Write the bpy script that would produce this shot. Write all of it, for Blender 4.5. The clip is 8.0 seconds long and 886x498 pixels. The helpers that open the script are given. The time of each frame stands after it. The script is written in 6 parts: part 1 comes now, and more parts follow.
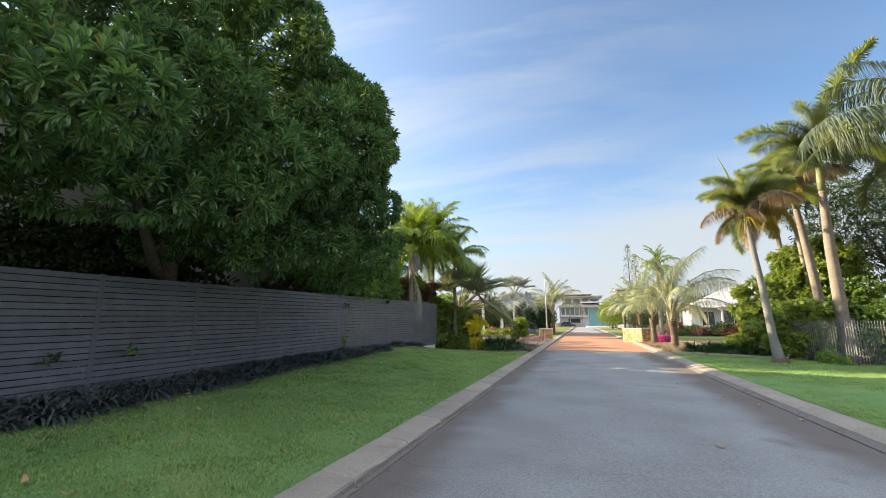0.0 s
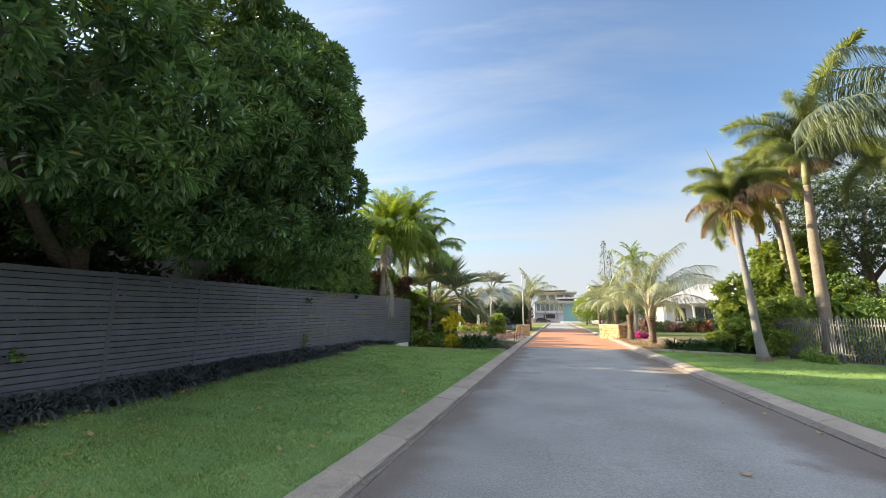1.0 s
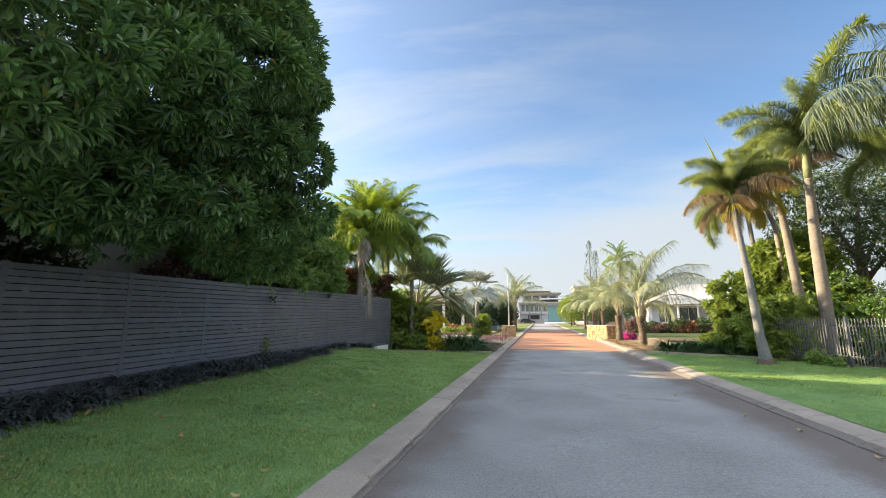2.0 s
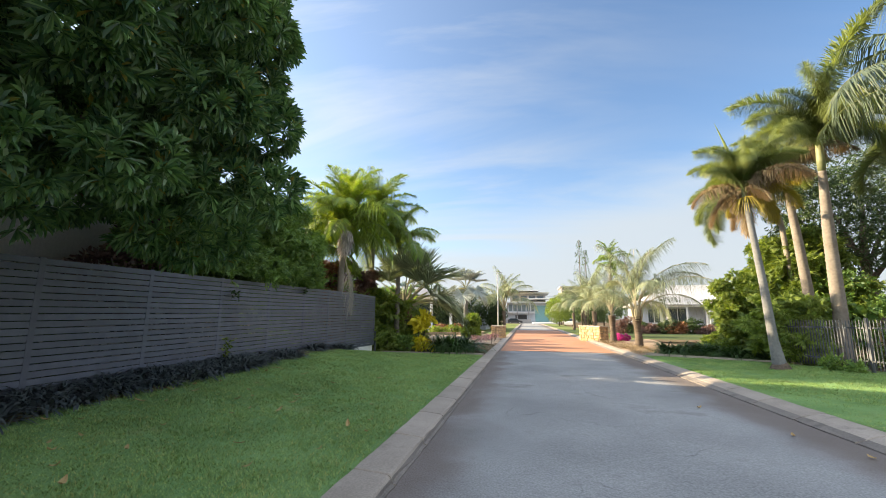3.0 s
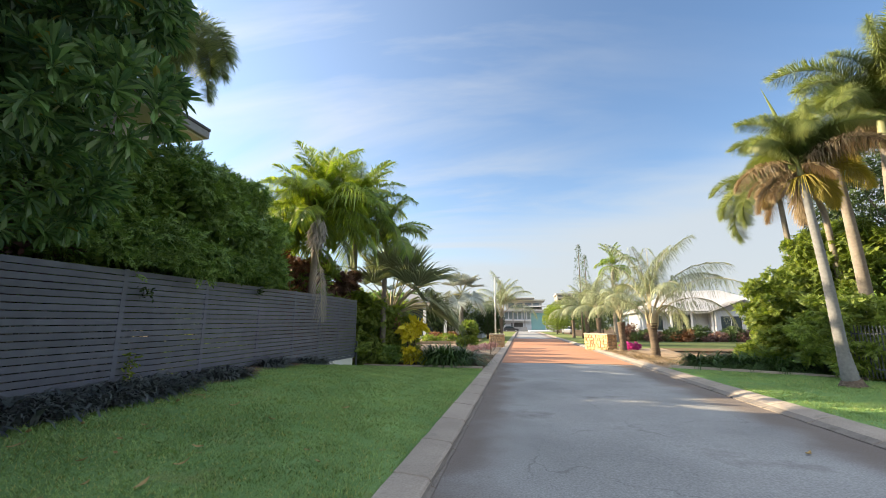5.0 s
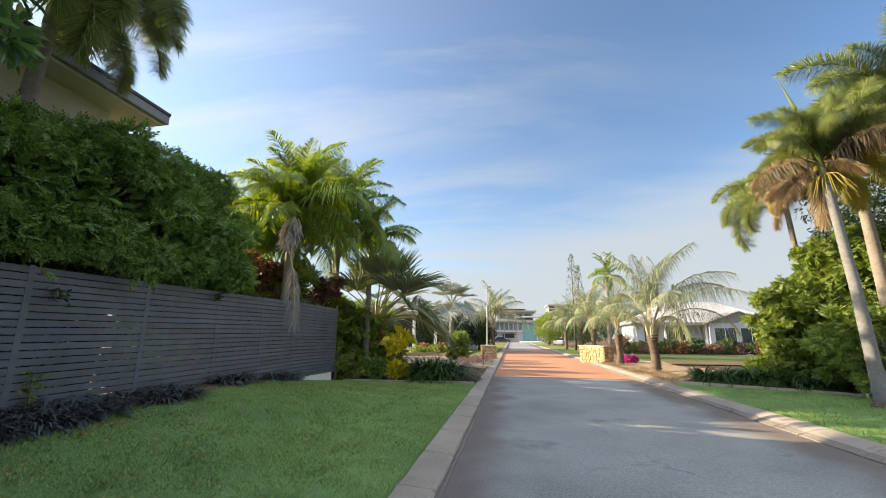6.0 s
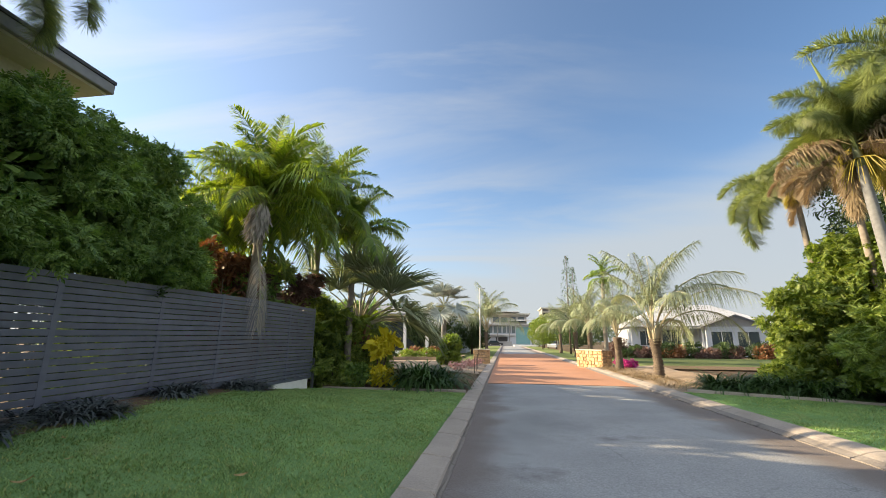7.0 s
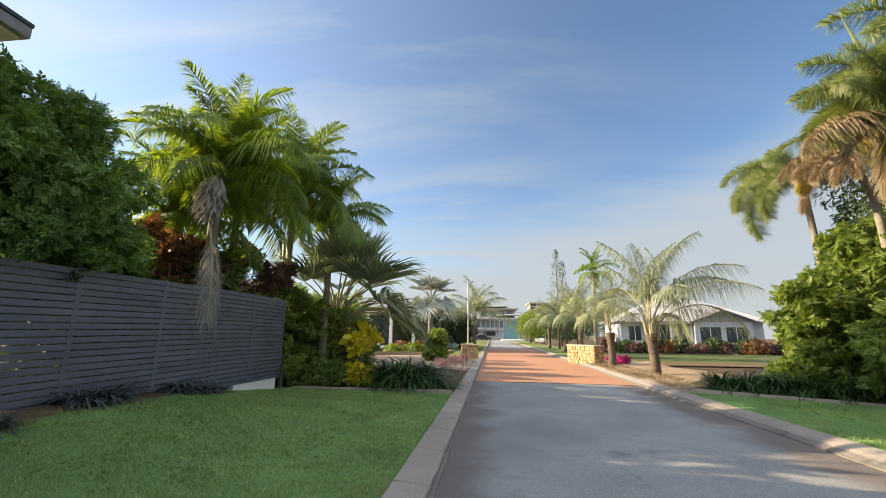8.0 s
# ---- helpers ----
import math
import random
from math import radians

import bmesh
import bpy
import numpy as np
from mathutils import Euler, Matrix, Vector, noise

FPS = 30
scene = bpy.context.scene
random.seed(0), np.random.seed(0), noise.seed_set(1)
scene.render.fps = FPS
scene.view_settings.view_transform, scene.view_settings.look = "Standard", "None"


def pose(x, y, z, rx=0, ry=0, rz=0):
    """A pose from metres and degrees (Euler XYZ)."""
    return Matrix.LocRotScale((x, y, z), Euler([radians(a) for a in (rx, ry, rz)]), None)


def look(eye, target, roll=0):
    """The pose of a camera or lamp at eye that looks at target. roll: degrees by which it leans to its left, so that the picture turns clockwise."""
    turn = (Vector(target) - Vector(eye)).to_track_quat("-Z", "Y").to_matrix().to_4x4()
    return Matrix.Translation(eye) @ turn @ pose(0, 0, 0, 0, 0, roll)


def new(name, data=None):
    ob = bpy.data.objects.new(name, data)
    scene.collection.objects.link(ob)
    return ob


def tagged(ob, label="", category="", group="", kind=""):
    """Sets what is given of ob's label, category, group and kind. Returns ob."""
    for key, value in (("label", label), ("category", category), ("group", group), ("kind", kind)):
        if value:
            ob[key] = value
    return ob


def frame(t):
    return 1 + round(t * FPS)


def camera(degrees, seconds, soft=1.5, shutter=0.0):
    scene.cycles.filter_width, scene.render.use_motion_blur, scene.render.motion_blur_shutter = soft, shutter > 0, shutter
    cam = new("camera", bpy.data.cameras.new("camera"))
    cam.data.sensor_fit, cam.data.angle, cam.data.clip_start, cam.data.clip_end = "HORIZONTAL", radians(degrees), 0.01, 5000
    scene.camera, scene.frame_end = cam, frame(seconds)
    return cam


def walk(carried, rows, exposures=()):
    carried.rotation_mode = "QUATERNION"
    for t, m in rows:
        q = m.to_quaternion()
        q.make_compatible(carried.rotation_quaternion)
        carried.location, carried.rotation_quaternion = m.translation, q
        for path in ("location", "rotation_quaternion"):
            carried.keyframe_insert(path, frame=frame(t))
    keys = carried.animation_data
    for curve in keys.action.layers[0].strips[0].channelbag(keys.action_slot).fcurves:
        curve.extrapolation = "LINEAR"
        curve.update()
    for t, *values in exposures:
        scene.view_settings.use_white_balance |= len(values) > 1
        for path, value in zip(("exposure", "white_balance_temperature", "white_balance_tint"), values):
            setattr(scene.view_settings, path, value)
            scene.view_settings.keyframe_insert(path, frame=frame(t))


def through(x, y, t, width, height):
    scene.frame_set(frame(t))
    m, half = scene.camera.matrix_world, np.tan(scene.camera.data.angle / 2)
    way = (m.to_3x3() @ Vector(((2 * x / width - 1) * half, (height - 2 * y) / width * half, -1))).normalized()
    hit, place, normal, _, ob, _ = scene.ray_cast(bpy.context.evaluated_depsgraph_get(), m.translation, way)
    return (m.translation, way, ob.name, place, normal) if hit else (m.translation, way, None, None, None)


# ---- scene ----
cam = camera(94.2, 8.0, soft=0.9)
PATH = [
    (0, (0.141, -0.657, 1.443), (-0.479, 1.213, 1.794), -0.0),
    (0.5, (0.049, -0.168, 1.458), (-0.518, 1.72, 1.795), -0.0),
    (1, (-0.093, 0.38, 1.49), (-0.607, 2.284, 1.819), 0.1),
    (1.5, (-0.231, 0.938, 1.497), (-0.705, 2.853, 1.829), 0.1),
    (2, (-0.312, 1.51, 1.477), (-0.755, 3.432, 1.811), 0.0),
    (2.2, (-0.375, 1.755, 1.475), (-0.799, 3.682, 1.805), 0.1),
    (3.5, (-0.75, 3.186, 1.462), (-1.128, 5.121, 1.8), 0.3),
    (4, (-0.848, 3.759, 1.437), (-1.218, 5.692, 1.794), 0.2),
    (4.5, (-0.898, 4.312, 1.44), (-1.263, 6.244, 1.804), 0.3),
    (4.7, (-0.941, 4.536, 1.441), (-1.306, 6.469, 1.804), 0.2),
    (6, (-1.113, 5.941, 1.464), (-1.429, 7.871, 1.882), 0.4),
    (6.5, (-1.187, 6.49, 1.511), (-1.488, 8.421, 1.933), 0.6),
    (7, (-1.169, 7.085, 1.468), (-1.454, 9.017, 1.901), 0.5),
    (7.5, (-1.189, 7.689, 1.444), (-1.447, 9.626, 1.869), 0.5),
    (8, (-1.232, 8.208, 1.492), (-1.464, 10.152, 1.899), 0.7),
]
walk(cam, [(t, look(eye, target, roll)) for t, eye, target, roll in PATH], exposures=[(0.0, 2.33, 6520, 8), (2.5, 2.37, 6520, 8), (5.5, 2.25, 6560, 8), (8.0, 2.02, 6560, 8)])

# ---- world and sun ----
SUN_EL, SUN_AZ = 19.0, 3.5          # degrees above the horizon; degrees from -x towards +y
to_sun = Vector((-math.cos(radians(SUN_EL)) * math.cos(radians(SUN_AZ)),
                 math.cos(radians(SUN_EL)) * math.sin(radians(SUN_AZ)), math.sin(radians(SUN_EL))))

world = bpy.data.worlds.new("sky")
scene.world = world
world.use_nodes = True
wn, wl = world.node_tree.nodes, world.node_tree.links
wn.clear()
w_out = wn.new("ShaderNodeOutputWorld")
w_bg = wn.new("ShaderNodeBackground")
w_sky = wn.new("ShaderNodeTexSky")
w_sky.sky_type = 'NISHITA'
w_sky.sun_disc = False
w_sky.sun_elevation = radians(SUN_EL)
w_sky.sun_rotation = math.atan2(to_sun.x, to_sun.y)
w_sky.air_density, w_sky.dust_density, w_sky.ozone_density = 1.0, 0.05, 3.6
w_bg.inputs["Strength"].default_value = 0.051
# thin drifting cirrus over the whole sky
w_co = wn.new("ShaderNodeTexCoord")
w_sep = wn.new("ShaderNodeSeparateXYZ")
wl.new(w_co.outputs["Generated"], w_sep.inputs[0])
w_z = wn.new("ShaderNodeMath"); w_z.operation = 'MAXIMUM'; w_z.inputs[1].default_value = 0.0
wl.new(w_sep.outputs["Z"], w_z.inputs[0])
w_za = wn.new("ShaderNodeMath"); w_za.operation = 'ADD'; w_za.inputs[1].default_value = 0.24
wl.new(w_z.outputs[0], w_za.inputs[0])
w_div = wn.new("ShaderNodeVectorMath"); w_div.operation = 'DIVIDE'
w_com = wn.new("ShaderNodeCombineXYZ")
for k in range(3):
    wl.new(w_za.outputs[0], w_com.inputs[k])
wl.new(w_co.outputs["Generated"], w_div.inputs[0])
wl.new(w_com.outputs[0], w_div.inputs[1])
w_map = wn.new("ShaderNodeMapping")
w_map.inputs["Rotation"].default_value = (0, 0, radians(38))
w_map.inputs["Scale"].default_value = (0.26, 1.15, 0.3)
w_map.inputs["Location"].default_value = (1.7, 0.35, 0)
wl.new(w_div.outputs[0], w_map.inputs["Vector"])
w_n = wn.new("ShaderNodeTexNoise")
w_n.inputs["Scale"].default_value = 2.1
w_n.inputs["Detail"].default_value = 8
w_n.inputs["Roughness"].default_value = 0.56
w_n.inputs["Distortion"].default_value = 0.9
wl.new(w_map.outputs[0], w_n.inputs["Vector"])
w_r = wn.new("ShaderNodeValToRGB")
w_r.color_ramp.elements[0].position, w_r.color_ramp.elements[0].color = 0.47, (0, 0, 0, 1)
w_r.color_ramp.elements[1].position, w_r.color_ramp.elements[1].color = 0.74, (0.60, 0.60, 0.60, 1)
wl.new(w_n.outputs["Fac"], w_r.inputs[0])
w_mix = wn.new("ShaderNodeMix"); w_mix.data_type = 'RGBA'
w_mix.inputs["B"].default_value = (3.0, 3.05, 3.1, 1)
# the cirrus thins out towards the clear east
w_cm = wn.new("ShaderNodeMapRange"); w_cm.interpolation_type = 'SMOOTHSTEP'
w_cm.inputs["From Min"].default_value, w_cm.inputs["From Max"].default_value = -0.25, 0.42
w_cm.inputs["To Min"].default_value, w_cm.inputs["To Max"].default_value = 1.0, 0.12
wl.new(w_sep.outputs["X"], w_cm.inputs["Value"])
w_cf = wn.new("ShaderNodeMath"); w_cf.operation = 'MULTIPLY'
wl.new(w_r.outputs["Color"], w_cf.inputs[0]); wl.new(w_cm.outputs["Result"], w_cf.inputs[1])
wl.new(w_cf.outputs[0], w_mix.inputs["Factor"])
wl.new(w_sky.outputs[0], w_mix.inputs["A"])
# an unseen veil, added as fill light, grows overhead and fills the southern sky
w_vd = wn.new("ShaderNodeMapRange"); w_vd.interpolation_type = 'SMOOTHSTEP'
w_vd.inputs["From Min"].default_value, w_vd.inputs["From Max"].default_value = 0.42, -0.45
w_vd.inputs["To Min"].default_value, w_vd.inputs["To Max"].default_value = 0.0, 0.80
wl.new(w_sep.outputs["Y"], w_vd.inputs["Value"])
w_fill = wn.new("ShaderNodeMix"); w_fill.data_type = 'RGBA'
w_fill.inputs["B"].default_value = (7.4, 7.7, 8.2, 1)
wl.new(w_vd.outputs["Result"], w_fill.inputs["Factor"]); wl.new(w_mix.outputs["Result"], w_fill.inputs["A"])
# warm haze that thickens towards the horizon
w_hz = wn.new("ShaderNodeMath"); w_hz.operation = 'MULTIPLY'; w_hz.inputs[1].default_value = -7.0
wl.new(w_z.outputs[0], w_hz.inputs[0])
w_he = wn.new("ShaderNodeMath"); w_he.operation = 'EXPONENT'; wl.new(w_hz.outputs[0], w_he.inputs[0])
w_hm = wn.new("ShaderNodeMath"); w_hm.operation = 'MULTIPLY'; w_hm.inputs[1].default_value = 0.88
wl.new(w_he.outputs[0], w_hm.inputs[0])
w_haze = wn.new("ShaderNodeMix"); w_haze.data_type = 'RGBA'
w_haze.inputs["B"].default_value = (2.95, 3.02, 3.06, 1)
wl.new(w_hm.outputs[0], w_haze.inputs["Factor"])
# a soft bank of cloud that stands higher towards the east
w_top = wn.new("ShaderNodeMath"); w_top.operation = 'MULTIPLY_ADD'
w_top.inputs[1].default_value, w_top.inputs[2].default_value = 0.25, 0.135
wl.new(w_sep.outputs["X"], w_top.inputs[0])
w_edge = wn.new("ShaderNodeMath"); w_edge.operation = 'MULTIPLY_ADD'; w_edge.inputs[1].default_value = 0.16
wl.new(w_n.outputs["Fac"], w_edge.inputs[0]); wl.new(w_top.outputs[0], w_edge.inputs[2])
w_dif = wn.new("ShaderNodeMath"); w_dif.operation = 'SUBTRACT'
wl.new(w_edge.outputs[0], w_dif.inputs[0]); wl.new(w_z.outputs[0], w_dif.inputs[1])
w_bank = wn.new("ShaderNodeMapRange"); w_bank.interpolation_type = 'SMOOTHSTEP'
w_bank.inputs["From Min"].default_value, w_bank.inputs["From Max"].default_value = -0.07, 0.09
w_bank.inputs["To Max"].default_value = 0.92
wl.new(w_dif.outputs[0], w_bank.inputs["Value"])
w_bm = wn.new("ShaderNodeMix"); w_bm.data_type = 'RGBA'
w_bm.inputs["B"].default_value = (2.62, 2.92, 3.25, 1)
wl.new(w_bank.outputs["Result"], w_bm.inputs["Factor"])
wl.new(w_fill.outputs["Result"], w_bm.inputs["A"])
# the thin cloud glows wide round the sun
w_dot = wn.new("ShaderNodeVectorMath"); w_dot.operation = 'DOT_PRODUCT'; w_dot.inputs[1].default_value = to_sun
wl.new(w_co.outputs["Generated"], w_dot.inputs[0])
w_dp = wn.new("ShaderNodeMath"); w_dp.operation = 'MULTIPLY_ADD'; w_dp.inputs[1].default_value = w_dp.inputs[2].default_value = 0.5
wl.new(w_dot.outputs["Value"], w_dp.inputs[0])
w_pw = wn.new("ShaderNodeMath"); w_pw.operation = 'POWER'; w_pw.inputs[1].default_value = 4.0
wl.new(w_dp.outputs[0], w_pw.inputs[0])
w_ve = wn.new("ShaderNodeVectorMath"); w_ve.operation = 'SCALE'; w_ve.inputs[0].default_value = (2.2, 2.2, 2.2)
wl.new(w_pw.outputs[0], w_ve.inputs["Scale"])
w_add = wn.new("ShaderNodeVectorMath"); w_add.operation = 'ADD'
wl.new(w_bm.outputs["Result"], w_add.inputs[0]); wl.new(w_ve.outputs[0], w_add.inputs[1])
wl.new(w_add.outputs[0], w_haze.inputs["A"])
wl.new(w_haze.outputs["Result"], w_bg.inputs["Color"])
wl.new(w_bg.outputs[0], w_out.inputs[0])

sun = new("sun", bpy.data.lights.new("sun", 'SUN'))
sun.data.energy, sun.data.angle, sun.data.color = 3.4, radians(0.6), (1.0, 0.78, 0.50)
sun.matrix_world = look(to_sun * 60, (0, 0, 0))


# ---- materials ----
def surface(name, dark, light, rough=0.8, fine=30.0, coarse=1.2, bump=0.3, bump_size=0.01, spec=0.3, metal=0.0,
            spread=0.0, coords="pos", stain=None, stain_scale=0.6, stain_cut=0.55):
    """Two scales of noise between two base colours, fine bump; spread: per-object shift of value."""
    m = bpy.data.materials.new(name)
    m.use_nodes = True
    n, l = m.node_tree.nodes, m.node_tree.links
    b = n["Principled BSDF"]
    b.inputs["Roughness"].default_value, b.inputs["Metallic"].default_value = rough, metal
    b.inputs["Specular IOR Level"].default_value = spec
    if coords == "pos":
        src = n.new("ShaderNodeNewGeometry").outputs["Position"]
    else:
        src = n.new("ShaderNodeTexCoord").outputs["Object"]
    nf, nc = n.new("ShaderNodeTexNoise"), n.new("ShaderNodeTexNoise")
    nf.inputs["Scale"].default_value, nc.inputs["Scale"].default_value = fine, coarse
    nf.inputs["Detail"].default_value, nc.inputs["Detail"].default_value = 5, 4
    l.new(src, nf.inputs["Vector"]), l.new(src, nc.inputs["Vector"])
    add = n.new("ShaderNodeMath"); add.operation = 'MULTIPLY_ADD'
    l.new(nf.outputs["Fac"], add.inputs[0]); add.inputs[1].default_value = 0.55
    sc = n.new("ShaderNodeMath"); sc.operation = 'MULTIPLY'; sc.inputs[1].default_value = 0.45
    l.new(nc.outputs["Fac"], sc.inputs[0]); l.new(sc.outputs[0], add.inputs[2])
    ramp = n.new("ShaderNodeValToRGB")
    ramp.color_ramp.elements[0].position, ramp.color_ramp.elements[1].position = 0.33, 0.67
    ramp.color_ramp.elements[0].color, ramp.color_ramp.elements[1].color = (*dark, 1), (*light, 1)
    l.new(add.outputs[0], ramp.inputs[0])
    col = ramp.outputs["Color"]
    if stain:
        ns = n.new("ShaderNodeTexNoise"); ns.inputs["Scale"].default_value = stain_scale
        ns.inputs["Detail"].default_value, ns.inputs["Roughness"].default_value = 6, 0.65
        l.new(src, ns.inputs["Vector"])
        rs = n.new("ShaderNodeValToRGB")
        rs.color_ramp.elements[0].position, rs.color_ramp.elements[1].position = stain_cut, stain_cut + 0.14
        l.new(ns.outputs["Fac"], rs.inputs[0])
        mx = n.new("ShaderNodeMix"); mx.data_type = 'RGBA'
        l.new(rs.outputs["Color"], mx.inputs["Factor"]); l.new(col, mx.inputs["A"])
        mx.inputs["B"].default_value = (*stain, 1)
        col = mx.outputs["Result"]
    if spread:
        oi = n.new("ShaderNodeObjectInfo")
        hs = n.new("ShaderNodeHueSaturation")
        mr = n.new("ShaderNodeMapRange")
        mr.inputs["To Min"].default_value, mr.inputs["To Max"].default_value = 1 - spread, 1 + spread
        l.new(oi.outputs["Random"], mr.inputs["Value"]); l.new(mr.outputs["Result"], hs.inputs["Value"])
        l.new(col, hs.inputs["Color"]); col = hs.outputs["Color"]
    l.new(col, b.inputs["Base Color"])
    if bump:
        bp = n.new("ShaderNodeBump")
        bp.inputs["Strength"].default_value, bp.inputs["Distance"].default_value = bump, bump_size
        l.new(nf.outputs["Fac"], bp.inputs["Height"]); l.new(bp.outputs["Normal"], b.inputs["Normal"])
    return m


def foliage(name, dark, light, rough=0.42, through=0.30, glow=(1.25, 1.25, 0.5), spec=0.4, patch=0.9, odd=None, odd_share=0.03, blend=(0.55, 0.5)):
    """Leaves: each island gets its own shade, some light passes through the blade."""
    m = bpy.data.materials.new(name)
    m.use_nodes = True
    n, l = m.node_tree.nodes, m.node_tree.links
    b, out = n["Principled BSDF"], n["Material Output"]
    b.inputs["Roughness"].default_value, b.inputs["Specular IOR Level"].default_value = rough, spec
    geo = n.new("ShaderNodeNewGeometry")
    nz = n.new("ShaderNodeTexNoise"); nz.inputs["Scale"].default_value = patch
    l.new(geo.outputs["Position"], nz.inputs["Vector"])
    mix = n.new("ShaderNodeMath"); mix.operation = 'MULTIPLY_ADD'; mix.inputs[1].default_value = blend[0]
    half = n.new("ShaderNodeMath"); half.operation = 'MULTIPLY'; half.inputs[1].default_value = blend[1]
    l.new(geo.outputs["Random Per Island"], mix.inputs[0])
    l.new(nz.outputs["Fac"], half.inputs[0]); l.new(half.outputs[0], mix.inputs[2])
    ramp = n.new("ShaderNodeValToRGB")
    ramp.color_ramp.elements[0].position, ramp.color_ramp.elements[1].position = 0.15, 0.85
    ramp.color_ramp.elements[0].color, ramp.color_ramp.elements[1].color = (*dark, 1), (*light, 1)
    l.new(mix.outputs[0], ramp.inputs[0])
    col = ramp.outputs["Color"]
    if odd:
        gt = n.new("ShaderNodeMath"); gt.operation = 'GREATER_THAN'; gt.inputs[1].default_value = 1 - odd_share
        l.new(geo.outputs["Random Per Island"], gt.inputs[0])
        mo = n.new("ShaderNodeMix"); mo.data_type = 'RGBA'
        l.new(gt.outputs[0], mo.inputs["Factor"]); l.new(col, mo.inputs["A"]); mo.inputs["B"].default_value = (*odd, 1)
        col = mo.outputs["Result"]
    l.new(col, b.inputs["Base Color"])
    tr = n.new("ShaderNodeBsdfTranslucent")
    mul = n.new("ShaderNodeMix"); mul.data_type = 'RGBA'; mul.blend_type = 'MULTIPLY'
    mul.inputs["Factor"].default_value = 1.0
    l.new(col, mul.inputs["A"]); mul.inputs["B"].default_value = (*glow, 1)
    l.new(mul.outputs["Result"], tr.inputs["Color"])
    sh = n.new("ShaderNodeMixShader"); sh.inputs[0].default_value = through
    l.new(b.outputs[0], sh.inputs[1]); l.new(tr.outputs[0], sh.inputs[2]); l.new(sh.outputs[0], out.inputs["Surface"])
    return m


def glass(name, tint=(0.03, 0.045, 0.05), rough=0.06):
    m = bpy.data.materials.new(name)
    m.use_nodes = True
    b = m.node_tree.nodes["Principled BSDF"]
    b.inputs["Base Color"].default_value, b.inputs["Roughness"].default_value = (*tint, 1), rough
    b.inputs["Specular IOR Level"].default_value = 0.35
    return m


M_ASPHALT = surface("asphalt", (0.180, 0.184, 0.190), (0.385, 0.392, 0.400), 0.88, 48, 0.55, 1.0, 0.010, 0.25, stain=(0.165, 0.16, 0.16), stain_scale=0.55, stain_cut=0.58)


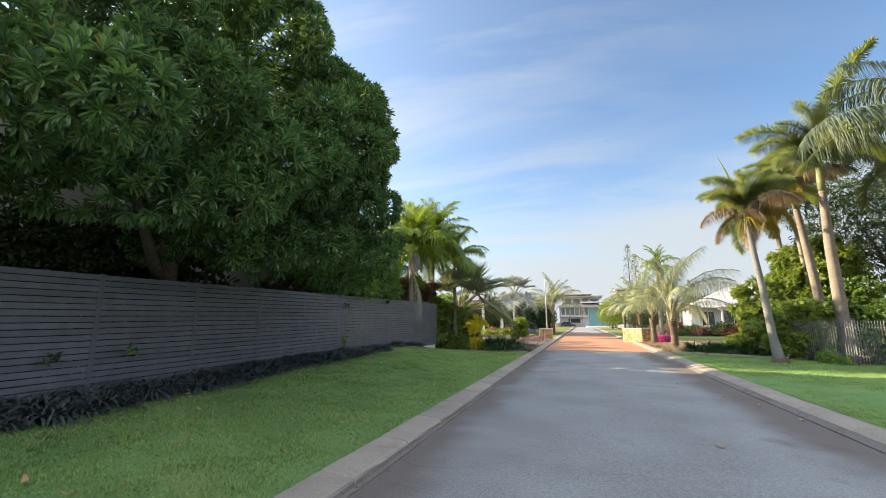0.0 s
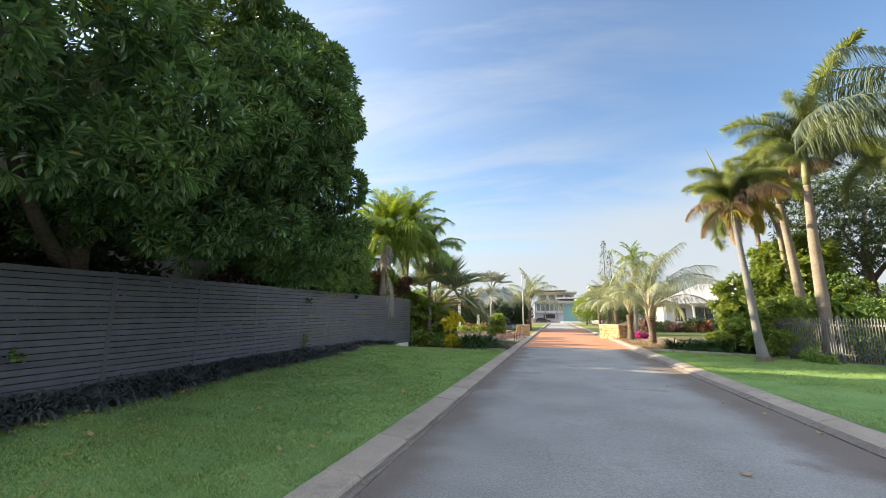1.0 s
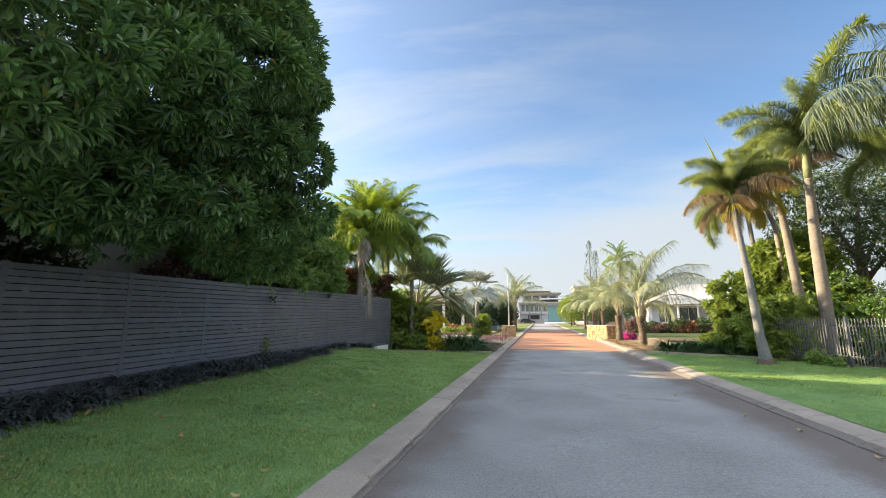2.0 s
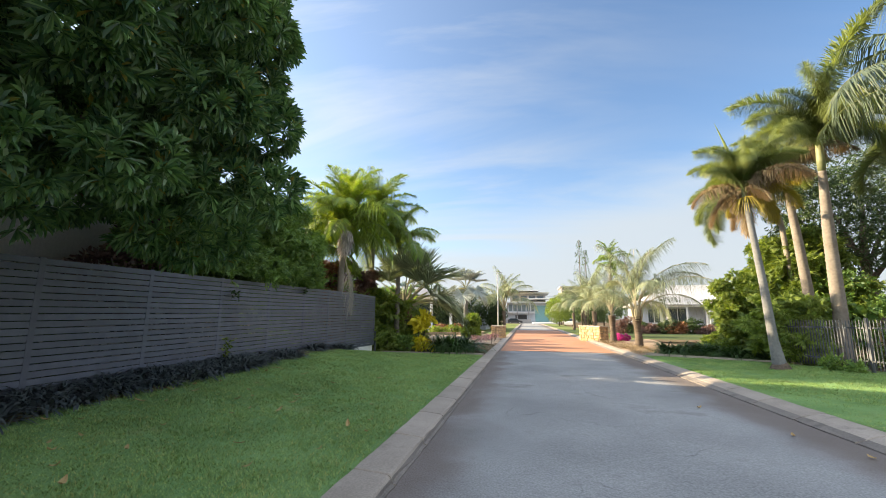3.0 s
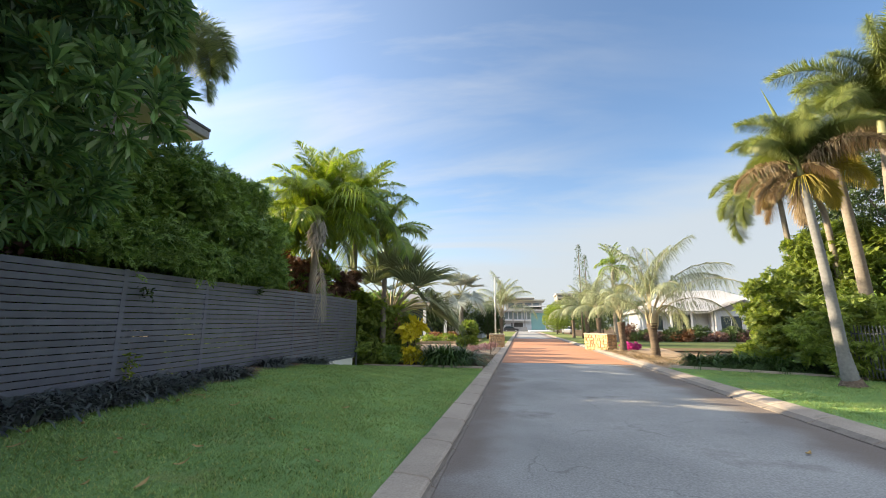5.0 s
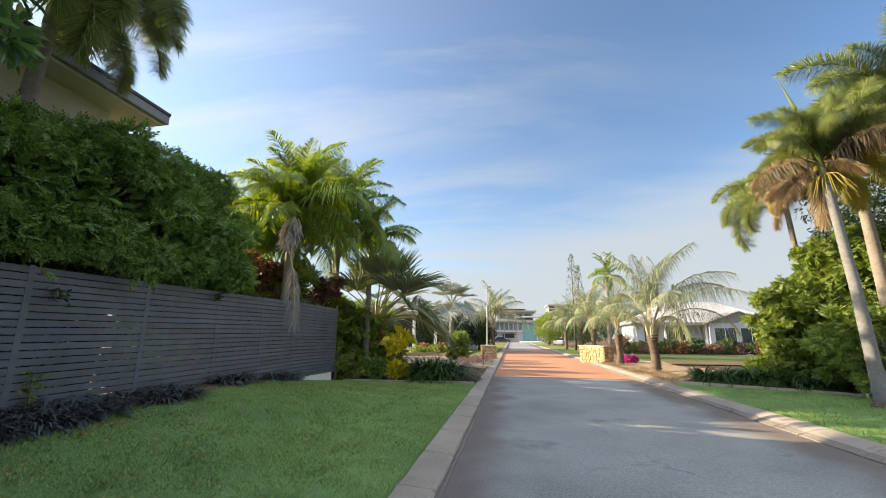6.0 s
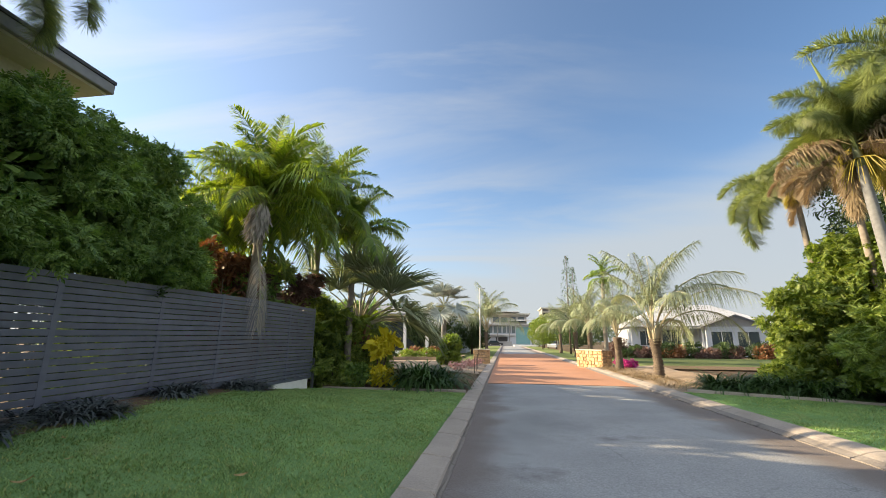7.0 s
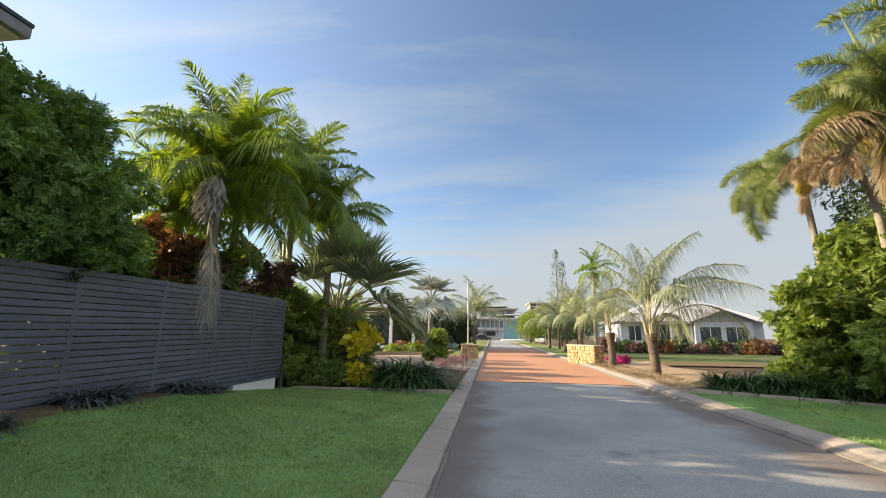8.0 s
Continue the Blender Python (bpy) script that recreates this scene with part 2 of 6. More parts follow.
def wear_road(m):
    """Dark sediment towards both gutters and a few fine cracks."""
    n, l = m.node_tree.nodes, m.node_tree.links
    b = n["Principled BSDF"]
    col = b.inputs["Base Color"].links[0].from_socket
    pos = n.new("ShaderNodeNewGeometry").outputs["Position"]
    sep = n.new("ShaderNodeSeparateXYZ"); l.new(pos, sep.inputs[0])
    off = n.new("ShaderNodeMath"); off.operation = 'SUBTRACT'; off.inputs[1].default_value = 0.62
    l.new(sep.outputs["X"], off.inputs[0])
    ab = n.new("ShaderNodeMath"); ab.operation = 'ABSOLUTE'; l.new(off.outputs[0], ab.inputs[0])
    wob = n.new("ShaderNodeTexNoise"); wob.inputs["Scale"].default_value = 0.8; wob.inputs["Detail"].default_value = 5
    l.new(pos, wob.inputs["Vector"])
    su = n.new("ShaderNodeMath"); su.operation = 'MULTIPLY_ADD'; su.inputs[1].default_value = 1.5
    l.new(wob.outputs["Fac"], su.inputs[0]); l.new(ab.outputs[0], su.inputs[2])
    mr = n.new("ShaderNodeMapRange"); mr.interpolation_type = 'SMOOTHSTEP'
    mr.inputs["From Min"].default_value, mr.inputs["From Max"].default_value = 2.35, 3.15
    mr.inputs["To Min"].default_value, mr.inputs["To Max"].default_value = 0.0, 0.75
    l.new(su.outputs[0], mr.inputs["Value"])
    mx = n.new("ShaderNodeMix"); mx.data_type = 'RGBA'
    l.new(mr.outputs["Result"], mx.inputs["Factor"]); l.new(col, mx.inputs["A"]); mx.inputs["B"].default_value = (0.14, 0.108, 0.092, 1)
    warp = n.new("ShaderNodeTexNoise"); warp.inputs["Scale"].default_value = 2.0; warp.inputs["Detail"].default_value = 4
    l.new(pos, warp.inputs["Vector"])
    va = n.new("ShaderNodeVectorMath"); va.operation = 'MULTIPLY_ADD'; va.inputs[1].default_value = (0.6, 0.6, 0.6)
    l.new(warp.outputs["Color"], va.inputs[0]); l.new(pos, va.inputs[2])
    vo = n.new("ShaderNodeTexVoronoi"); vo.feature = 'DISTANCE_TO_EDGE'; vo.inputs["Scale"].default_value = 0.42
    l.new(va.outputs[0], vo.inputs["Vector"])
    lt = n.new("ShaderNodeMapRange"); lt.inputs["From Min"].default_value, lt.inputs["From Max"].default_value = 0.0, 0.007
    lt.inputs["To Min"].default_value, lt.inputs["To Max"].default_value = 1.0, 0.0
    l.new(vo.outputs["Distance"], lt.inputs["Value"])
    gate = n.new("ShaderNodeTexNoise"); gate.inputs["Scale"].default_value = 0.7
    l.new(pos, gate.inputs["Vector"])
    gm = n.new("ShaderNodeMapRange"); gm.inputs["From Min"].default_value, gm.inputs["From Max"].default_value = 0.5, 0.62
    gm.inputs["To Max"].default_value = 0.4
    l.new(gate.outputs["Fac"], gm.inputs["Value"])
    pr = n.new("ShaderNodeMath"); pr.operation = 'MULTIPLY'; l.new(lt.outputs["Result"], pr.inputs[0]); l.new(gm.outputs["Result"], pr.inputs[1])
    m2 = n.new("ShaderNodeMix"); m2.data_type = 'RGBA'
    l.new(pr.outputs[0], m2.inputs["Factor"]); l.new(mx.outputs["Result"], m2.inputs["A"]); m2.inputs["B"].default_value = (0.07, 0.068, 0.066, 1)
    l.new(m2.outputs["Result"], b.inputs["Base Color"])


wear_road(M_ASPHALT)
M_PAVING = surface("red_paving", (0.37, 0.185, 0.112), (0.47, 0.255, 0.165), 0.85, 14, 0.5, 0.3, 0.006, 0.25)
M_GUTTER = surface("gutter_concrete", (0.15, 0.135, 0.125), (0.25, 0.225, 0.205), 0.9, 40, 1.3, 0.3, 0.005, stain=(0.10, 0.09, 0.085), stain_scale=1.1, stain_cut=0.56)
M_KERB = surface("kerb_concrete", (0.26, 0.228, 0.20), (0.41, 0.36, 0.315), 0.9, 55, 1.6, 0.35, 0.005, spread=0.08, stain=(0.22, 0.195, 0.175), stain_scale=2.2, stain_cut=0.58)
M_TURF = surface("turf", (0.11, 0.215, 0.072), (0.25, 0.395, 0.155), 0.95, 60, 1.3, 0.8, 0.03, 0.1, stain=(0.27, 0.27, 0.11), stain_scale=0.8, stain_cut=0.58)
# two tones of one turf: dull, and with sunlight put into the colour
M_DULLTURF = surface("dull_turf", (0.075, 0.10, 0.038), (0.13, 0.155, 0.06), 0.95, 20, 0.5, 0.8, 0.03, 0.1)
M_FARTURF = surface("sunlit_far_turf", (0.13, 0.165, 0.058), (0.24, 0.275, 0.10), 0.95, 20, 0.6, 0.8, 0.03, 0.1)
M_EARTH = surface("dry_earth", (0.12, 0.085, 0.055), (0.22, 0.16, 0.105), 0.95, 18, 0.5, 0.8, 0.03, 0.1, stain=(0.07, 0.09, 0.03), stain_scale=0.25, stain_cut=0.52)
M_MULCH = surface("mulch", (0.075, 0.05, 0.035), (0.21, 0.145, 0.095), 0.95, 45, 1.5, 1.0, 0.03, 0.1)
M_GRAVEL = surface("pale_gravel", (0.27, 0.20, 0.14), (0.46, 0.36, 0.27), 0.95, 60, 1.5, 0.9, 0.02, 0.1)
M_SLAT = surface("charcoal_slat", (0.086, 0.096, 0.126), (0.132, 0.143, 0.180), 0.42, 6, 0.9, 0.05, 0.002, 0.45, spread=0.10, stain=(0.105, 0.108, 0.112), stain_scale=2.5, stain_cut=0.66)
M_BARK = surface("grey_bark", (0.075, 0.06, 0.05), (0.17, 0.14, 0.115), 0.95, 22, 2.0, 0.9, 0.02, 0.1)
M_PALMTRUNK = surface("palm_trunk", (0.165, 0.145, 0.13), (0.27, 0.24, 0.21), 0.85, 14, 2.5, 0.5, 0.01, 0.2, stain=(0.17, 0.14, 0.115), stain_scale=3.0, stain_cut=0.58)
M_PALETRUNK = surface("pale_palm_trunk", (0.135, 0.139, 0.147), (0.22, 0.224, 0.232), 0.85, 16, 2.5, 0.5, 0.01, 0.2, stain=(0.125, 0.122, 0.12), stain_scale=3.0, stain_cut=0.58)
M_ROUGHTRUNK = surface("rough_palm_trunk", (0.055, 0.042, 0.034), (0.19, 0.155, 0.125), 0.95, 18, 5.0, 1.0, 0.03, 0.1)
M_BOOT = surface("rusty_leaf_base", (0.16, 0.085, 0.045), (0.33, 0.20, 0.115), 0.9, 18, 4.0, 0.7, 0.01, 0.1)
M_CROWNSHAFT = surface("green_crownshaft", (0.15, 0.17, 0.08), (0.27, 0.28, 0.15), 0.55, 6, 2.0, 0.1, 0.005, 0.4)
M_RACHIS = surface("frond_rib", (0.16, 0.17, 0.06), (0.28, 0.27, 0.11), 0.6, 6, 1.0, 0.0)
M_PETIOLE = surface("pale_leaf_stalk", (0.26, 0.24, 0.16), (0.42, 0.38, 0.28), 0.7, 6, 1.0, 0.0)
M_WHITE = surface("white_paint", (0.70, 0.70, 0.69), (0.80, 0.80, 0.79), 0.6, 12, 0.8, 0.05, 0.003)
M_RENDERWALL = surface("pale_render", (0.46, 0.44, 0.40), (0.58, 0.56, 0.51), 0.85, 25, 0.7, 0.2, 0.004)
M_BLUEWALL = surface("pale_blue_weatherboard", (0.34, 0.375, 0.43), (0.43, 0.465, 0.52), 0.7, 12, 0.8, 0.05, 0.003)
M_ROOFDARK = surface("dark_roof_sheet", (0.05, 0.05, 0.055), (0.08, 0.08, 0.085), 0.55, 8, 0.5, 0.1, 0.005)
M_FASCIA = surface("grey_gutter", (0.20, 0.20, 0.21), (0.27, 0.27, 0.28), 0.5, 8, 0.5, 0.05, 0.003)
M_ROOFPALE = surface("pale_roof_sheet", (0.40, 0.40, 0.42), (0.52, 0.52, 0.53), 0.5, 8, 0.4, 0.1, 0.005, 0.4)
M_SOFFIT = surface("cream_soffit", (0.50, 0.47, 0.39), (0.58, 0.55, 0.46), 0.8, 10, 0.8, 0.05, 0.003)
M_STONE = surface("yellow_sandstone", (0.34, 0.215, 0.11), (0.60, 0.43, 0.25), 0.9, 12, 3.0, 0.7, 0.015, 0.2, spread=0.30)
M_MORTAR = surface("mortar", (0.25, 0.19, 0.13), (0.36, 0.28, 0.20), 0.95, 40, 3.0, 0.6, 0.01, 0.1)
M_CAP = surface("cast_capping", (0.42, 0.36, 0.28), (0.56, 0.48, 0.38), 0.85, 25, 2.0, 0.3, 0.005)
M_GALV = surface("galvanised_steel", (0.085, 0.095, 0.11), (0.135, 0.145, 0.16), 0.45, 15, 2.0, 0.05, 0.002, 0.5, metal=0.35)
M_LAMP = surface("pale_lamp_steel", (0.42, 0.43, 0.44), (0.52, 0.53, 0.54), 0.5, 15, 2.0, 0.05, 0.002)
M_DARKMETAL = surface("dark_metal", (0.03, 0.03, 0.032), (0.05, 0.05, 0.052), 0.5, 15, 2.0, 0.05, 0.002)
M_GLASS = glass("dark_window_glass")
M_GREYGLASS = glass("grey_window_glass", (0.13, 0.165, 0.185), 0.10)
M_TEAL = glass("teal_glass", (0.16, 0.30, 0.32), 0.12)

L_BIG = foliage("broad_glossy_leaf", (0.038, 0.10, 0.058), (0.21, 0.345, 0.125), 0.27, 0.32, spec=0.75, odd=(0.24, 0.22, 0.05), odd_share=0.018)
L_FIG = foliage("small_fig_leaf", (0.060, 0.135, 0.042), (0.25, 0.37, 0.095), 0.38, 0.36)
L_BUSH = foliage("yellow_green_leaf", (0.06, 0.12, 0.03), (0.28, 0.345, 0.075), 0.40, 0.50)
L_SOFT = foliage("soft_green_leaf", (0.095, 0.16, 0.045), (0.31, 0.39, 0.10), 0.42, 0.48)
# very dark leaves: the shade inside foliage is put into the colour
L_SHADE = foliage("shade_dark_leaf", (0.022, 0.045, 0.018), (0.06, 0.10, 0.034), 0.5, 0.25)
L_PALM = foliage("palm_leaflet", (0.065, 0.14, 0.04), (0.29, 0.40, 0.09), 0.34, 0.46, glow=(1.6, 1.4, 0.28))
L_FOXTAIL = foliage("foxtail_leaflet", (0.10, 0.145, 0.052), (0.31, 0.36, 0.135), 0.45, 0.34, glow=(1.15, 1.15, 0.6))
L_YELLOWPALM = foliage("yellowed_frond", (0.24, 0.22, 0.045), (0.44, 0.36, 0.07), 0.5, 0.40)
L_TRIANGLE = foliage("olive_gold_frond", (0.17, 0.215, 0.125), (0.40, 0.445, 0.29), 0.5, 0.30, glow=(1.05, 1.05, 0.8))
L_DEAD = foliage("dead_frond", (0.18, 0.135, 0.085), (0.37, 0.295, 0.19), 0.8, 0.20, glow=(1.1, 0.9, 0.6))
L_GREYDEAD = foliage("withered_grey_frond", (0.24, 0.225, 0.205), (0.43, 0.40, 0.365), 0.85, 0.15, glow=(1, 0.95, 0.85))
L_FAN = foliage("fan_leaf", (0.14, 0.175, 0.115), (0.33, 0.37, 0.26), 0.36, 0.20, spec=0.6)
L_DROOP = foliage("grey_green_frond", (0.048, 0.075, 0.05), (0.13, 0.17, 0.115), 0.5, 0.22)
L_BISMARCK = foliage("silver_fan_leaf", (0.22, 0.26, 0.25), (0.40, 0.45, 0.43), 0.6, 0.18, glow=(1, 1, 0.9))
L_STRAP = foliage("dark_strap_leaf", (0.024, 0.060, 0.022), (0.085, 0.155, 0.045), 0.38, 0.25)
L_BORDER = foliage("purple_green_border_leaf", (0.036, 0.052, 0.056), (0.115, 0.135, 0.135), 0.40, 0.12, glow=(1.1, 0.9, 0.9))
L_YELLOW = foliage("golden_croton_leaf", (0.62, 0.52, 0.03), (0.92, 0.84, 0.09), 0.45, 0.35, glow=(1, 0.95, 0.3))
L_RED = foliage("red_croton_leaf", (0.10, 0.055, 0.03), (0.27, 0.135, 0.06), 0.45, 0.3, glow=(1.2, 0.8, 0.5))
L_PURPLE = foliage("dusky_purple_leaf", (0.07, 0.045, 0.04), (0.20, 0.125, 0.10), 0.45, 0.3, glow=(1.1, 0.8, 0.8))
L_PINK = foliage("pink_flower", (0.48, 0.22, 0.20), (0.66, 0.42, 0.38), 0.6, 0.3, glow=(1, 0.9, 0.9))
L_MAGENTA = foliage("magenta_flower", (0.42, 0.02, 0.20), (0.66, 0.06, 0.36), 0.6, 0.3, glow=(1, 0.9, 0.9))
L_GRASS = foliage("grass_blade", (0.108, 0.21, 0.080), (0.39, 0.53, 0.225), 0.5, 0.42, glow=(1.2, 1.2, 0.5), patch=1.1, odd=(0.44, 0.42, 0.18), odd_share=0.08, blend=(0.38, 0.70))
L_FARTREE = foliage("distant_leaf", (0.03, 0.06, 0.022), (0.085, 0.13, 0.045), 0.55, 0.25)
L_LITTER = foliage("fallen_leaf", (0.24, 0.12, 0.045), (0.56, 0.43, 0.21), 0.7, 0.15, glow=(1.1, 0.9, 0.5))


# ---- helpers of this scene ----
rng = np.random.default_rng(7)


def mesh_of(name, V, F, mats, smooth=False, index=None):
    me = bpy.data.meshes.new(name)
    me.from_pydata(V if isinstance(V, list) else V.tolist(), [], F if isinstance(F, list) else F.tolist())
    for m in (mats if isinstance(mats, (list, tuple)) else [mats]):
        me.materials.append(m)
    if smooth:
        me.polygons.foreach_set("use_smooth", [True] * len(me.polygons))
    if index is not None:
        me.polygons.foreach_set("material_index", index)
    me.update()
    return me


def put(name, me, parent=None, m=None, label="", **tags):
    ob = new(name, me)
    if parent is not None:
        ob.parent = parent
    if m is not None:
        ob.matrix_basis = m
    return tagged(ob, label=label, **tags)


def part(name, bm, material, parent, label="", smooth=False):
    me = bpy.data.meshes.new(name)
    bm.to_mesh(me)
    bm.free()
    me.materials.append(material)
    if smooth:
        for p in me.polygons:
            p.use_smooth = True
    ob = new(name, me)
    if parent is not None:
        ob.parent = parent
    if label:
        ob["label"] = label
    return ob


def thing(name, label, category, loc=(0, 0, 0), turn=0.0, group="", kind=""):
    e = new(name)
    e.empty_display_size = 0.1
    e.matrix_basis = pose(*loc, 0, 0, turn)
    return tagged(e, label, category, group, kind)


def box(x0, y0, z0, x1, y1, z1, bevel=0.0):
    bm = bmesh.new()
    bmesh.ops.create_cube(bm, size=1)
    bmesh.ops.transform(bm, matrix=Matrix.LocRotScale(((x0 + x1) / 2, (y0 + y1) / 2, (z0 + z1) / 2), None,
                                                       (abs(x1 - x0), abs(y1 - y0), abs(z1 - z0))), verts=bm.verts)
    if bevel:
        bmesh.ops.bevel(bm, geom=bm.edges[:], offset=bevel, segments=2, affect='EDGES', clamp_overlap=True)
    return bm


def prism(outline, depth):
    """A plate: outline of (x, z) points in the plane y = 0, thickened towards +y."""
    bm = bmesh.new()
    f = bm.faces.new([bm.verts.new((x, 0, z)) for x, z in outline])
    r = bmesh.ops.extrude_face_region(bm, geom=[f])
    bmesh.ops.translate(bm, vec=(0, depth, 0), verts=[v for v in r["geom"] if isinstance(v, bmesh.types.BMVert)])
    bmesh.ops.recalc_face_normals(bm, faces=bm.faces[:])
    return bm


def tube(path, radii, sides=8):
    """Vertices and quads of a tapered tube along a path."""
    P = np.array(path, float)
    R = np.broadcast_to(np.array(radii, float), (len(P),))
    T = np.gradient(P, axis=0)
    T /= np.linalg.norm(T, axis=1)[:, None] + 1e-9
    ref = np.array([0.31, 0.95, 0.05])
    A = np.cross(T, ref); A /= np.linalg.norm(A, axis=1)[:, None] + 1e-9
    B = np.cross(T, A)
    a = np.linspace(0, 2 * np.pi, sides, endpoint=False)
    ring = np.cos(a)[None, :, None] * A[:, None, :] + np.sin(a)[None, :, None] * B[:, None, :]
    V = (P[:, None, :] + ring * R[:, None, None]).reshape(-1, 3)
    F = []
    for i in range(len(P) - 1):
        for j in range(sides):
            k = (j + 1) % sides
            F.append([i * sides + j, i * sides + k, (i + 1) * sides + k, (i + 1) * sides + j])
    F.append(list(range(sides))[::-1]); F.append([(len(P) - 1) * sides + j for j in range(sides)])
    return V, F


def frames_from(axis, spin):
    """Rotation matrices whose y column is axis, spun about it."""
    Y = axis / (np.linalg.norm(axis, axis=1)[:, None] + 1e-9)
    ref = np.where(np.abs(Y[:, 2:3]) > 0.95, np.array([[1.0, 0, 0]]), np.array([[0, 0, 1.0]]))
    X = np.cross(Y, ref); X /= np.linalg.norm(X, axis=1)[:, None] + 1e-9
    Z = np.cross(X, Y)
    c, s = np.cos(spin)[:, None], np.sin(spin)[:, None]
    X2, Z2 = X * c + Z * s, -X * s + Z * c
    return np.stack([X2, Y, Z2], axis=2)


LEAF_V = np.array([(0, 0, 0), (-0.5, 0.45, 0.10), (0, 0.5, -0.02), (0.5, 0.45, 0.10), (0, 1, -0.12)], float)
LEAF_F = np.array([(0, 2, 1), (0, 3, 2), (1, 2, 4), (2, 3, 4)])
SLIM_V = np.array([(0, 0, 0), (-0.30, 0.40, 0.07), (-0.50, 0.76, 0.05), (0, 1, -0.08), (0.50, 0.76, 0.05), (0.30, 0.40, 0.07), (0, 0.55, -0.02)], float)
SLIM_F = np.array([(0, 6, 1), (1, 6, 2), (2, 6, 3), (3, 6, 4), (4, 6, 5), (5, 6, 0)])
OVAL_V = np.array([(0, 0, 0), (-0.42, 0.3, 0.06), (-0.40, 0.72, 0.03), (0, 1, -0.10), (0.40, 0.72, 0.03), (0.42, 0.3, 0.06)], float)
OVAL_F = np.array([(0, 5, 1), (1, 5, 4), (1, 4, 2), (2, 4, 3)])


def scatter(pos, axis, spin, length, width, template=(LEAF_V, LEAF_F)):
    """Many leaves in one array of vertices and faces."""
    TV, TF = template
    R = frames_from(axis, spin)
    S = np.stack([width, length, length], axis=1)
    V = np.einsum("nij,nkj->nki", R, TV[None] * S[:, None, :]) + pos[:, None, :]
    n, k = len(pos), len(TV)
    F = TF[None] + (np.arange(n) * k)[:, None, None]
    return V.reshape(-1, 3), F.reshape(-1, TF.shape[1])


def on_lumps(lumps, n, keep_inside=0.80, shell=0.22, r=rng):
    """Points near the outer skin of a heap of ellipsoids, with their outward normals."""
    L = np.array(lumps, float)
    area = (L[:, 3] * L[:, 4] + L[:, 4] * L[:, 5] + L[:, 3] * L[:, 5])
    pick = r.choice(len(L), n * 2, p=area / area.sum())
    d = r.normal(size=(n * 2, 3)); d /= np.linalg.norm(d, axis=1)[:, None]
    depth = 1 - np.abs(r.normal(0, shell, (n * 2, 1)))
    C, Rr = L[pick, :3], L[pick, 3:]
    P = C + d * Rr * depth
    N = d / Rr; N /= np.linalg.norm(N, axis=1)[:, None]
    ok = np.ones(len(P), bool)
    for c in L:
        q = (((P - c[:3]) / c[3:]) ** 2).sum(1)
        ok &= q > keep_inside ** 2
    hidden = ~ok
    ok |= hidden & (r.random(len(P)) < 0.15)
    P, N = P[ok][:n], N[ok][:n]
    return P, N


def clumped(lumps, k, size, n, keep=0.86, shell=0.12, flat=0.75, r=rng, rag=0.07):
    """Like on_lumps, but the skin itself is broken into small tufts."""
    C, Q = on_lumps(lumps, k, 0.9, rag, r)
    C = C + Q * (np.abs(r.normal(0, max(0.0, rag - 0.07) * 2.2, (len(C), 1))))
    q = size * (0.65 + 0.7 * r.random(len(C)))
    sub = np.concatenate([C, q[:, None], q[:, None], q[:, None] * flat], 1)
    return on_lumps(sub.tolist(), n, keep, shell, r)


def clear_of_fence(P, N, bx, by, bz):
    """Leaves do not grow through the boards of the slatted fence."""
    x, y, z = P[:, 0] + bx, P[:, 1] + by, P[:, 2] + bz
    bad = (x > -6.72) & (x < -6.22) & (z < 2.36) & (y < 18.4)
    return P[~bad], N[~bad]


def shrunk(lumps, f):
    return [(a, b, c, d * f, e * f, g * f) for a, b, c, d, e, g in lumps]


def rosettes(P, N, leaves, length, width, r=rng, up=0.35, spread=(25, 100)):
    """Whorls of leaves round shoots at P pointing along N."""
    n = len(P)
    A = N + r.normal(0, 0.35, N.shape) + np.array([0, 0, up])
    A /= np.linalg.norm(A, axis=1)[:, None]
    F0 = frames_from(A, r.random(n) * 6.28)
    X, Y, Z = F0[:, :, 0], F0[:, :, 1], F0[:, :, 2]
    pos, ax, sp, ln = [], [], [], []
    for k in range(leaves):
        az = 2.399 * k + r.normal(0, 0.25, n)
        po = np.radians(spread[0] + (spread[1] - spread[0]) * (k + 0.5) / leaves + r.normal(0, 9, n))
        dirn = Y * np.cos(po)[:, None] + (X * np.cos(az)[:, None] + Z * np.sin(az)[:, None]) * np.sin(po)[:, None]
        dirn[:, 2] -= 0.06 * np.sin(po)
        pos.append(P - Y * (0.10 * length * k / leaves)); ax.append(dirn); sp.append(r.normal(0, 0.35, n))
        ln.append(length * (0.75 + 0.5 * r.random(n)))
    ln = np.concatenate(ln)
    return scatter(np.concatenate(pos), np.concatenate(ax), np.concatenate(sp), ln, ln * width / length, (SLIM_V, SLIM_F))


def loose_leaves(P, N, length, width, r=rng, template=(OVAL_V, OVAL_F), wild=0.7, fall=0.25):
    A = N + r.normal(0, wild, N.shape) + np.array([0, 0, -fall])
    ln = length * (0.7 + 0.6 * r.random(len(P)))
    return scatter(P, A, r.random(len(P)) * 6.28, ln, ln * width / length, template)


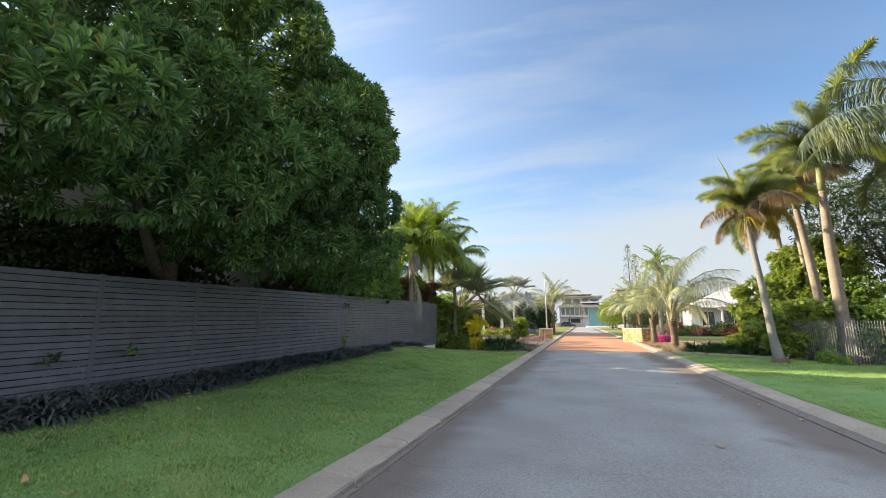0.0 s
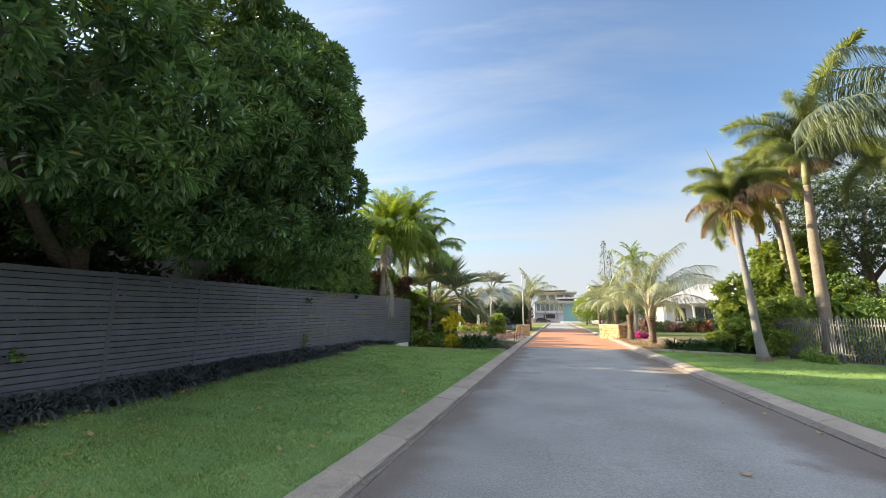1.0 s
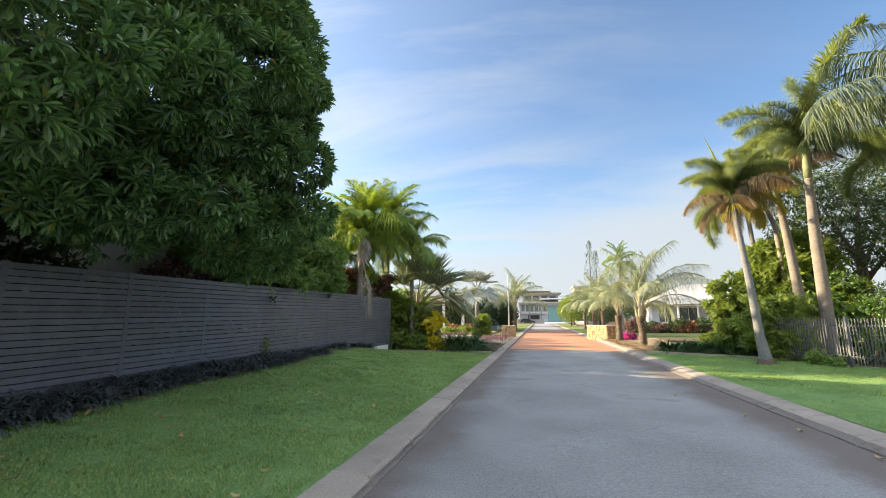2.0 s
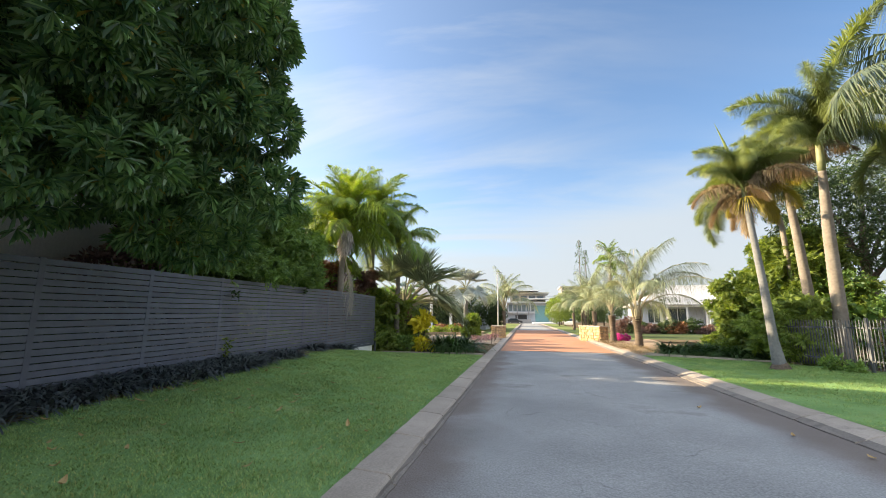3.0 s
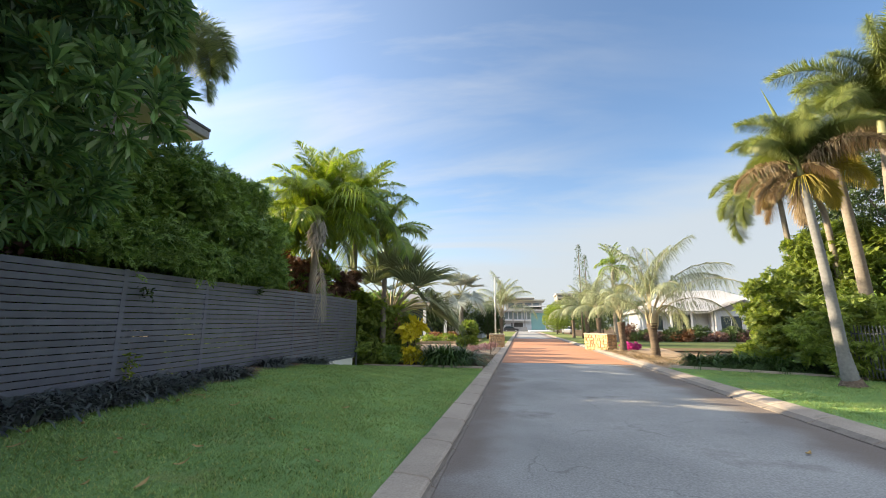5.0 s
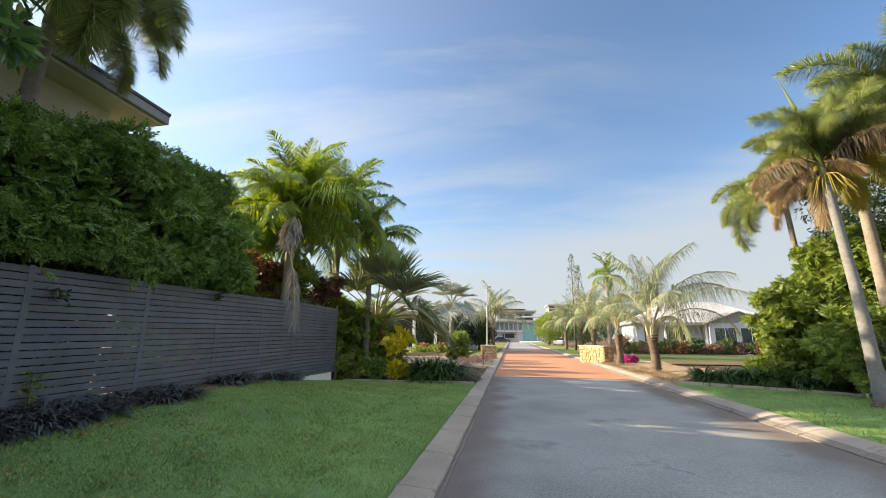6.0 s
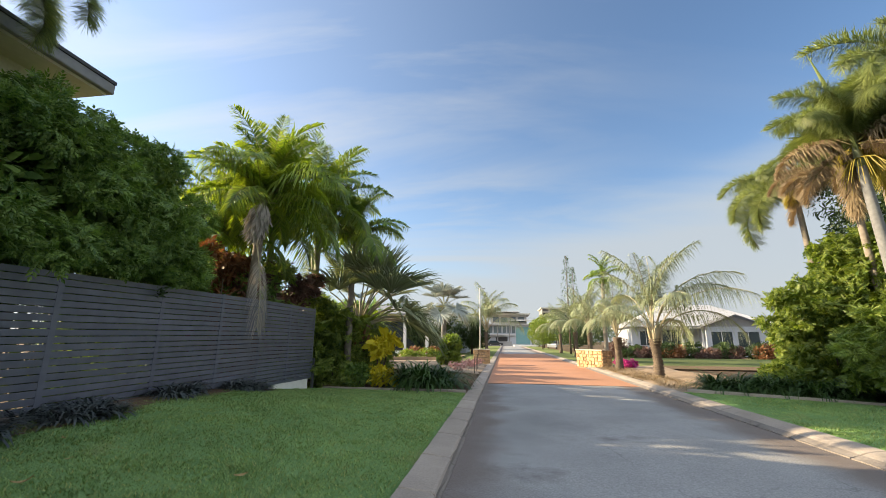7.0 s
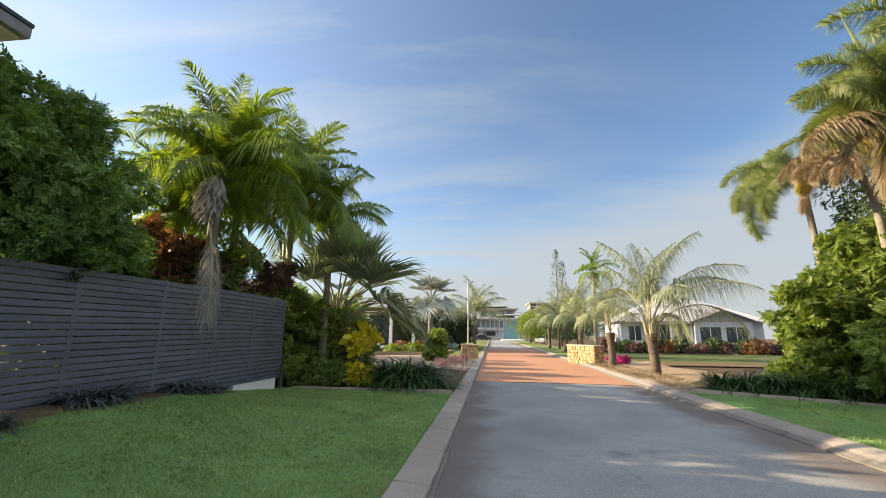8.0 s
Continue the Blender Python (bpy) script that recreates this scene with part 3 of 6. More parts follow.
def spray_template(pairs=5, leaf=0.30, width=0.14, droop=0.30):
    """A drooping twig of unit length whose leaflets stand in two rows, one at the tip."""
    V, F = [], []
    for k in range(pairs * 2 + 1):
        u = 0.12 + 0.88 * (k // 2) / pairs
        side = 0 if k == pairs * 2 else (1 if k % 2 else -1)
        a = radians(52 - 18 * u) * side
        d, w = np.array([math.sin(a), math.cos(a), -0.25 - 0.25 * u]), np.array([math.cos(a), -math.sin(a), 0.15 * side])
        d /= np.linalg.norm(d)
        base = np.array([0.0, u * 0.86, -droop * u * u])
        L = leaf * (0.78 + 0.3 * math.sin(2.6 * u))
        o = len(V)
        V += [base, base + d * L * 0.45 - w * width * 0.5, base + d * L * 0.5 + np.array([0, 0, 0.03]), base + d * L * 0.45 + w * width * 0.5, base + d * L + np.array([0, 0, -0.05])]
        F += [(o, o + 2, o + 1), (o, o + 3, o + 2), (o + 1, o + 2, o + 4), (o + 2, o + 3, o + 4)]
    return np.array(V), np.array(F)


SPRAY = spray_template(4, 0.36, 0.20, 0.30)
FINE = spray_template(4, 0.33, 0.17, 0.34)


def sprays(P, N, size, r=rng, template=SPRAY, lift=0.10, wild=0.80):
    """Leafy twigs that grow outwards from the skin of a crown and hang over at their ends."""
    A = N * np.array([1, 1, 0.6]) + r.normal(0, wild, N.shape) + np.array([0, 0, lift])
    ln = size * (0.6 + 0.8 * r.random(len(P)))
    return scatter(P - A / np.linalg.norm(A, axis=1)[:, None] * (ln * 0.4)[:, None], A, r.normal(0, 1.0, len(P)), ln, ln, template)


def join(*sets):
    V, F, o = [], [], 0
    for v, f in sets:
        V.append(np.asarray(v)); F += (np.asarray(f) + o).tolist() if not isinstance(f, list) else [[i + o for i in q] for q in f]
        o += len(v)
    return np.concatenate(V), F


# ---- palms ----
def frond_mesh(name, length, start, end, pairs, leaflet, width, material, style="flat", sag=0.35, seed=1, taper=0.75, rib=0.018, lift=0.35, first=0.14, rib_mat=None):
    """A feather frond from the origin along +x: the rib climbs at `start` degrees and bends to `end`."""
    r = np.random.default_rng(seed)
    s = np.linspace(0, 1, 15)
    ang = np.radians(start + (end - start) * s ** 1.25)
    step = length / 14
    P = np.zeros((15, 3))
    for i in range(1, 15):
        P[i] = P[i - 1] + step * np.array([math.cos(ang[i - 1]), 0, math.sin(ang[i - 1])])
    P[:, 1] += 0.05 * length * np.sin(s * 2.2) * r.normal()
    V1, F1 = tube(P, rib * (1 - 0.85 * s) + 0.003, 5)
    rows = 2 if style != "plume" else 16
    n = pairs * rows
    u = np.repeat(np.linspace(first, 0.995, pairs), rows) + r.normal(0, 0.006, n)
    u = np.clip(u, 0.05, 1)
    B = np.stack([np.interp(u, s, P[:, k]) for k in range(3)], 1)
    a = np.interp(u, s, ang)
    T = np.stack([np.cos(a), 0 * a, np.sin(a)], 1)
    U = np.stack([-np.sin(a), 0 * a, np.cos(a)], 1)
    S = np.tile(np.array([0, 1.0, 0]), (n, 1))
    k = np.tile(np.arange(rows), pairs)
    if style == "plume":
        phi = k * (2 * np.pi / rows) + r.normal(0, 0.5, n)
        side = S * np.cos(phi)[:, None] + U * np.sin(phi)[:, None]
    else:
        phi = np.where(k == 0, lift, np.pi - lift) + r.normal(0, 0.2, n)
        side = S * np.cos(phi)[:, None] + U * np.sin(phi)[:, None]
    fwd = (0.18 + 0.6 * u ** 2 + r.normal(0, 0.25, n)) if style == "plume" else (0.35 + 0.75 * u ** 2 + r.normal(0, 0.12, n))
    D = side + T * fwd[:, None]
    D /= np.linalg.norm(D, axis=1)[:, None]
    prof = np.clip(np.sin(np.pi * (0.12 + 0.80 * u)) ** taper, 0.15, 1)
    ln = leaflet * prof * (0.85 + 0.3 * r.random(n))
    mid = B + D * (ln * 0.5)[:, None]; mid[:, 2] -= sag * 0.22 * ln
    tip = B + D * (ln * 0.93)[:, None]; tip[:, 2] -= sag * ln * (0.55 + 0.9 * r.random(n))
    W = np.cross(D, U * 0.6 + T * 0.4); W /= np.linalg.norm(W, axis=1)[:, None] + 1e-9
    w = (width * (0.7 + 0.5 * r.random(n)))[:, None]
    V2 = np.stack([B - W * w * 0.3, B + W * w * 0.3, mid - W * w * 0.5, mid + W * w * 0.5, tip], 1).reshape(-1, 3)
    o = np.arange(n)[:, None] * 5
    F2 = np.concatenate([o + np.array([0, 1, 3]), o + np.array([0, 3, 2]), o + np.array([2, 3, 4])])
    V, F = join((V1, F1), (V2, F2))
    return mesh_of(name, V, F, [rib_mat or M_RACHIS, material], index=[0] * len(F1) + [1] * len(F2))


def fan_mesh(name, stalk, radius, blades, start, end, material, seed=1, open_deg=300, cup=0.30, split=0.55, width=1.0, sag=0.25, stalk_mat=None):
    """A fan leaf from the origin along +x: a stalk that bends from `start` to `end` degrees, then radiating pleats with split tips."""
    r = np.random.default_rng(seed)
    s = np.linspace(0, 1, 8)
    ang = np.radians(start + (end - start) * s)
    P = np.zeros((8, 3))
    for i in range(1, 8):
        P[i] = P[i - 1] + stalk / 7 * np.array([math.cos(ang[i - 1]), 0, math.sin(ang[i - 1])])
    V1, F1 = tube(P, 0.040 - 0.022 * s, 6)
    a = ang[-1]
    T, U, S = np.array([math.cos(a), 0, math.sin(a)]), np.array([-math.sin(a), 0, math.cos(a)]), np.array([0, 1.0, 0])
    hub = P[-1]
    V2, F2 = [], []
    for i in range(blades):
        th = radians(open_deg) * ((i + 0.5) / blades - 0.5) + r.normal(0, 0.02)
        d = T * math.cos(th) + S * math.sin(th) + U * (cup * (1 - math.cos(th)) + r.normal(0, 0.04))
        d /= np.linalg.norm(d)
        w = np.cross(d, U); w /= np.linalg.norm(w)
        up = np.cross(w, d)
        L = radius * (1.0 - 0.22 * abs(th) / 2.6) * (0.9 + 0.18 * r.random())
        half = radius * math.sin(radians(open_deg) / blades / 2) * 1.15 * width
        o = len(V2)
        for q, f in ((0.03, 0.04), (split * 0.5, 0.5 * split * 1.0), (split, split), (0.8, 0.42 * split)):
            c = hub + d * (L * q)
            c = c + np.array([0, 0, -sag * L * max(0, q - 0.35) ** 1.6])
            V2 += [c - w * half * f + up * 0.25 * half * f, c - up * 0.35 * half * f, c + w * half * f + up * 0.25 * half * f]
        tip = hub + d * L + np.array([0, 0, -sag * L * 0.75 * (0.7 + 0.6 * r.random())])
        V2.append(tip)
        for q in range(3):
            b = o + q * 3
            F2 += [[b, b + 1, b + 4, b + 3], [b + 1, b + 2, b + 5, b + 4]]
        b = o + 9
        F2 += [[b, b + 1, b + 3], [b + 1, b + 2, b + 3]]
    V, F = join((V1, F1), (np.array(V2), F2))
    return mesh_of(name, V, F, [stalk_mat or M_RACHIS, material], index=[0] * len(F1) + [1] * len(F2))


def trunk_mesh(name, path, radii, material, sides=14, ring=0.12, ripple=0.025, seed=1):
    """A ringed palm stem along a path."""
    P = np.array(path, float)
    d = np.r_[0, np.cumsum(np.linalg.norm(np.diff(P, axis=0), axis=1))]
    n = max(8, int(d[-1] / ring * 2))
    u = np.linspace(0, d[-1], n)
    C = np.stack([np.interp(u, d, P[:, k]) for k in range(3)], 1)
    for _ in range(int(n / 10) + 1):
        C[1:-1] = (C[:-2] + 2 * C[1:-1] + C[2:]) / 4
    R = np.interp(u, d, radii) * (1 + ripple * np.where(np.arange(n) % 2 == 0, 1, -1))
    V, F = tube(C, R, sides)
    return mesh_of(name, V, F, material, smooth=True)


def palm(name, label, base, path, radii, trunk_mat, fronds, group="", shaft=None, crown_up=0.0, seed=3, ripple=0.025):
    """fronds: list of (mesh, azimuth, tilt, scale); shaft: (length, r0, r1) of a smooth crownshaft."""
    e = thing(name, label, "palm tree", base, 0, group)
    put("trunk", trunk_mesh("palm_trunk", path, radii, trunk_mat, seed=seed, ripple=ripple), e)
    top = Vector(path[-1])
    lean = (Vector(path[-1]) - Vector(path[-2])).normalized()
    if shaft:
        q = [top + lean * (shaft[0] * k) for k in (0, 0.3, 0.7, 1.0)]
        V, F = tube(q, [shaft[1], shaft[1] * 1.08, (shaft[1] + shaft[2]) / 2, shaft[2]], 12)
        put("crownshaft", mesh_of("crownshaft", V, F, M_CROWNSHAFT, smooth=True), e)
        top = top + lean * shaft[0] * 0.92
    for me, az, tilt, sc in fronds:
        m = Matrix.Translation(top + Vector((0, 0, crown_up))) @ pose(0, 0, 0, 0, 0, az) @ pose(0, 0, 0, 0, -tilt, 0) @ Matrix.Scale(sc, 4)
        put("frond", me, e, m)
    return e


def ring_of(meshes, n, tilts, seed, scale=(0.85, 1.1), jitter=14, first=0.0):
    """A crown: n fronds in golden-angle order, older ones lower."""
    r = np.random.default_rng(seed)
    out = []
    for k in range(n):
        lo, hi = tilts
        out.append((meshes[min(len(meshes) - 1, int(k * len(meshes) / n))], first + 137.5 * k + r.normal(0, jitter), hi + (lo - hi) * k / max(1, n - 1) + r.normal(0, 5),
                    scale[0] + (scale[1] - scale[0]) * r.random()))
    return out


# ---- ground ----
def lawn_z(x, y):
    """Height of the verge between kerb and slatted fence."""
    foot = np.interp(y, [-4, 3, 5, 8, 10, 13, 14.3, 15.6, 18.3], [0.40, 0.42, 0.45, 0.54, 0.57, 0.62, 0.56, 0.42, 0.14])
    u = np.clip((-2.2 - x) / 4.2, 0, 1)
    return 0.115 + (foot - 0.115) * (u * u * (3 - 2 * u) * 0.5 + u * 0.5) - 0.07 * np.clip((x + 2.245) / 0.03, 0, 1)


def sheet(name, x0, x1, y0, y1, nx, ny, zf, material, label, category, kind="structure"):
    X, Y = np.meshgrid(np.linspace(x0, x1, nx), np.linspace(y0, y1, ny))
    Z = zf(X, Y)
    V = np.stack([X, Y, Z], -1).reshape(-1, 3)
    i = (np.arange(ny - 1)[:, None] * nx + np.arange(nx - 1)[None, :]).reshape(-1, 1)
    F = np.concatenate([i, i + 1, i + nx + 1, i + nx], 1)
    return put(name, mesh_of(name, V, F, material, smooth=True), label=label, category=category, kind=kind)


sheet("ground", -700, 700, -300, 1500, 29, 37, lambda X, Y: 0 * X - 0.06, M_EARTH, "dry earth and rough grass reaching to the horizon", "ground")
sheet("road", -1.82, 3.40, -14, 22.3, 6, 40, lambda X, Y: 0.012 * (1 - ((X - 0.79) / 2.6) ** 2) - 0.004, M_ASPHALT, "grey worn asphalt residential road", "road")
sheet("road_paved_band", -1.82, 3.40, 22.3, 57.0, 6, 40, lambda X, Y: 0.012 * (1 - ((X - 0.79) / 2.6) ** 2) + 0.006, M_PAVING, "terracotta red paved section of the road", "road")
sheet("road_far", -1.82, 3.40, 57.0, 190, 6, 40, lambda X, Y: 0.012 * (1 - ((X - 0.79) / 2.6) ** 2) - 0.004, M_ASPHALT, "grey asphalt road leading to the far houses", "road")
sheet("lawn_verge", -6.6, -2.19, -8, 18.55, 160, 90, lambda X, Y: lawn_z(X, Y), M_TURF, "mown green lawn verge rising to the fence", "lawn")


def right_z(X, Y):
    return 0.11 + 0.02 * np.clip(X - 3.7, 0, 6) + 0.01 * np.sin(X * 1.7 + Y)


V = [(3.71, -8), (12, -8), (12, 9.5), (10.2, 9.6), (8.0, 15.2), (7.0, 17.75), (5.5, 18.8), (4.4, 19.55), (3.71, 20.0)]
bm = bmesh.new()
bm.faces.new([bm.verts.new((x, y, 0)) for x, y in V])
bmesh.ops.triangulate(bm, faces=bm.faces[:])
bmesh.ops.subdivide_edges(bm, edges=bm.edges[:], cuts=6, use_grid_fill=True)
for v in bm.verts:
    v.co.z = float(right_z(v.co.x, v.co.y))
tagged(part("lawn_opposite", bm, M_TURF, None, smooth=True), "mown green lawn beside the road", "lawn", "", "structure")
sheet("garden_bed_near", -9.5, -2.19, 18.75, 31.5, 16, 24, lambda X, Y: 0.10 + 0.05 * np.sin(X * 2.1) * np.sin(Y * 1.3) + 0.015 * (-2.2 - X), M_MULCH, "brown mulched garden bed", "garden bed")
sheet("gravel_strip", -4.2, -2.19, 24.5, 32.2, 8, 12, lambda X, Y: 0.135 + 0.09 * np.clip(-2.2 - X, 0, 2) + 0 * Y, M_GRAVEL, "pale pinkish gravel and mulch beside the kerb", "garden bed")
sheet("garden_bed_opposite", 3.71, 7.5, 20.0, 33.5, 10, 24, lambda X, Y: 0.11 + 0.04 * np.sin(X * 2.3) * np.sin(Y * 1.1), M_GRAVEL, "dry pale mulch under the kerbside palms", "garden bed")
sheet("garden_ground_opposite", 7.0, 60, 17.0, 34.9, 8, 8, lambda X, Y: 0.03 + 0 * X, M_MULCH, "shaded leaf-littered ground behind the palms", "ground")
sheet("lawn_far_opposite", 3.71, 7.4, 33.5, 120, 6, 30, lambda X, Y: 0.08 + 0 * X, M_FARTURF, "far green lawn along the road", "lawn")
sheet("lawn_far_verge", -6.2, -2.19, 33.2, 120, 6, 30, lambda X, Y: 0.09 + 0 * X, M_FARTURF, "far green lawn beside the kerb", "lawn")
sheet("garden_path", 7.5, 30, 31.0, 34.4, 8, 8, lambda X, Y: 0.10 + 0 * X, M_EARTH, "strip of dry bare earth across the lawn", "path")
sheet("lawn_of_the_white_house", 7.5, 44, 35.0, 48, 8, 8, lambda X, Y: 0.06 + 0 * X, M_DULLTURF, "open lawn before the white house", "lawn")
sheet("driveway", -24, -4.6, 26.0, 45.5, 6, 6, lambda X, Y: 0.20 + 0 * X, M_GRAVEL, "pale driveway of the neighbouring house", "driveway")


# ---- kerbs ----
KERB_WEST = [(0.0, -0.10), (0.0, 0.106), (0.010, 0.116), (0.10, 0.114), (0.330, 0.092), (0.352, 0.082), (0.364, 0.060), (0.372, 0.026), (0.385, 0.014), (0.405, 0.010), (0.405, -0.10)]
KERB_EAST = [(0.0, -0.10), (0.0, 0.104), (0.010, 0.112), (0.12, 0.104), (0.24, 0.084), (0.33, 0.054), (0.39, 0.030), (0.430, 0.018), (0.455, 0.012), (0.455, -0.10)]


def kerb_block(name, length, prof, flip, seed):
    """A mountable kerb with a worn, slightly uneven arris; x runs from the back edge to the gutter."""
    q = np.random.default_rng(seed)
    g = 0.011
    ys = [g, 0.020, length * 0.2, length * 0.45, length * 0.7, length * 0.88, length - 0.020, length - g]
    V, F = [], []
    for i, y in enumerate(ys):
        end = i in (0, len(ys) - 1)
        for j, (x, z) in enumerate(prof):
            dz = (-0.013 if end and z > 0.02 else 0) + (0 if z < 0 else q.normal(0, 0.0018))
            dx = 0 if z < 0 else q.normal(0, 0.004)
            V.append(((-x - dx if flip else x + dx), y, z + dz))
    k = len(prof)
    for i in range(len(ys) - 1):
        for j in range(k - 1):
            f4 = [i * k + j, i * k + j + 1, (i + 1) * k + j + 1, (i + 1) * k + j]
            F.append(f4[::-1] if flip else f4)
    F.append(list(range(k)) if flip else list(range(k))[::-1])
    F.append([(len(ys) - 1) * k + j for j in range(k)][::-1] if flip else [(len(ys) - 1) * k + j for j in range(k)])
    # faces lower than 0.075 take the darker gutter material
    low_faces = [1 if max(prof[j][1], prof[j + 1][1]) < 0.075 else 0 for j in range(k - 1)] * (len(ys) - 1) + [0, 0]
    return mesh_of(name, V, F, [M_KERB, M_GUTTER], index=low_faces)


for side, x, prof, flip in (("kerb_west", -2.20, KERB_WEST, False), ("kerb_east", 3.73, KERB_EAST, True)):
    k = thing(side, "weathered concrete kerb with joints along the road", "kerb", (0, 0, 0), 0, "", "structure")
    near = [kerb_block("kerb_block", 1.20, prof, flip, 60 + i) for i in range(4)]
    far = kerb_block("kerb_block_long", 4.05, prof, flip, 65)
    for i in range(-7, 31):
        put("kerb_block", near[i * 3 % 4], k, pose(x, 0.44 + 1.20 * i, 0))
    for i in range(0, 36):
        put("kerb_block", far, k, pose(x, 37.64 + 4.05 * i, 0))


# ---- slatted fence ----
def fence_top(y):
    return float(np.interp(y, [-4, 3, 16, 18.3], [2.06, 2.12, 2.31, 2.30]))


PITCH = 0.0855
posts = [-4.4, -2.85, -1.27, 0.31, 1.88, 3.46, 5.06, 6.63, 8.17, 9.75, 11.32, 12.87, 14.28, 15.6, 16.85, 18.2]
fence = thing("slat_fence", "charcoal horizontal slat fence in dusty painted metal", "fence", (-6.46, 0, 0))
for a, b in zip(posts[2:-1], posts[3:]):
    top = fence_top((a + b) / 2)
    slope = (fence_top(b) - fence_top(a)) / (b - a)
    L = b - a - 0.012
    bm = box(-0.013, -L / 2, -0.0372, 0.013, L / 2, 0.0372, 0.004)
    me = bpy.data.meshes.new("slat"); bm.to_mesh(me); bm.free(); me.materials.append(M_SLAT)
    for i in range(22):
        put("slat", me, fence, pose(0, (a + b) / 2, top - 0.04 - PITCH * i, math.degrees(math.atan(slope)) + rng.normal(0, 0.05), 0, 0))
bm = box(-0.02, -0.038, -1.85, 0.0155, 0.038, 0.0, 0.003)
me = bpy.data.meshes.new("post"); bm.to_mesh(me); bm.free(); me.materials.append(M_SLAT)
for y in posts[2:]:
    put("post", me, fence, pose(0, y, fence_top(y) + 0.012))

# the end of the fence: a low white footing wall and a steel edge post
foot = thing("footing_wall", "low whitewashed footing wall under the fence end", "wall", (-6.52, 17.3, 0))
part("wall", box(-0.09, -0.9, -0.1, 0.06, 0.78, 0.50, 0.012), M_WHITE, foot)
edge_post = thing("steel_edge_post", "slim pale steel post at the fence end", "post", (-6.42, 18.27, 0))
part("post", box(-0.03, -0.025, 0.0, 0.03, 0.025, 0.95, 0.004), M_GALV, edge_post)


# ---- houses ----
def hip_roof(x0, y0, x1, y1, z, rise, over, along="y", thick=0.16):
    """A hipped roof with eaves of some thickness."""
    x0, y0, x1, y1 = x0 - over, y0 - over, x1 + over, y1 + over
    bm = bmesh.new()
    if along == "y":
        h = (x1 - x0) / 2
        r = [((x0 + x1) / 2, y0 + h), ((x0 + x1) / 2, y1 - h)]
    else:
        h = (y1 - y0) / 2
        r = [(x0 + h, (y0 + y1) / 2), (x1 - h, (y0 + y1) / 2)]
    c = [(x0, y0), (x1, y0), (x1, y1), (x0, y1)]
    lo = [bm.verts.new((x, y, z)) for x, y in c]
    hi = [bm.verts.new((x, y, z + thick)) for x, y in c]
    a, b = [bm.verts.new((x, y, z + thick + rise)) for x, y in r]
    for i in range(4):
        bm.faces.new((lo[i], lo[(i + 1) % 4], hi[(i + 1) % 4], hi[i]))
    bm.faces.new(lo[::-1])
    if along == "y":
        bm.faces.new((hi[0], hi[1], a)); bm.faces.new((hi[1], hi[2], b, a)); bm.faces.new((hi[2], hi[3], b)); bm.faces.new((hi[3], hi[0], a, b))
    else:
        bm.faces.new((hi[0], hi[1], b, a)); bm.faces.new((hi[1], hi[2], b)); bm.faces.new((hi[2], hi[3], a, b)); bm.faces.new((hi[3], hi[0], a))
    return bm


def window(parent, x, y, z, w, h, turn=0.0, pane=M_GLASS, bars=1):
    """A window set into a wall that faces -y before the turn."""
    win = new("window")
    win.parent = parent
    win.matrix_basis = pose(x, y, z, 0, 0, turn)
    f = 0.06
    bm = bmesh.new()
    for q in ((-w / 2 - f, 0, -f, w / 2 + f, 0.08, 0), (-w / 2 - f, 0, h, w / 2 + f, 0.08, h + f), (-w / 2 - f, 0, 0, -w / 2, 0.08, h), (w / 2, 0, 0, w / 2 + f, 0.08, h)):
        b2 = box(*q); me2 = bpy.data.meshes.new("t"); b2.to_mesh(me2); b2.free(); bm.from_mesh(me2); bpy.data.meshes.remove(me2)
    for i in range(bars):
        xx = -w / 2 + w * (i + 1) / (bars + 1)
        b2 = box(xx - 0.025, 0.01, 0, xx + 0.025, 0.07, h); me2 = bpy.data.meshes.new("t"); b2.to_mesh(me2); b2.free(); bm.from_mesh(me2); bpy.data.meshes.remove(me2)
    part("frame", bm, M_WHITE, win)
    part("pane", box(-w / 2, 0.045, 0, w / 2, 0.055, h), pane, win)
    return win


def wall_with_holes(x0, x1, z0, z1, holes, thick=0.18):
    """A wall in the plane y = 0..thick, with rectangular openings (x0, z0, x1, z1) cut through."""
    xs = sorted({x0, x1, *[h[0] for h in holes], *[h[2] for h in holes]})
    zs = sorted({z0, z1, *[h[1] for h in holes], *[h[3] for h in holes]})
    bm = bmesh.new()
    for a, b in zip(xs, xs[1:]):
        for c, d in zip(zs, zs[1:]):
            mx, mz = (a + b) / 2, (c + d) / 2
            if any(h[0] < mx < h[2] and h[1] < mz < h[3] for h in holes):
                continue
            b2 = box(a, 0, c, b, thick, d); me2 = bpy.data.meshes.new("t"); b2.to_mesh(me2); b2.free(); bm.from_mesh(me2); bpy.data.meshes.remove(me2)
    bmesh.ops.remove_doubles(bm, verts=bm.verts[:], dist=0.0005)
    return bm


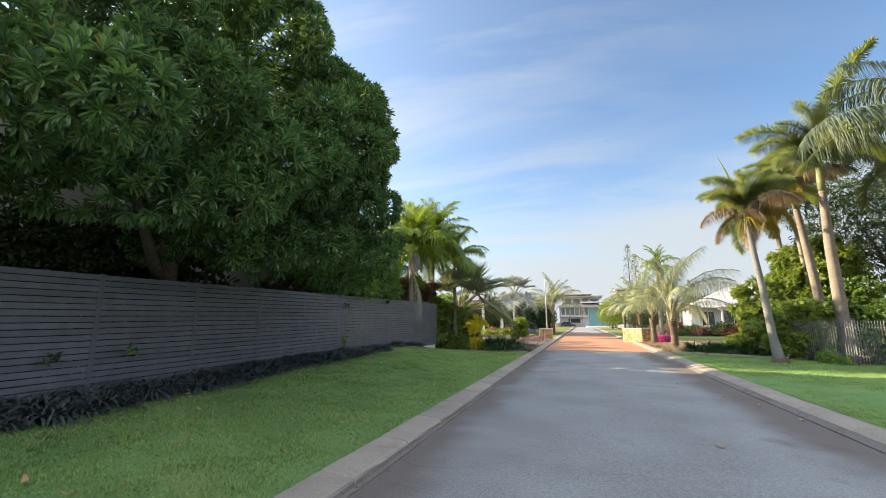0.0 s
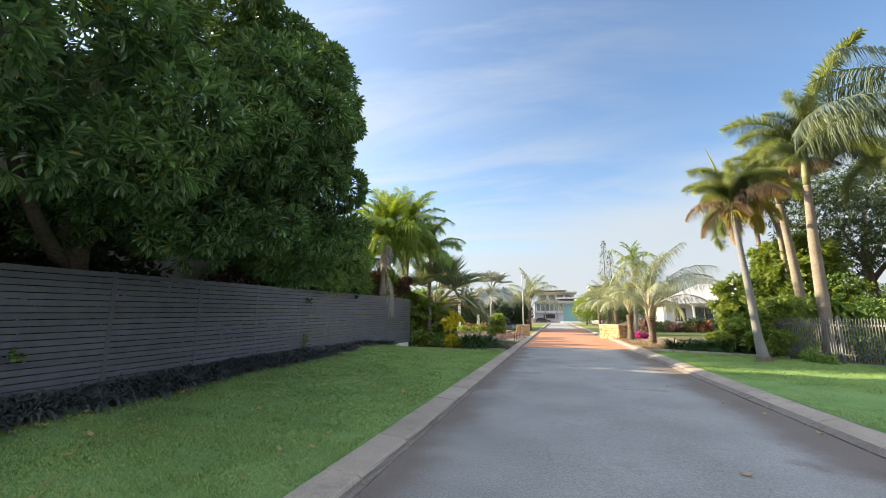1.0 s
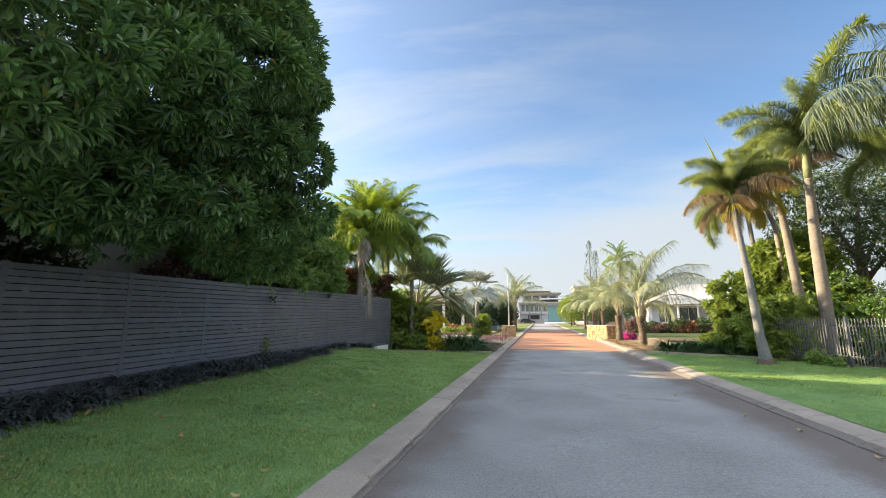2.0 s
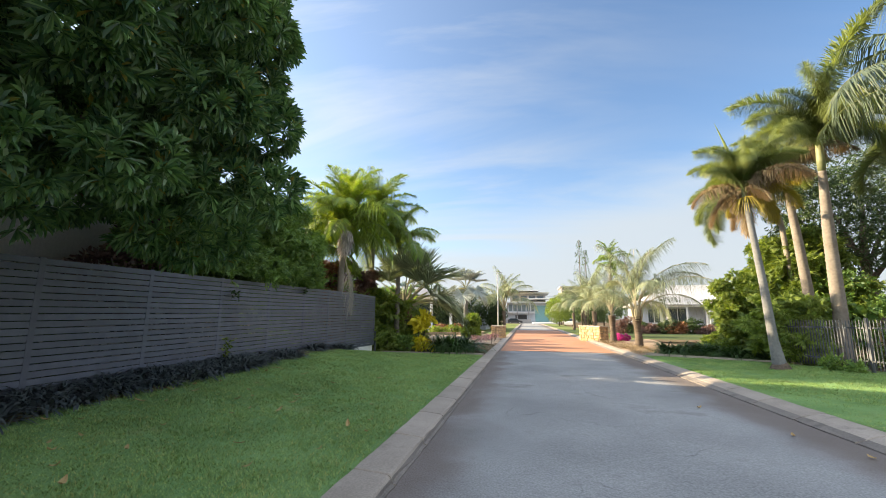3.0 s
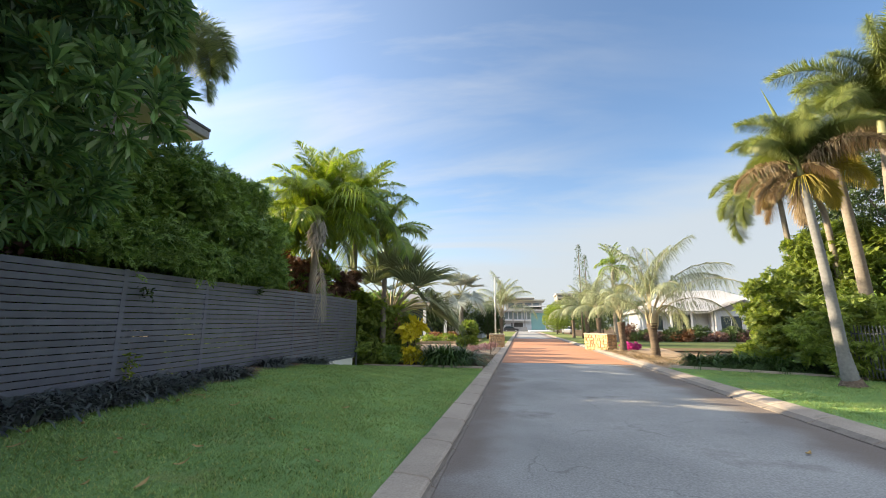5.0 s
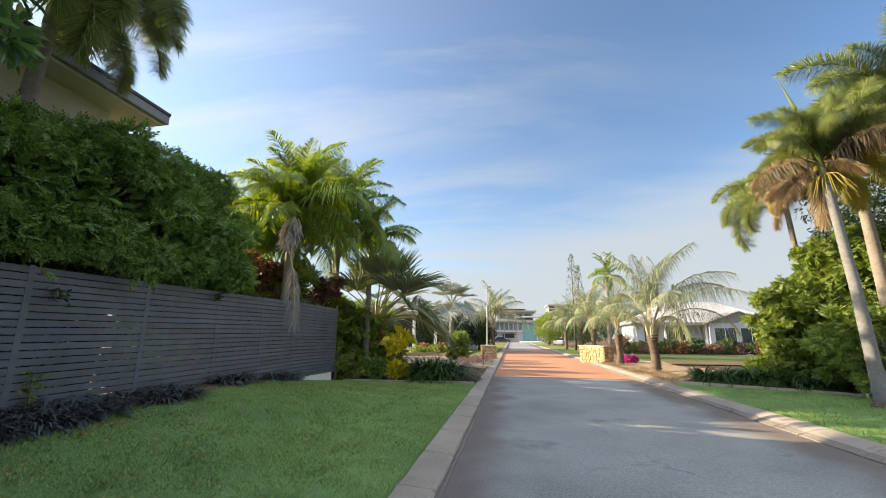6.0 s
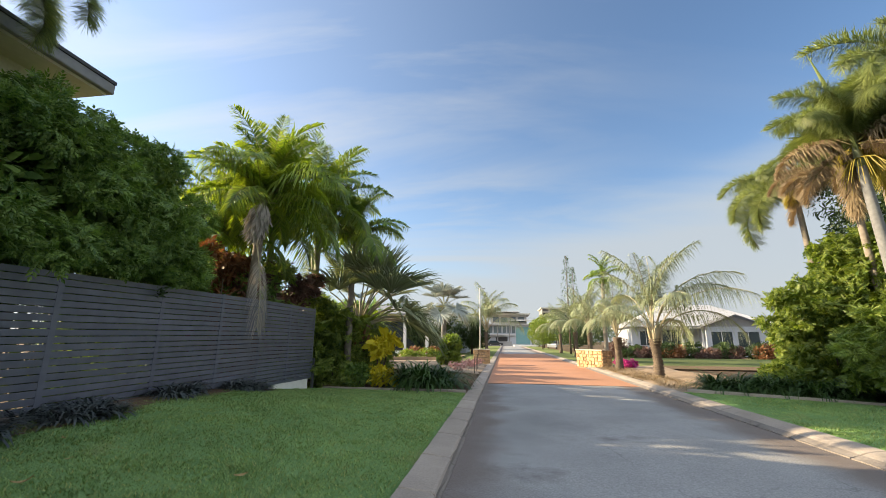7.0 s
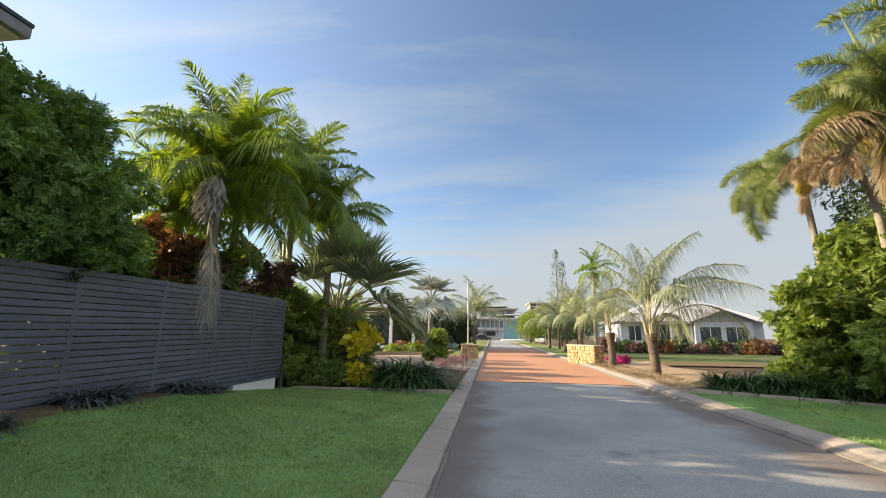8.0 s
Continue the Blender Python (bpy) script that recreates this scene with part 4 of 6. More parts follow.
# the two-storey house behind the slatted fence
h1 = thing("house", "two-storey pale rendered house with dark eaves behind the fence", "house")
part("wall", box(-19.0, -9.0, 0.0, -8.95, 12.3, 5.83), M_RENDERWALL, h1)
part("soffit", box(-19.6, -9.6, 5.83, -8.36, 12.92, 5.88), M_SOFFIT, h1, "cream soffit under the eaves")
part("fascia", box(-19.68, -9.68, 5.881, -8.27, 13.0, 6.07, 0.01), M_FASCIA, h1, "dark gutter and fascia")
part("roof", hip_roof(-19.0, -9.0, -8.95, 12.3, 6.075, 2.5, 0.70, "y", 0.06), M_ROOFDARK, h1)
for y, z, w in ((-1.0, 3.6, 1.8), (3.2, 3.6, 1.6), (8.2, 3.7, 2.2), (4.6, 1.0, 1.8), (9.0, 1.0, 2.0)):
    window(h1, -8.96, y, z, w, 1.3, 90)

# the white single-storey house across the lawn
h2 = thing("house", "white single-storey house with pale metal roof and gable", "house", (19.0, 58.0, 0.0), -4)
holes = [(-4.7, 1.1, -3.4, 2.7), (-2.4, 0.75, -0.4, 2.8)]
part("wall", wall_with_holes(-5.4, 8.8, 0.0, 3.15, holes), M_BLUEWALL, h2)
for a, b, c, d in holes:
    window(h2, (a + c) / 2, 0.02, b, c - a, d - b)
holes = [(0.5, 1.0, 2.5, 2.6), (3.0, 1.0, 5.0, 2.6)]
o = part("gable_wall", wall_with_holes(0.0, 5.6, 0.0, 3.15, holes), M_BLUEWALL, h2)
o.matrix_basis = pose(1.4, -2.2, 0)
# the gable's shade is put into its colour: grey above pale blue walls
o = part("gable", prism([(-0.3, 3.15), (5.9, 3.15), (2.8, 4.25)], 0.18), M_FASCIA, h2, "weatherboard gable in a grey that stands for its shade")
o.matrix_basis = pose(1.4, -2.2, 0)
for a, b, c, d in holes:
    window(h2, 1.4 + (a + c) / 2, -2.18, b, c - a, d - b)
part("side_wall", box(1.4, -2.02, 0, 1.58, 0.0, 3.15), M_BLUEWALL, h2)
part("far_wall", box(8.8, 0.0, 0, 9.0, 9.0, 3.15), M_BLUEWALL, h2)
part("gable_side_wall", box(6.82, -2.02, 0, 7.0, 0.0, 3.15), M_BLUEWALL, h2)
part("back_wall", box(-5.4, 9.0, 0, 9.0, 9.2, 3.15), M_BLUEWALL, h2)
part("end_wall", box(-5.58, 0, 0, -5.4, 9.2, 3.15), M_BLUEWALL, h2)
part("ceiling_slab", box(-5.5, 0.2, 3.0, 8.9, 9.0, 3.1), M_WHITE, h2)
part("roof", hip_roof(-5.4, 0.0, 9.0, 9.2, 3.16, 2.7, 0.75, "x", 0.14), M_ROOFPALE, h2)
bm = bmesh.new()
for s0 in (-1, 1):
    q = [bm.verts.new(v) for v in ((4.2, -2.75, 4.42), (4.2 + s0 * 3.55, -2.75, 3.02), (4.2 + s0 * 3.55, 2.6, 3.02), (4.2, 2.6, 4.42))]
    bm.faces.new(q if s0 > 0 else q[::-1])
r = bmesh.ops.solidify(bm, geom=bm.faces[:], thickness=0.12)
part("gable_roof", bm, M_ROOFPALE, h2, "white-edged gable roof")
for x in (-2.9, -0.8, 1.25):
    part("column", box(x - 0.09, -1.7, 0, x + 0.09, -1.52, 2.95, 0.01), M_WHITE, h2)
part("verandah_beam", box(-3.2, -1.75, 2.95, 1.4, -1.5, 3.15), M_WHITE, h2)
part("verandah_roof", box(-3.4, -2.0, 3.17, 1.4, 0.0, 3.24), M_ROOFPALE, h2)

# the house with white columns behind the fan palm
h3 = thing("house", "pale house with white verandah columns and glass doors", "house", (-12.5, 46.5, 0.0), 0)
part("slab", box(-10, -0.5, 0.0, 4.6, 10, 0.40, 0.02), M_WHITE, h3)
part("wall", box(-10, 2.4, 0.40, 4.3, 10, 3.7), M_RENDERWALL, h3)
part("glass_door", box(-9.5, 2.3, 0.44, 4.0, 2.38, 3.3), M_GLASS, h3)
for x in (-9.6, -5.2, -0.3, 1.95, 4.1):
    part("column", box(x - 0.14, -0.35, 0.40, x + 0.14, -0.07, 3.5, 0.01), M_WHITE, h3)
part("verandah_beam", box(-10, -0.42, 3.5, 4.6, -0.02, 3.8), M_WHITE, h3)
part("roof", hip_roof(-10, -0.3, 4.3, 10, 3.805, 1.2, 0.6, "x", 0.14), M_FASCIA, h3)
part("side_wing", box(4.3, 8.0, 0.0, 7.0, 14, 4.0), M_BLUEWALL, h3)

# the far pale building that closes the road
h4 = thing("apartment_building", "far pale two-storey building with teal glass and flat roofs", "building", (1.2, 138, 0.0))
part("body", box(-7.6, 0.3, 0, 6.0, 14, 6.6), M_BLUEWALL, h4)
part("upper_storey", box(-6.6, 1.5, 6.6, 4.6, 12, 9.4), M_RENDERWALL, h4)
part("roof_slab", box(-8.2, -0.8, 9.4, 5.6, 13, 9.75), M_SOFFIT, h4)
part("canopy", box(-8.0, -1.6, 6.3, 6.4, 0.3, 6.65), M_ROOFPALE, h4)
part("balcony", box(-7.8, -1.0, 3.1, 1.0, 0.3, 3.5), M_ROOFPALE, h4)
part("garage_door", box(-5.0, 0.2, 0.0, -1.4, 0.29, 2.6), M_DARKMETAL, h4)
part("shopfront", box(1.2, 0.2, 0.4, 5.4, 0.29, 5.6), M_TEAL, h4, "tall teal glass front")
for x in (-7.0, -5.6, -4.2, -2.8, -1.4, 0.0):
    part("window", box(x, 0.22, 3.8, x + 1.0, 0.29, 5.9), M_GREYGLASS, h4)
for x in (-5.8, -3.2, -0.6, 2.0):
    part("window", box(x, 1.42, 7.2, x + 1.9, 1.49, 8.8), M_GREYGLASS, h4)
for x in (-7.4, -4.4, -0.8, 6.0):
    part("column", box(x - 0.16, -1.3, 0, x + 0.16, -0.9, 6.3), M_FASCIA, h4)

part("roof_edge", box(-9.4, -2.2, 10.1, 2.4, 9, 10.35), M_WHITE, h4, "thin white upper roof slab")
part("terrace_slab", box(-1.0, -2.4, 7.5, 7.6, 1.4, 7.8), M_WHITE, h4, "white terrace slab")
part("terrace_rail", box(-1.0, -2.35, 8.2, 7.6, -2.28, 8.3), M_FASCIA, h4)
part("side_block", box(6.0, 1.0, 0, 9.5, 12, 7.0), M_RENDERWALL, h4)
part("forecourt", box(0.2, -16, 0.0, 6.4, 0.2, 0.35), M_WHITE, h4, "pale sloping concrete forecourt")
part("garden_wall", box(-8.0, -3.0, 0.0, -0.2, -2.7, 1.3), M_FASCIA, h4)


def parked_car(label, loc, turn, paint):
    """A small hatchback: shaped body, glazed cabin, four wheels with tyres."""
    e = thing("parked_car", label, "car", loc, turn)
    part("body", prism([(-2.1, 0.28), (2.05, 0.28), (2.1, 0.62), (1.95, 0.82), (1.05, 0.95), (-1.95, 0.98), (-2.12, 0.8)], 1.72), paint, e)
    o = part("cabin", prism([(1.05, 0.952), (0.35, 1.46), (-1.5, 1.48), (-1.95, 0.982)], 1.5), M_GLASS, e, "dark car windows")
    o.matrix_basis = pose(0, 0.11, 0)
    o = part("roof", prism([(0.30, 1.462), (0.24, 1.50), (-1.42, 1.52), (-1.48, 1.484)], 1.46), paint, e)
    o.matrix_basis = pose(0, 0.13, 0)
    for wx in (-1.35, 1.3):
        for wy in (-0.02, 1.56):
            V, F = tube([(wx, wy, 0.31), (wx, wy + 0.18, 0.31)], [0.31, 0.31], 14)
            w = put("wheel", mesh_of("wheel", V, F, M_DARKMETAL, smooth=False), e)
            V, F = tube([(wx, wy - 0.012, 0.31), (wx, wy + 0.192, 0.31)], [0.18, 0.18], 10)
            put("rim", mesh_of("rim", V, F, M_LAMP), w)


parked_car("dark hatchback parked before the far building", (-3.6, 126.0, 0.0), 0, M_DARKMETAL)
parked_car("white hatchback parked beside the far lawn", (9.4, 96.0, 0.0), 80, M_WHITE)

h5 = thing("apartment_building", "distant beige block of flats with balconies", "building", (24.0, 190, 0.0))
part("body", box(-9, 0, 0, 9, 14, 15.0), M_FASCIA, h5)
for k in range(5):
    part("balcony", box(-9.2, -1.4, 2.6 + 2.7 * k, 9.2, 0, 3.1 + 2.7 * k), M_SOFFIT, h5)
    for j in range(6):
        part("window", box(-8.4 + 2.9 * j, -0.08, 0.7 + 2.7 * k, -6.6 + 2.9 * j, 0.0, 2.4 + 2.7 * k), M_GLASS, h5)
for j in range(7):
    part("pillar", box(-9.1 + 2.9 * j, -1.3, 0.0, -8.7 + 2.9 * j, -0.1, 15.0), M_SOFFIT, h5)
part("roof_slab", box(-9.6, -1.8, 15.0, 9.6, 14.2, 15.5), M_SOFFIT, h5)


# ---- stone gate piers ----
def stone_pier(name, label, loc, turn, w, d, h, seed):
    e = thing(name, label, "stone pier", loc, turn, "stone piers")
    part("core", box(-w / 2 + 0.03, -d / 2 + 0.03, -0.05, w / 2 - 0.03, d / 2 - 0.03, h - 0.04), M_MORTAR, e)
    r = np.random.default_rng(seed)
    def stone(x0, x1, z0, z1, face):
        bm = bmesh.new()
        g = 0.012
        dep = 0.035 + 0.022 * r.random()
        pts = [(x0 + g, z0 + g), (x1 - g, z0 + g), (x1 - g, z1 - g), (x0 + g, z1 - g)]
        pts = [(x + r.normal(0, 0.012), z + r.normal(0, 0.012)) for x, z in pts]
        lo = [bm.verts.new((x, 0.03, z)) for x, z in pts]
        cx, cz = (x0 + x1) / 2, (z0 + z1) / 2
        hi = [bm.verts.new((cx + (x - cx) * 0.86, -dep + 0.03, cz + (z - cz) * 0.86)) for x, z in pts]
        bm.faces.new(hi)
        for i in range(4):
            bm.faces.new((lo[i], lo[(i + 1) % 4], hi[(i + 1) % 4], hi[i]))
        bmesh.ops.recalc_face_normals(bm, faces=bm.faces[:])
        o = part("stone", bm, M_STONE, e)
        o.matrix_basis = face
    for L, face in ((w, pose(0, -d / 2, 0)), (w, pose(0, d / 2, 0, 0, 0, 180)), (d, pose(-w / 2, 0, 0, 0, 0, -90)), (d, pose(w / 2, 0, 0, 0, 0, 90))):
        z = 0.0
        while z < h - 0.08:
            dz = min(0.13 + 0.09 * r.random(), h - 0.03 - z)
            if h - 0.03 - z - dz < 0.08:
                dz = h - 0.03 - z
            x = -L / 2
            while x < L / 2 - 0.02:
                dx = min(0.16 + 0.20 * r.random(), L / 2 - x)
                if L / 2 - x - dx < 0.10:
                    dx = L / 2 - x
                stone(x, x + dx, z, z + dz, face)
                x += dx
            z += dz
    part("cap", box(-w / 2 - 0.04, -d / 2 - 0.04, h - 0.03, w / 2 + 0.04, d / 2 + 0.04, h + 0.03, 0.012), M_CAP, e)


stone_pier("stone_pier", "honey-coloured rubble stone pier with capping beside the kerb", (-2.58, 33.6, 0.05), 0, 0.95, 0.95, 0.88, 5)
stone_pier("stone_pier", "broad honey-coloured rubble stone pier lit by the sun", (3.78, 32.0, 0.05), -58, 2.0, 0.7, 0.95, 6)

# ---- street lamp ----
lamp = thing("street_lamp", "slender galvanised street lamp with a short arm", "street lamp", (-3.15, 42.0, 0.0))
V, F = tube([(0, 0, 0), (0, 0, 2.9), (0, 0, 5.8)], [0.075, 0.06, 0.045], 10)
put("pole", mesh_of("pole", V, F, M_LAMP, smooth=True), lamp)
part("arm", box(-0.03, -0.03, 5.76, 0.24, 0.03, 5.82, 0.008), M_LAMP, lamp)
part("lamp_head", box(0.16, -0.10, 5.72, 0.46, 0.10, 5.83, 0.03), M_LAMP, lamp)
part("base_plate", box(-0.16, -0.16, 0.0, 0.16, 0.16, 0.1, 0.01), M_LAMP, lamp)


# ---- palisade fence ----
pal = thing("palisade_fence", "galvanised steel palisade fence with pointed pales", "fence", (7.85, 15.26, 0.22), 0)
dirv = Vector((0.43, -1.11, 0)).normalized()
ang = math.degrees(math.atan2(dirv.y, dirv.x))
bm = bmesh.new()
o5 = [(-0.010, 0), (0.010, 0), (0.010, 1.21), (0.0, 1.25), (-0.010, 1.21)]
f = bm.faces.new([bm.verts.new((x, 0, z)) for x, z in o5])
r = bmesh.ops.extrude_face_region(bm, geom=[f])
bmesh.ops.translate(bm, vec=(0, 0.012, 0), verts=[v for v in r["geom"] if isinstance(v, bmesh.types.BMVert)])
bmesh.ops.recalc_face_normals(bm, faces=bm.faces[:])
me = bpy.data.meshes.new("pale"); bm.to_mesh(me); bm.free(); me.materials.append(M_GALV)
for i in range(-32, 70):
    put("pale", me, pal, Matrix.Translation(dirv * (i * 0.078)) @ pose(0, 0, 0.03, 0, 0, ang))
bm = box(-0.035, -0.03, -0.1, 0.035, 0.03, 1.33, 0.006)
me = bpy.data.meshes.new("post"); bm.to_mesh(me); bm.free(); me.materials.append(M_GALV)
for d in (-2.4, 0.0, 2.4, 4.8):
    put("post", me, pal, Matrix.Translation(dirv * (d + 0.05)) @ pose(0, 0, 0, 0, 0, ang) @ pose(0, 0.05, 0))
for z in (0.22, 1.05):
    o = part("rail", box(-2.6, 0.02, z, 5.4, 0.055, z + 0.04), M_GALV, pal)
    o.matrix_basis = pose(0, 0, 0, 0, 0, ang)

# ---- concrete edging behind the opposite lawn ----
edge = thing("concrete_edging", "pale curved concrete garden edging", "edging", (0, 0, 0), 0, "", "structure")
pts = [(3.85, 19.98), (4.4, 19.6), (5.0, 19.2), (5.6, 18.8), (6.3, 18.35), (7.0, 17.8), (7.5, 17.3)]
for (xa, ya), (xb, yb) in zip(pts, pts[1:]):
    L = math.hypot(xb - xa, yb - ya)
    o = part("edging_block", box(0.004, -0.07, 0.0, L - 0.004, 0.07, 0.21, 0.012), M_KERB, edge)
    o.matrix_basis = pose(xa, ya, 0, 0, 0, math.degrees(math.atan2(yb - ya, xb - xa)))
edge2 = thing("lawn_edging", "thin concrete strip closing the lawn verge", "edging", (0, 0, 0), 0, "", "structure")
for i in range(4):
    o = part("edging_block", box(0.004, -0.06, 0.0, 1.0, 0.06, 0.17, 0.01), M_KERB, edge2)
    o.matrix_basis = pose(-6.25 + 1.01 * i, 18.62 + 0.02 * i, 0.0)


# ---- broad-leaved trees ----
def limb(a, b, r0, r1, sag=0.15, n=6, seed=1):
    r = np.random.default_rng(seed)
    a, b = np.array(a, float), np.array(b, float)
    s = np.linspace(0, 1, n)[:, None]
    P = a + (b - a) * s + np.sin(s * np.pi) * np.array([r.normal(0, sag), r.normal(0, sag), sag])
    return tube(P, r0 + (r1 - r0) * s[:, 0], 8)


def tree(name, label, base, trunk_path, trunk_r, limbs, crown_sets, leaf_mat, category="tree", group="", bark=M_BARK):
    e = thing(name, label, category, base, 0, group)
    V, F = tube(trunk_path, trunk_r, 10)
    put("trunk", mesh_of("trunk", V, F, bark, smooth=True), e)
    for i, (a, b, r0, r1) in enumerate(limbs):
        V, F = limb(a, b, r0, r1, seed=i + 3)
        put("limb", mesh_of("limb", V, F, bark, smooth=True), e)
    V, F = crown_sets
    put("crown", mesh_of("crown", V, F, leaf_mat), e)
    return e


# the great glossy tree that leans over the slatted fence
BX, BY = -6.9, 4.6
lumps = [(-6.4, 4.5, 5.6, 2.0, 2.7, 3.1), (-5.0, 2.5, 3.6, 1.1, 1.3, 0.9), (-4.8, 4.2, 3.4, 1.1, 1.3, 1.0), (-4.8, 5.9, 3.2, 1.1, 1.3, 1.05), (-5.5, 7.0, 3.2, 1.0, 0.9, 1.1),
         (-4.7, 3.4, 4.8, 1.1, 1.4, 1.1), (-4.6, 5.5, 4.7, 1.1, 1.5, 1.2), (-4.95, 6.6, 4.5, 0.95, 0.9, 1.2), (-5.3, 6.4, 6.0, 0.95, 1.0, 1.1), (-5.2, 5.4, 5.9, 1.0, 1.2, 1.0),
         (-5.6, 4.4, 6.6, 1.2, 1.5, 1.2), (-5.5, 2.8, 6.6, 1.3, 1.4, 1.3), (-6.6, 5.6, 7.4, 1.1, 1.2, 1.1), (-6.0, 4.4, 9.0, 1.5, 1.7, 1.3), (-6.0, 2.4, 8.4, 1.4, 1.5, 1.3), (-6.0, 1.0, 3.7, 1.1, 1.1, 0.9),
         (-6.9, 6.9, 6.0, 1.2, 1.0, 1.9), (-6.6, 5.4, 3.5, 0.9, 1.8, 0.7), (-6.2, 7.25, 5.4, 1.0, 0.95, 1.9), (-6.9, 6.8, 7.0, 0.85, 0.85, 0.9), (-6.6, 7.5, 4.1, 0.8, 0.7, 0.9),
         (-4.58, 6.65, 3.8, 0.80, 0.65, 0.95), (-4.86, 7.0, 5.6, 0.82, 0.72, 0.95), (-4.70, 6.85, 4.7, 0.80, 0.65, 0.8), (-4.50, 6.95, 2.95, 0.78, 0.72, 0.76), (-5.2, 6.4, 6.1, 0.75, 0.7, 0.75), (-5.3, 6.8, 4.3, 1.0, 0.7, 1.1), (-5.6, 6.6, 5.3, 0.9, 0.7, 0.9)]
lumps = [(a - BX, b - BY, c, d, e, f) for a, b, c, d, e, f in lumps]
P, N = clumped(lumps, 290, 0.50, 14500, 0.86, 0.10, r=np.random.default_rng(21), rag=0.08)
P, N = P[N[:, 0] > -0.35], N[N[:, 0] > -0.35]
P, N = clear_of_fence(P, N, BX, BY, 0.2)
c1 = rosettes(P, N, 17, 0.155, 0.036, up=0.40, spread=(10, 96))
P, N = on_lumps(shrunk(lumps, 0.66), 16000, 0.5, 0.2)
P, N = clear_of_fence(P, N, BX, BY, 0.2)
c2 = loose_leaves(P, N, 0.15, 0.034, template=(SLIM_V, SLIM_F))
crown = join(c1, c2)
tree("broadleaf_tree", "large dark glossy-leaved tree leaning over the slatted fence", (BX, BY, 0.2), [(0, 0, 0), (0.05, 0.1, 1.6), (0.1, 0.05, 3.2), (0.2, 0.1, 6.5)], [0.26, 0.21, 0.18, 0.08],
     [((0.05, 0.05, 1.9), (1.7, -1.7, 3.2), 0.10, 0.03), ((0.05, 0.1, 2.2), (1.9, 0.4, 3.2), 0.11, 0.03), ((0.08, 0.1, 2.6), (1.7, 2.0, 3.6), 0.11, 0.03),
      ((0.1, 0, 3.4), (1.6, -0.8, 5.0), 0.09, 0.03), ((0.1, 0, 3.8), (1.6, 1.4, 5.2), 0.09, 0.03), ((0.1, 0.1, 4.2), (0.4, -3.0, 6.0), 0.09, 0.03), ((0.1, 0.1, 4.6), (0.6, 1.0, 8.2), 0.09, 0.03)],
     crown, L_BIG)

# the finer-leaved trees between house and fence
BX, BY = -7.6, 11.4
lumps = [(-7.2, 9.6, 2.75, 0.8, 1.0, 1.15), (-7.15, 10.7, 2.95, 0.8, 0.95, 1.25), (-7.05, 11.4, 3.4, 0.75, 0.75, 1.0), (-7.0, 12.4, 3.1, 0.75, 0.75, 1.15), (-7.1, 13.0, 3.05, 0.6, 0.6, 1.1), (-7.15, 13.5, 2.5, 0.5, 0.45, 0.8), (-7.8, 11.2, 3.3, 0.8, 1.3, 0.8), (-7.2, 10.2, 2.4, 0.7, 1.4, 0.8), (-7.1, 12.4, 2.3, 0.7, 1.2, 0.8)]
lumps = [(a - BX, b - BY, c, d, e, f) for a, b, c, d, e, f in lumps]
P, N = clumped(shrunk(lumps, 0.94), 240, 0.32, 22000, 0.8, 0.16, 0.8, r=np.random.default_rng(22), rag=0.11)
P2, N2 = on_lumps(shrunk(lumps, 0.8), 5000, 0.5, 0.2)
P, N = clear_of_fence(P, N, BX, BY, 0.2)
P2, N2 = clear_of_fence(P2 + np.array([0.15, 0, 0]), N2, BX, BY, 0.1)
P2 = P2 - np.array([0.15, 0, 0])
tree("leafy_tree", "dense dark-green small-leaved tree behind the slatted fence", (BX, BY, 0.2), [(0, 0, 0), (0.1, 0.1, 1.5), (0.1, -0.1, 3.0), (0.2, 0, 4.2)], [0.16, 0.13, 0.09, 0.04],
     [((0.1, 0, 1.4), (0.4, -1.6, 2.8), 0.07, 0.02), ((0.1, 0, 1.8), (0.4, 1.0, 3.2), 0.07, 0.02), ((0.1, 0, 2.4), (0.2, -0.6, 4.4), 0.06, 0.02)],
     join(sprays(P, N, 0.175, template=FINE), loose_leaves(P2, N2, 0.20, 0.11)), L_FIG)
BX, BY = -7.4, 8.9
lumps = [(-7.5, 9.2, 2.4, 0.7, 0.8, 0.8), (-7.5, 8.4, 1.8, 0.6, 0.8, 0.6)]
lumps = [(a - BX, b - BY, c, d, e, f) for a, b, c, d, e, f in lumps]
P, N = on_lumps(lumps, 3500, 0.7, 0.25)
tree("shrub", "dusky purple-leaved shrub behind the slatted fence", (BX, BY, 0.2), [(0, 0, 0), (0.1, 0.1, 1.0), (0.1, -0.1, 2.2)], [0.05, 0.04, 0.02],
     [((0.1, 0, 0.8), (0.3, -0.9, 2.2), 0.03, 0.01)], loose_leaves(P, N, 0.12, 0.05), L_PURPLE, "shrub")


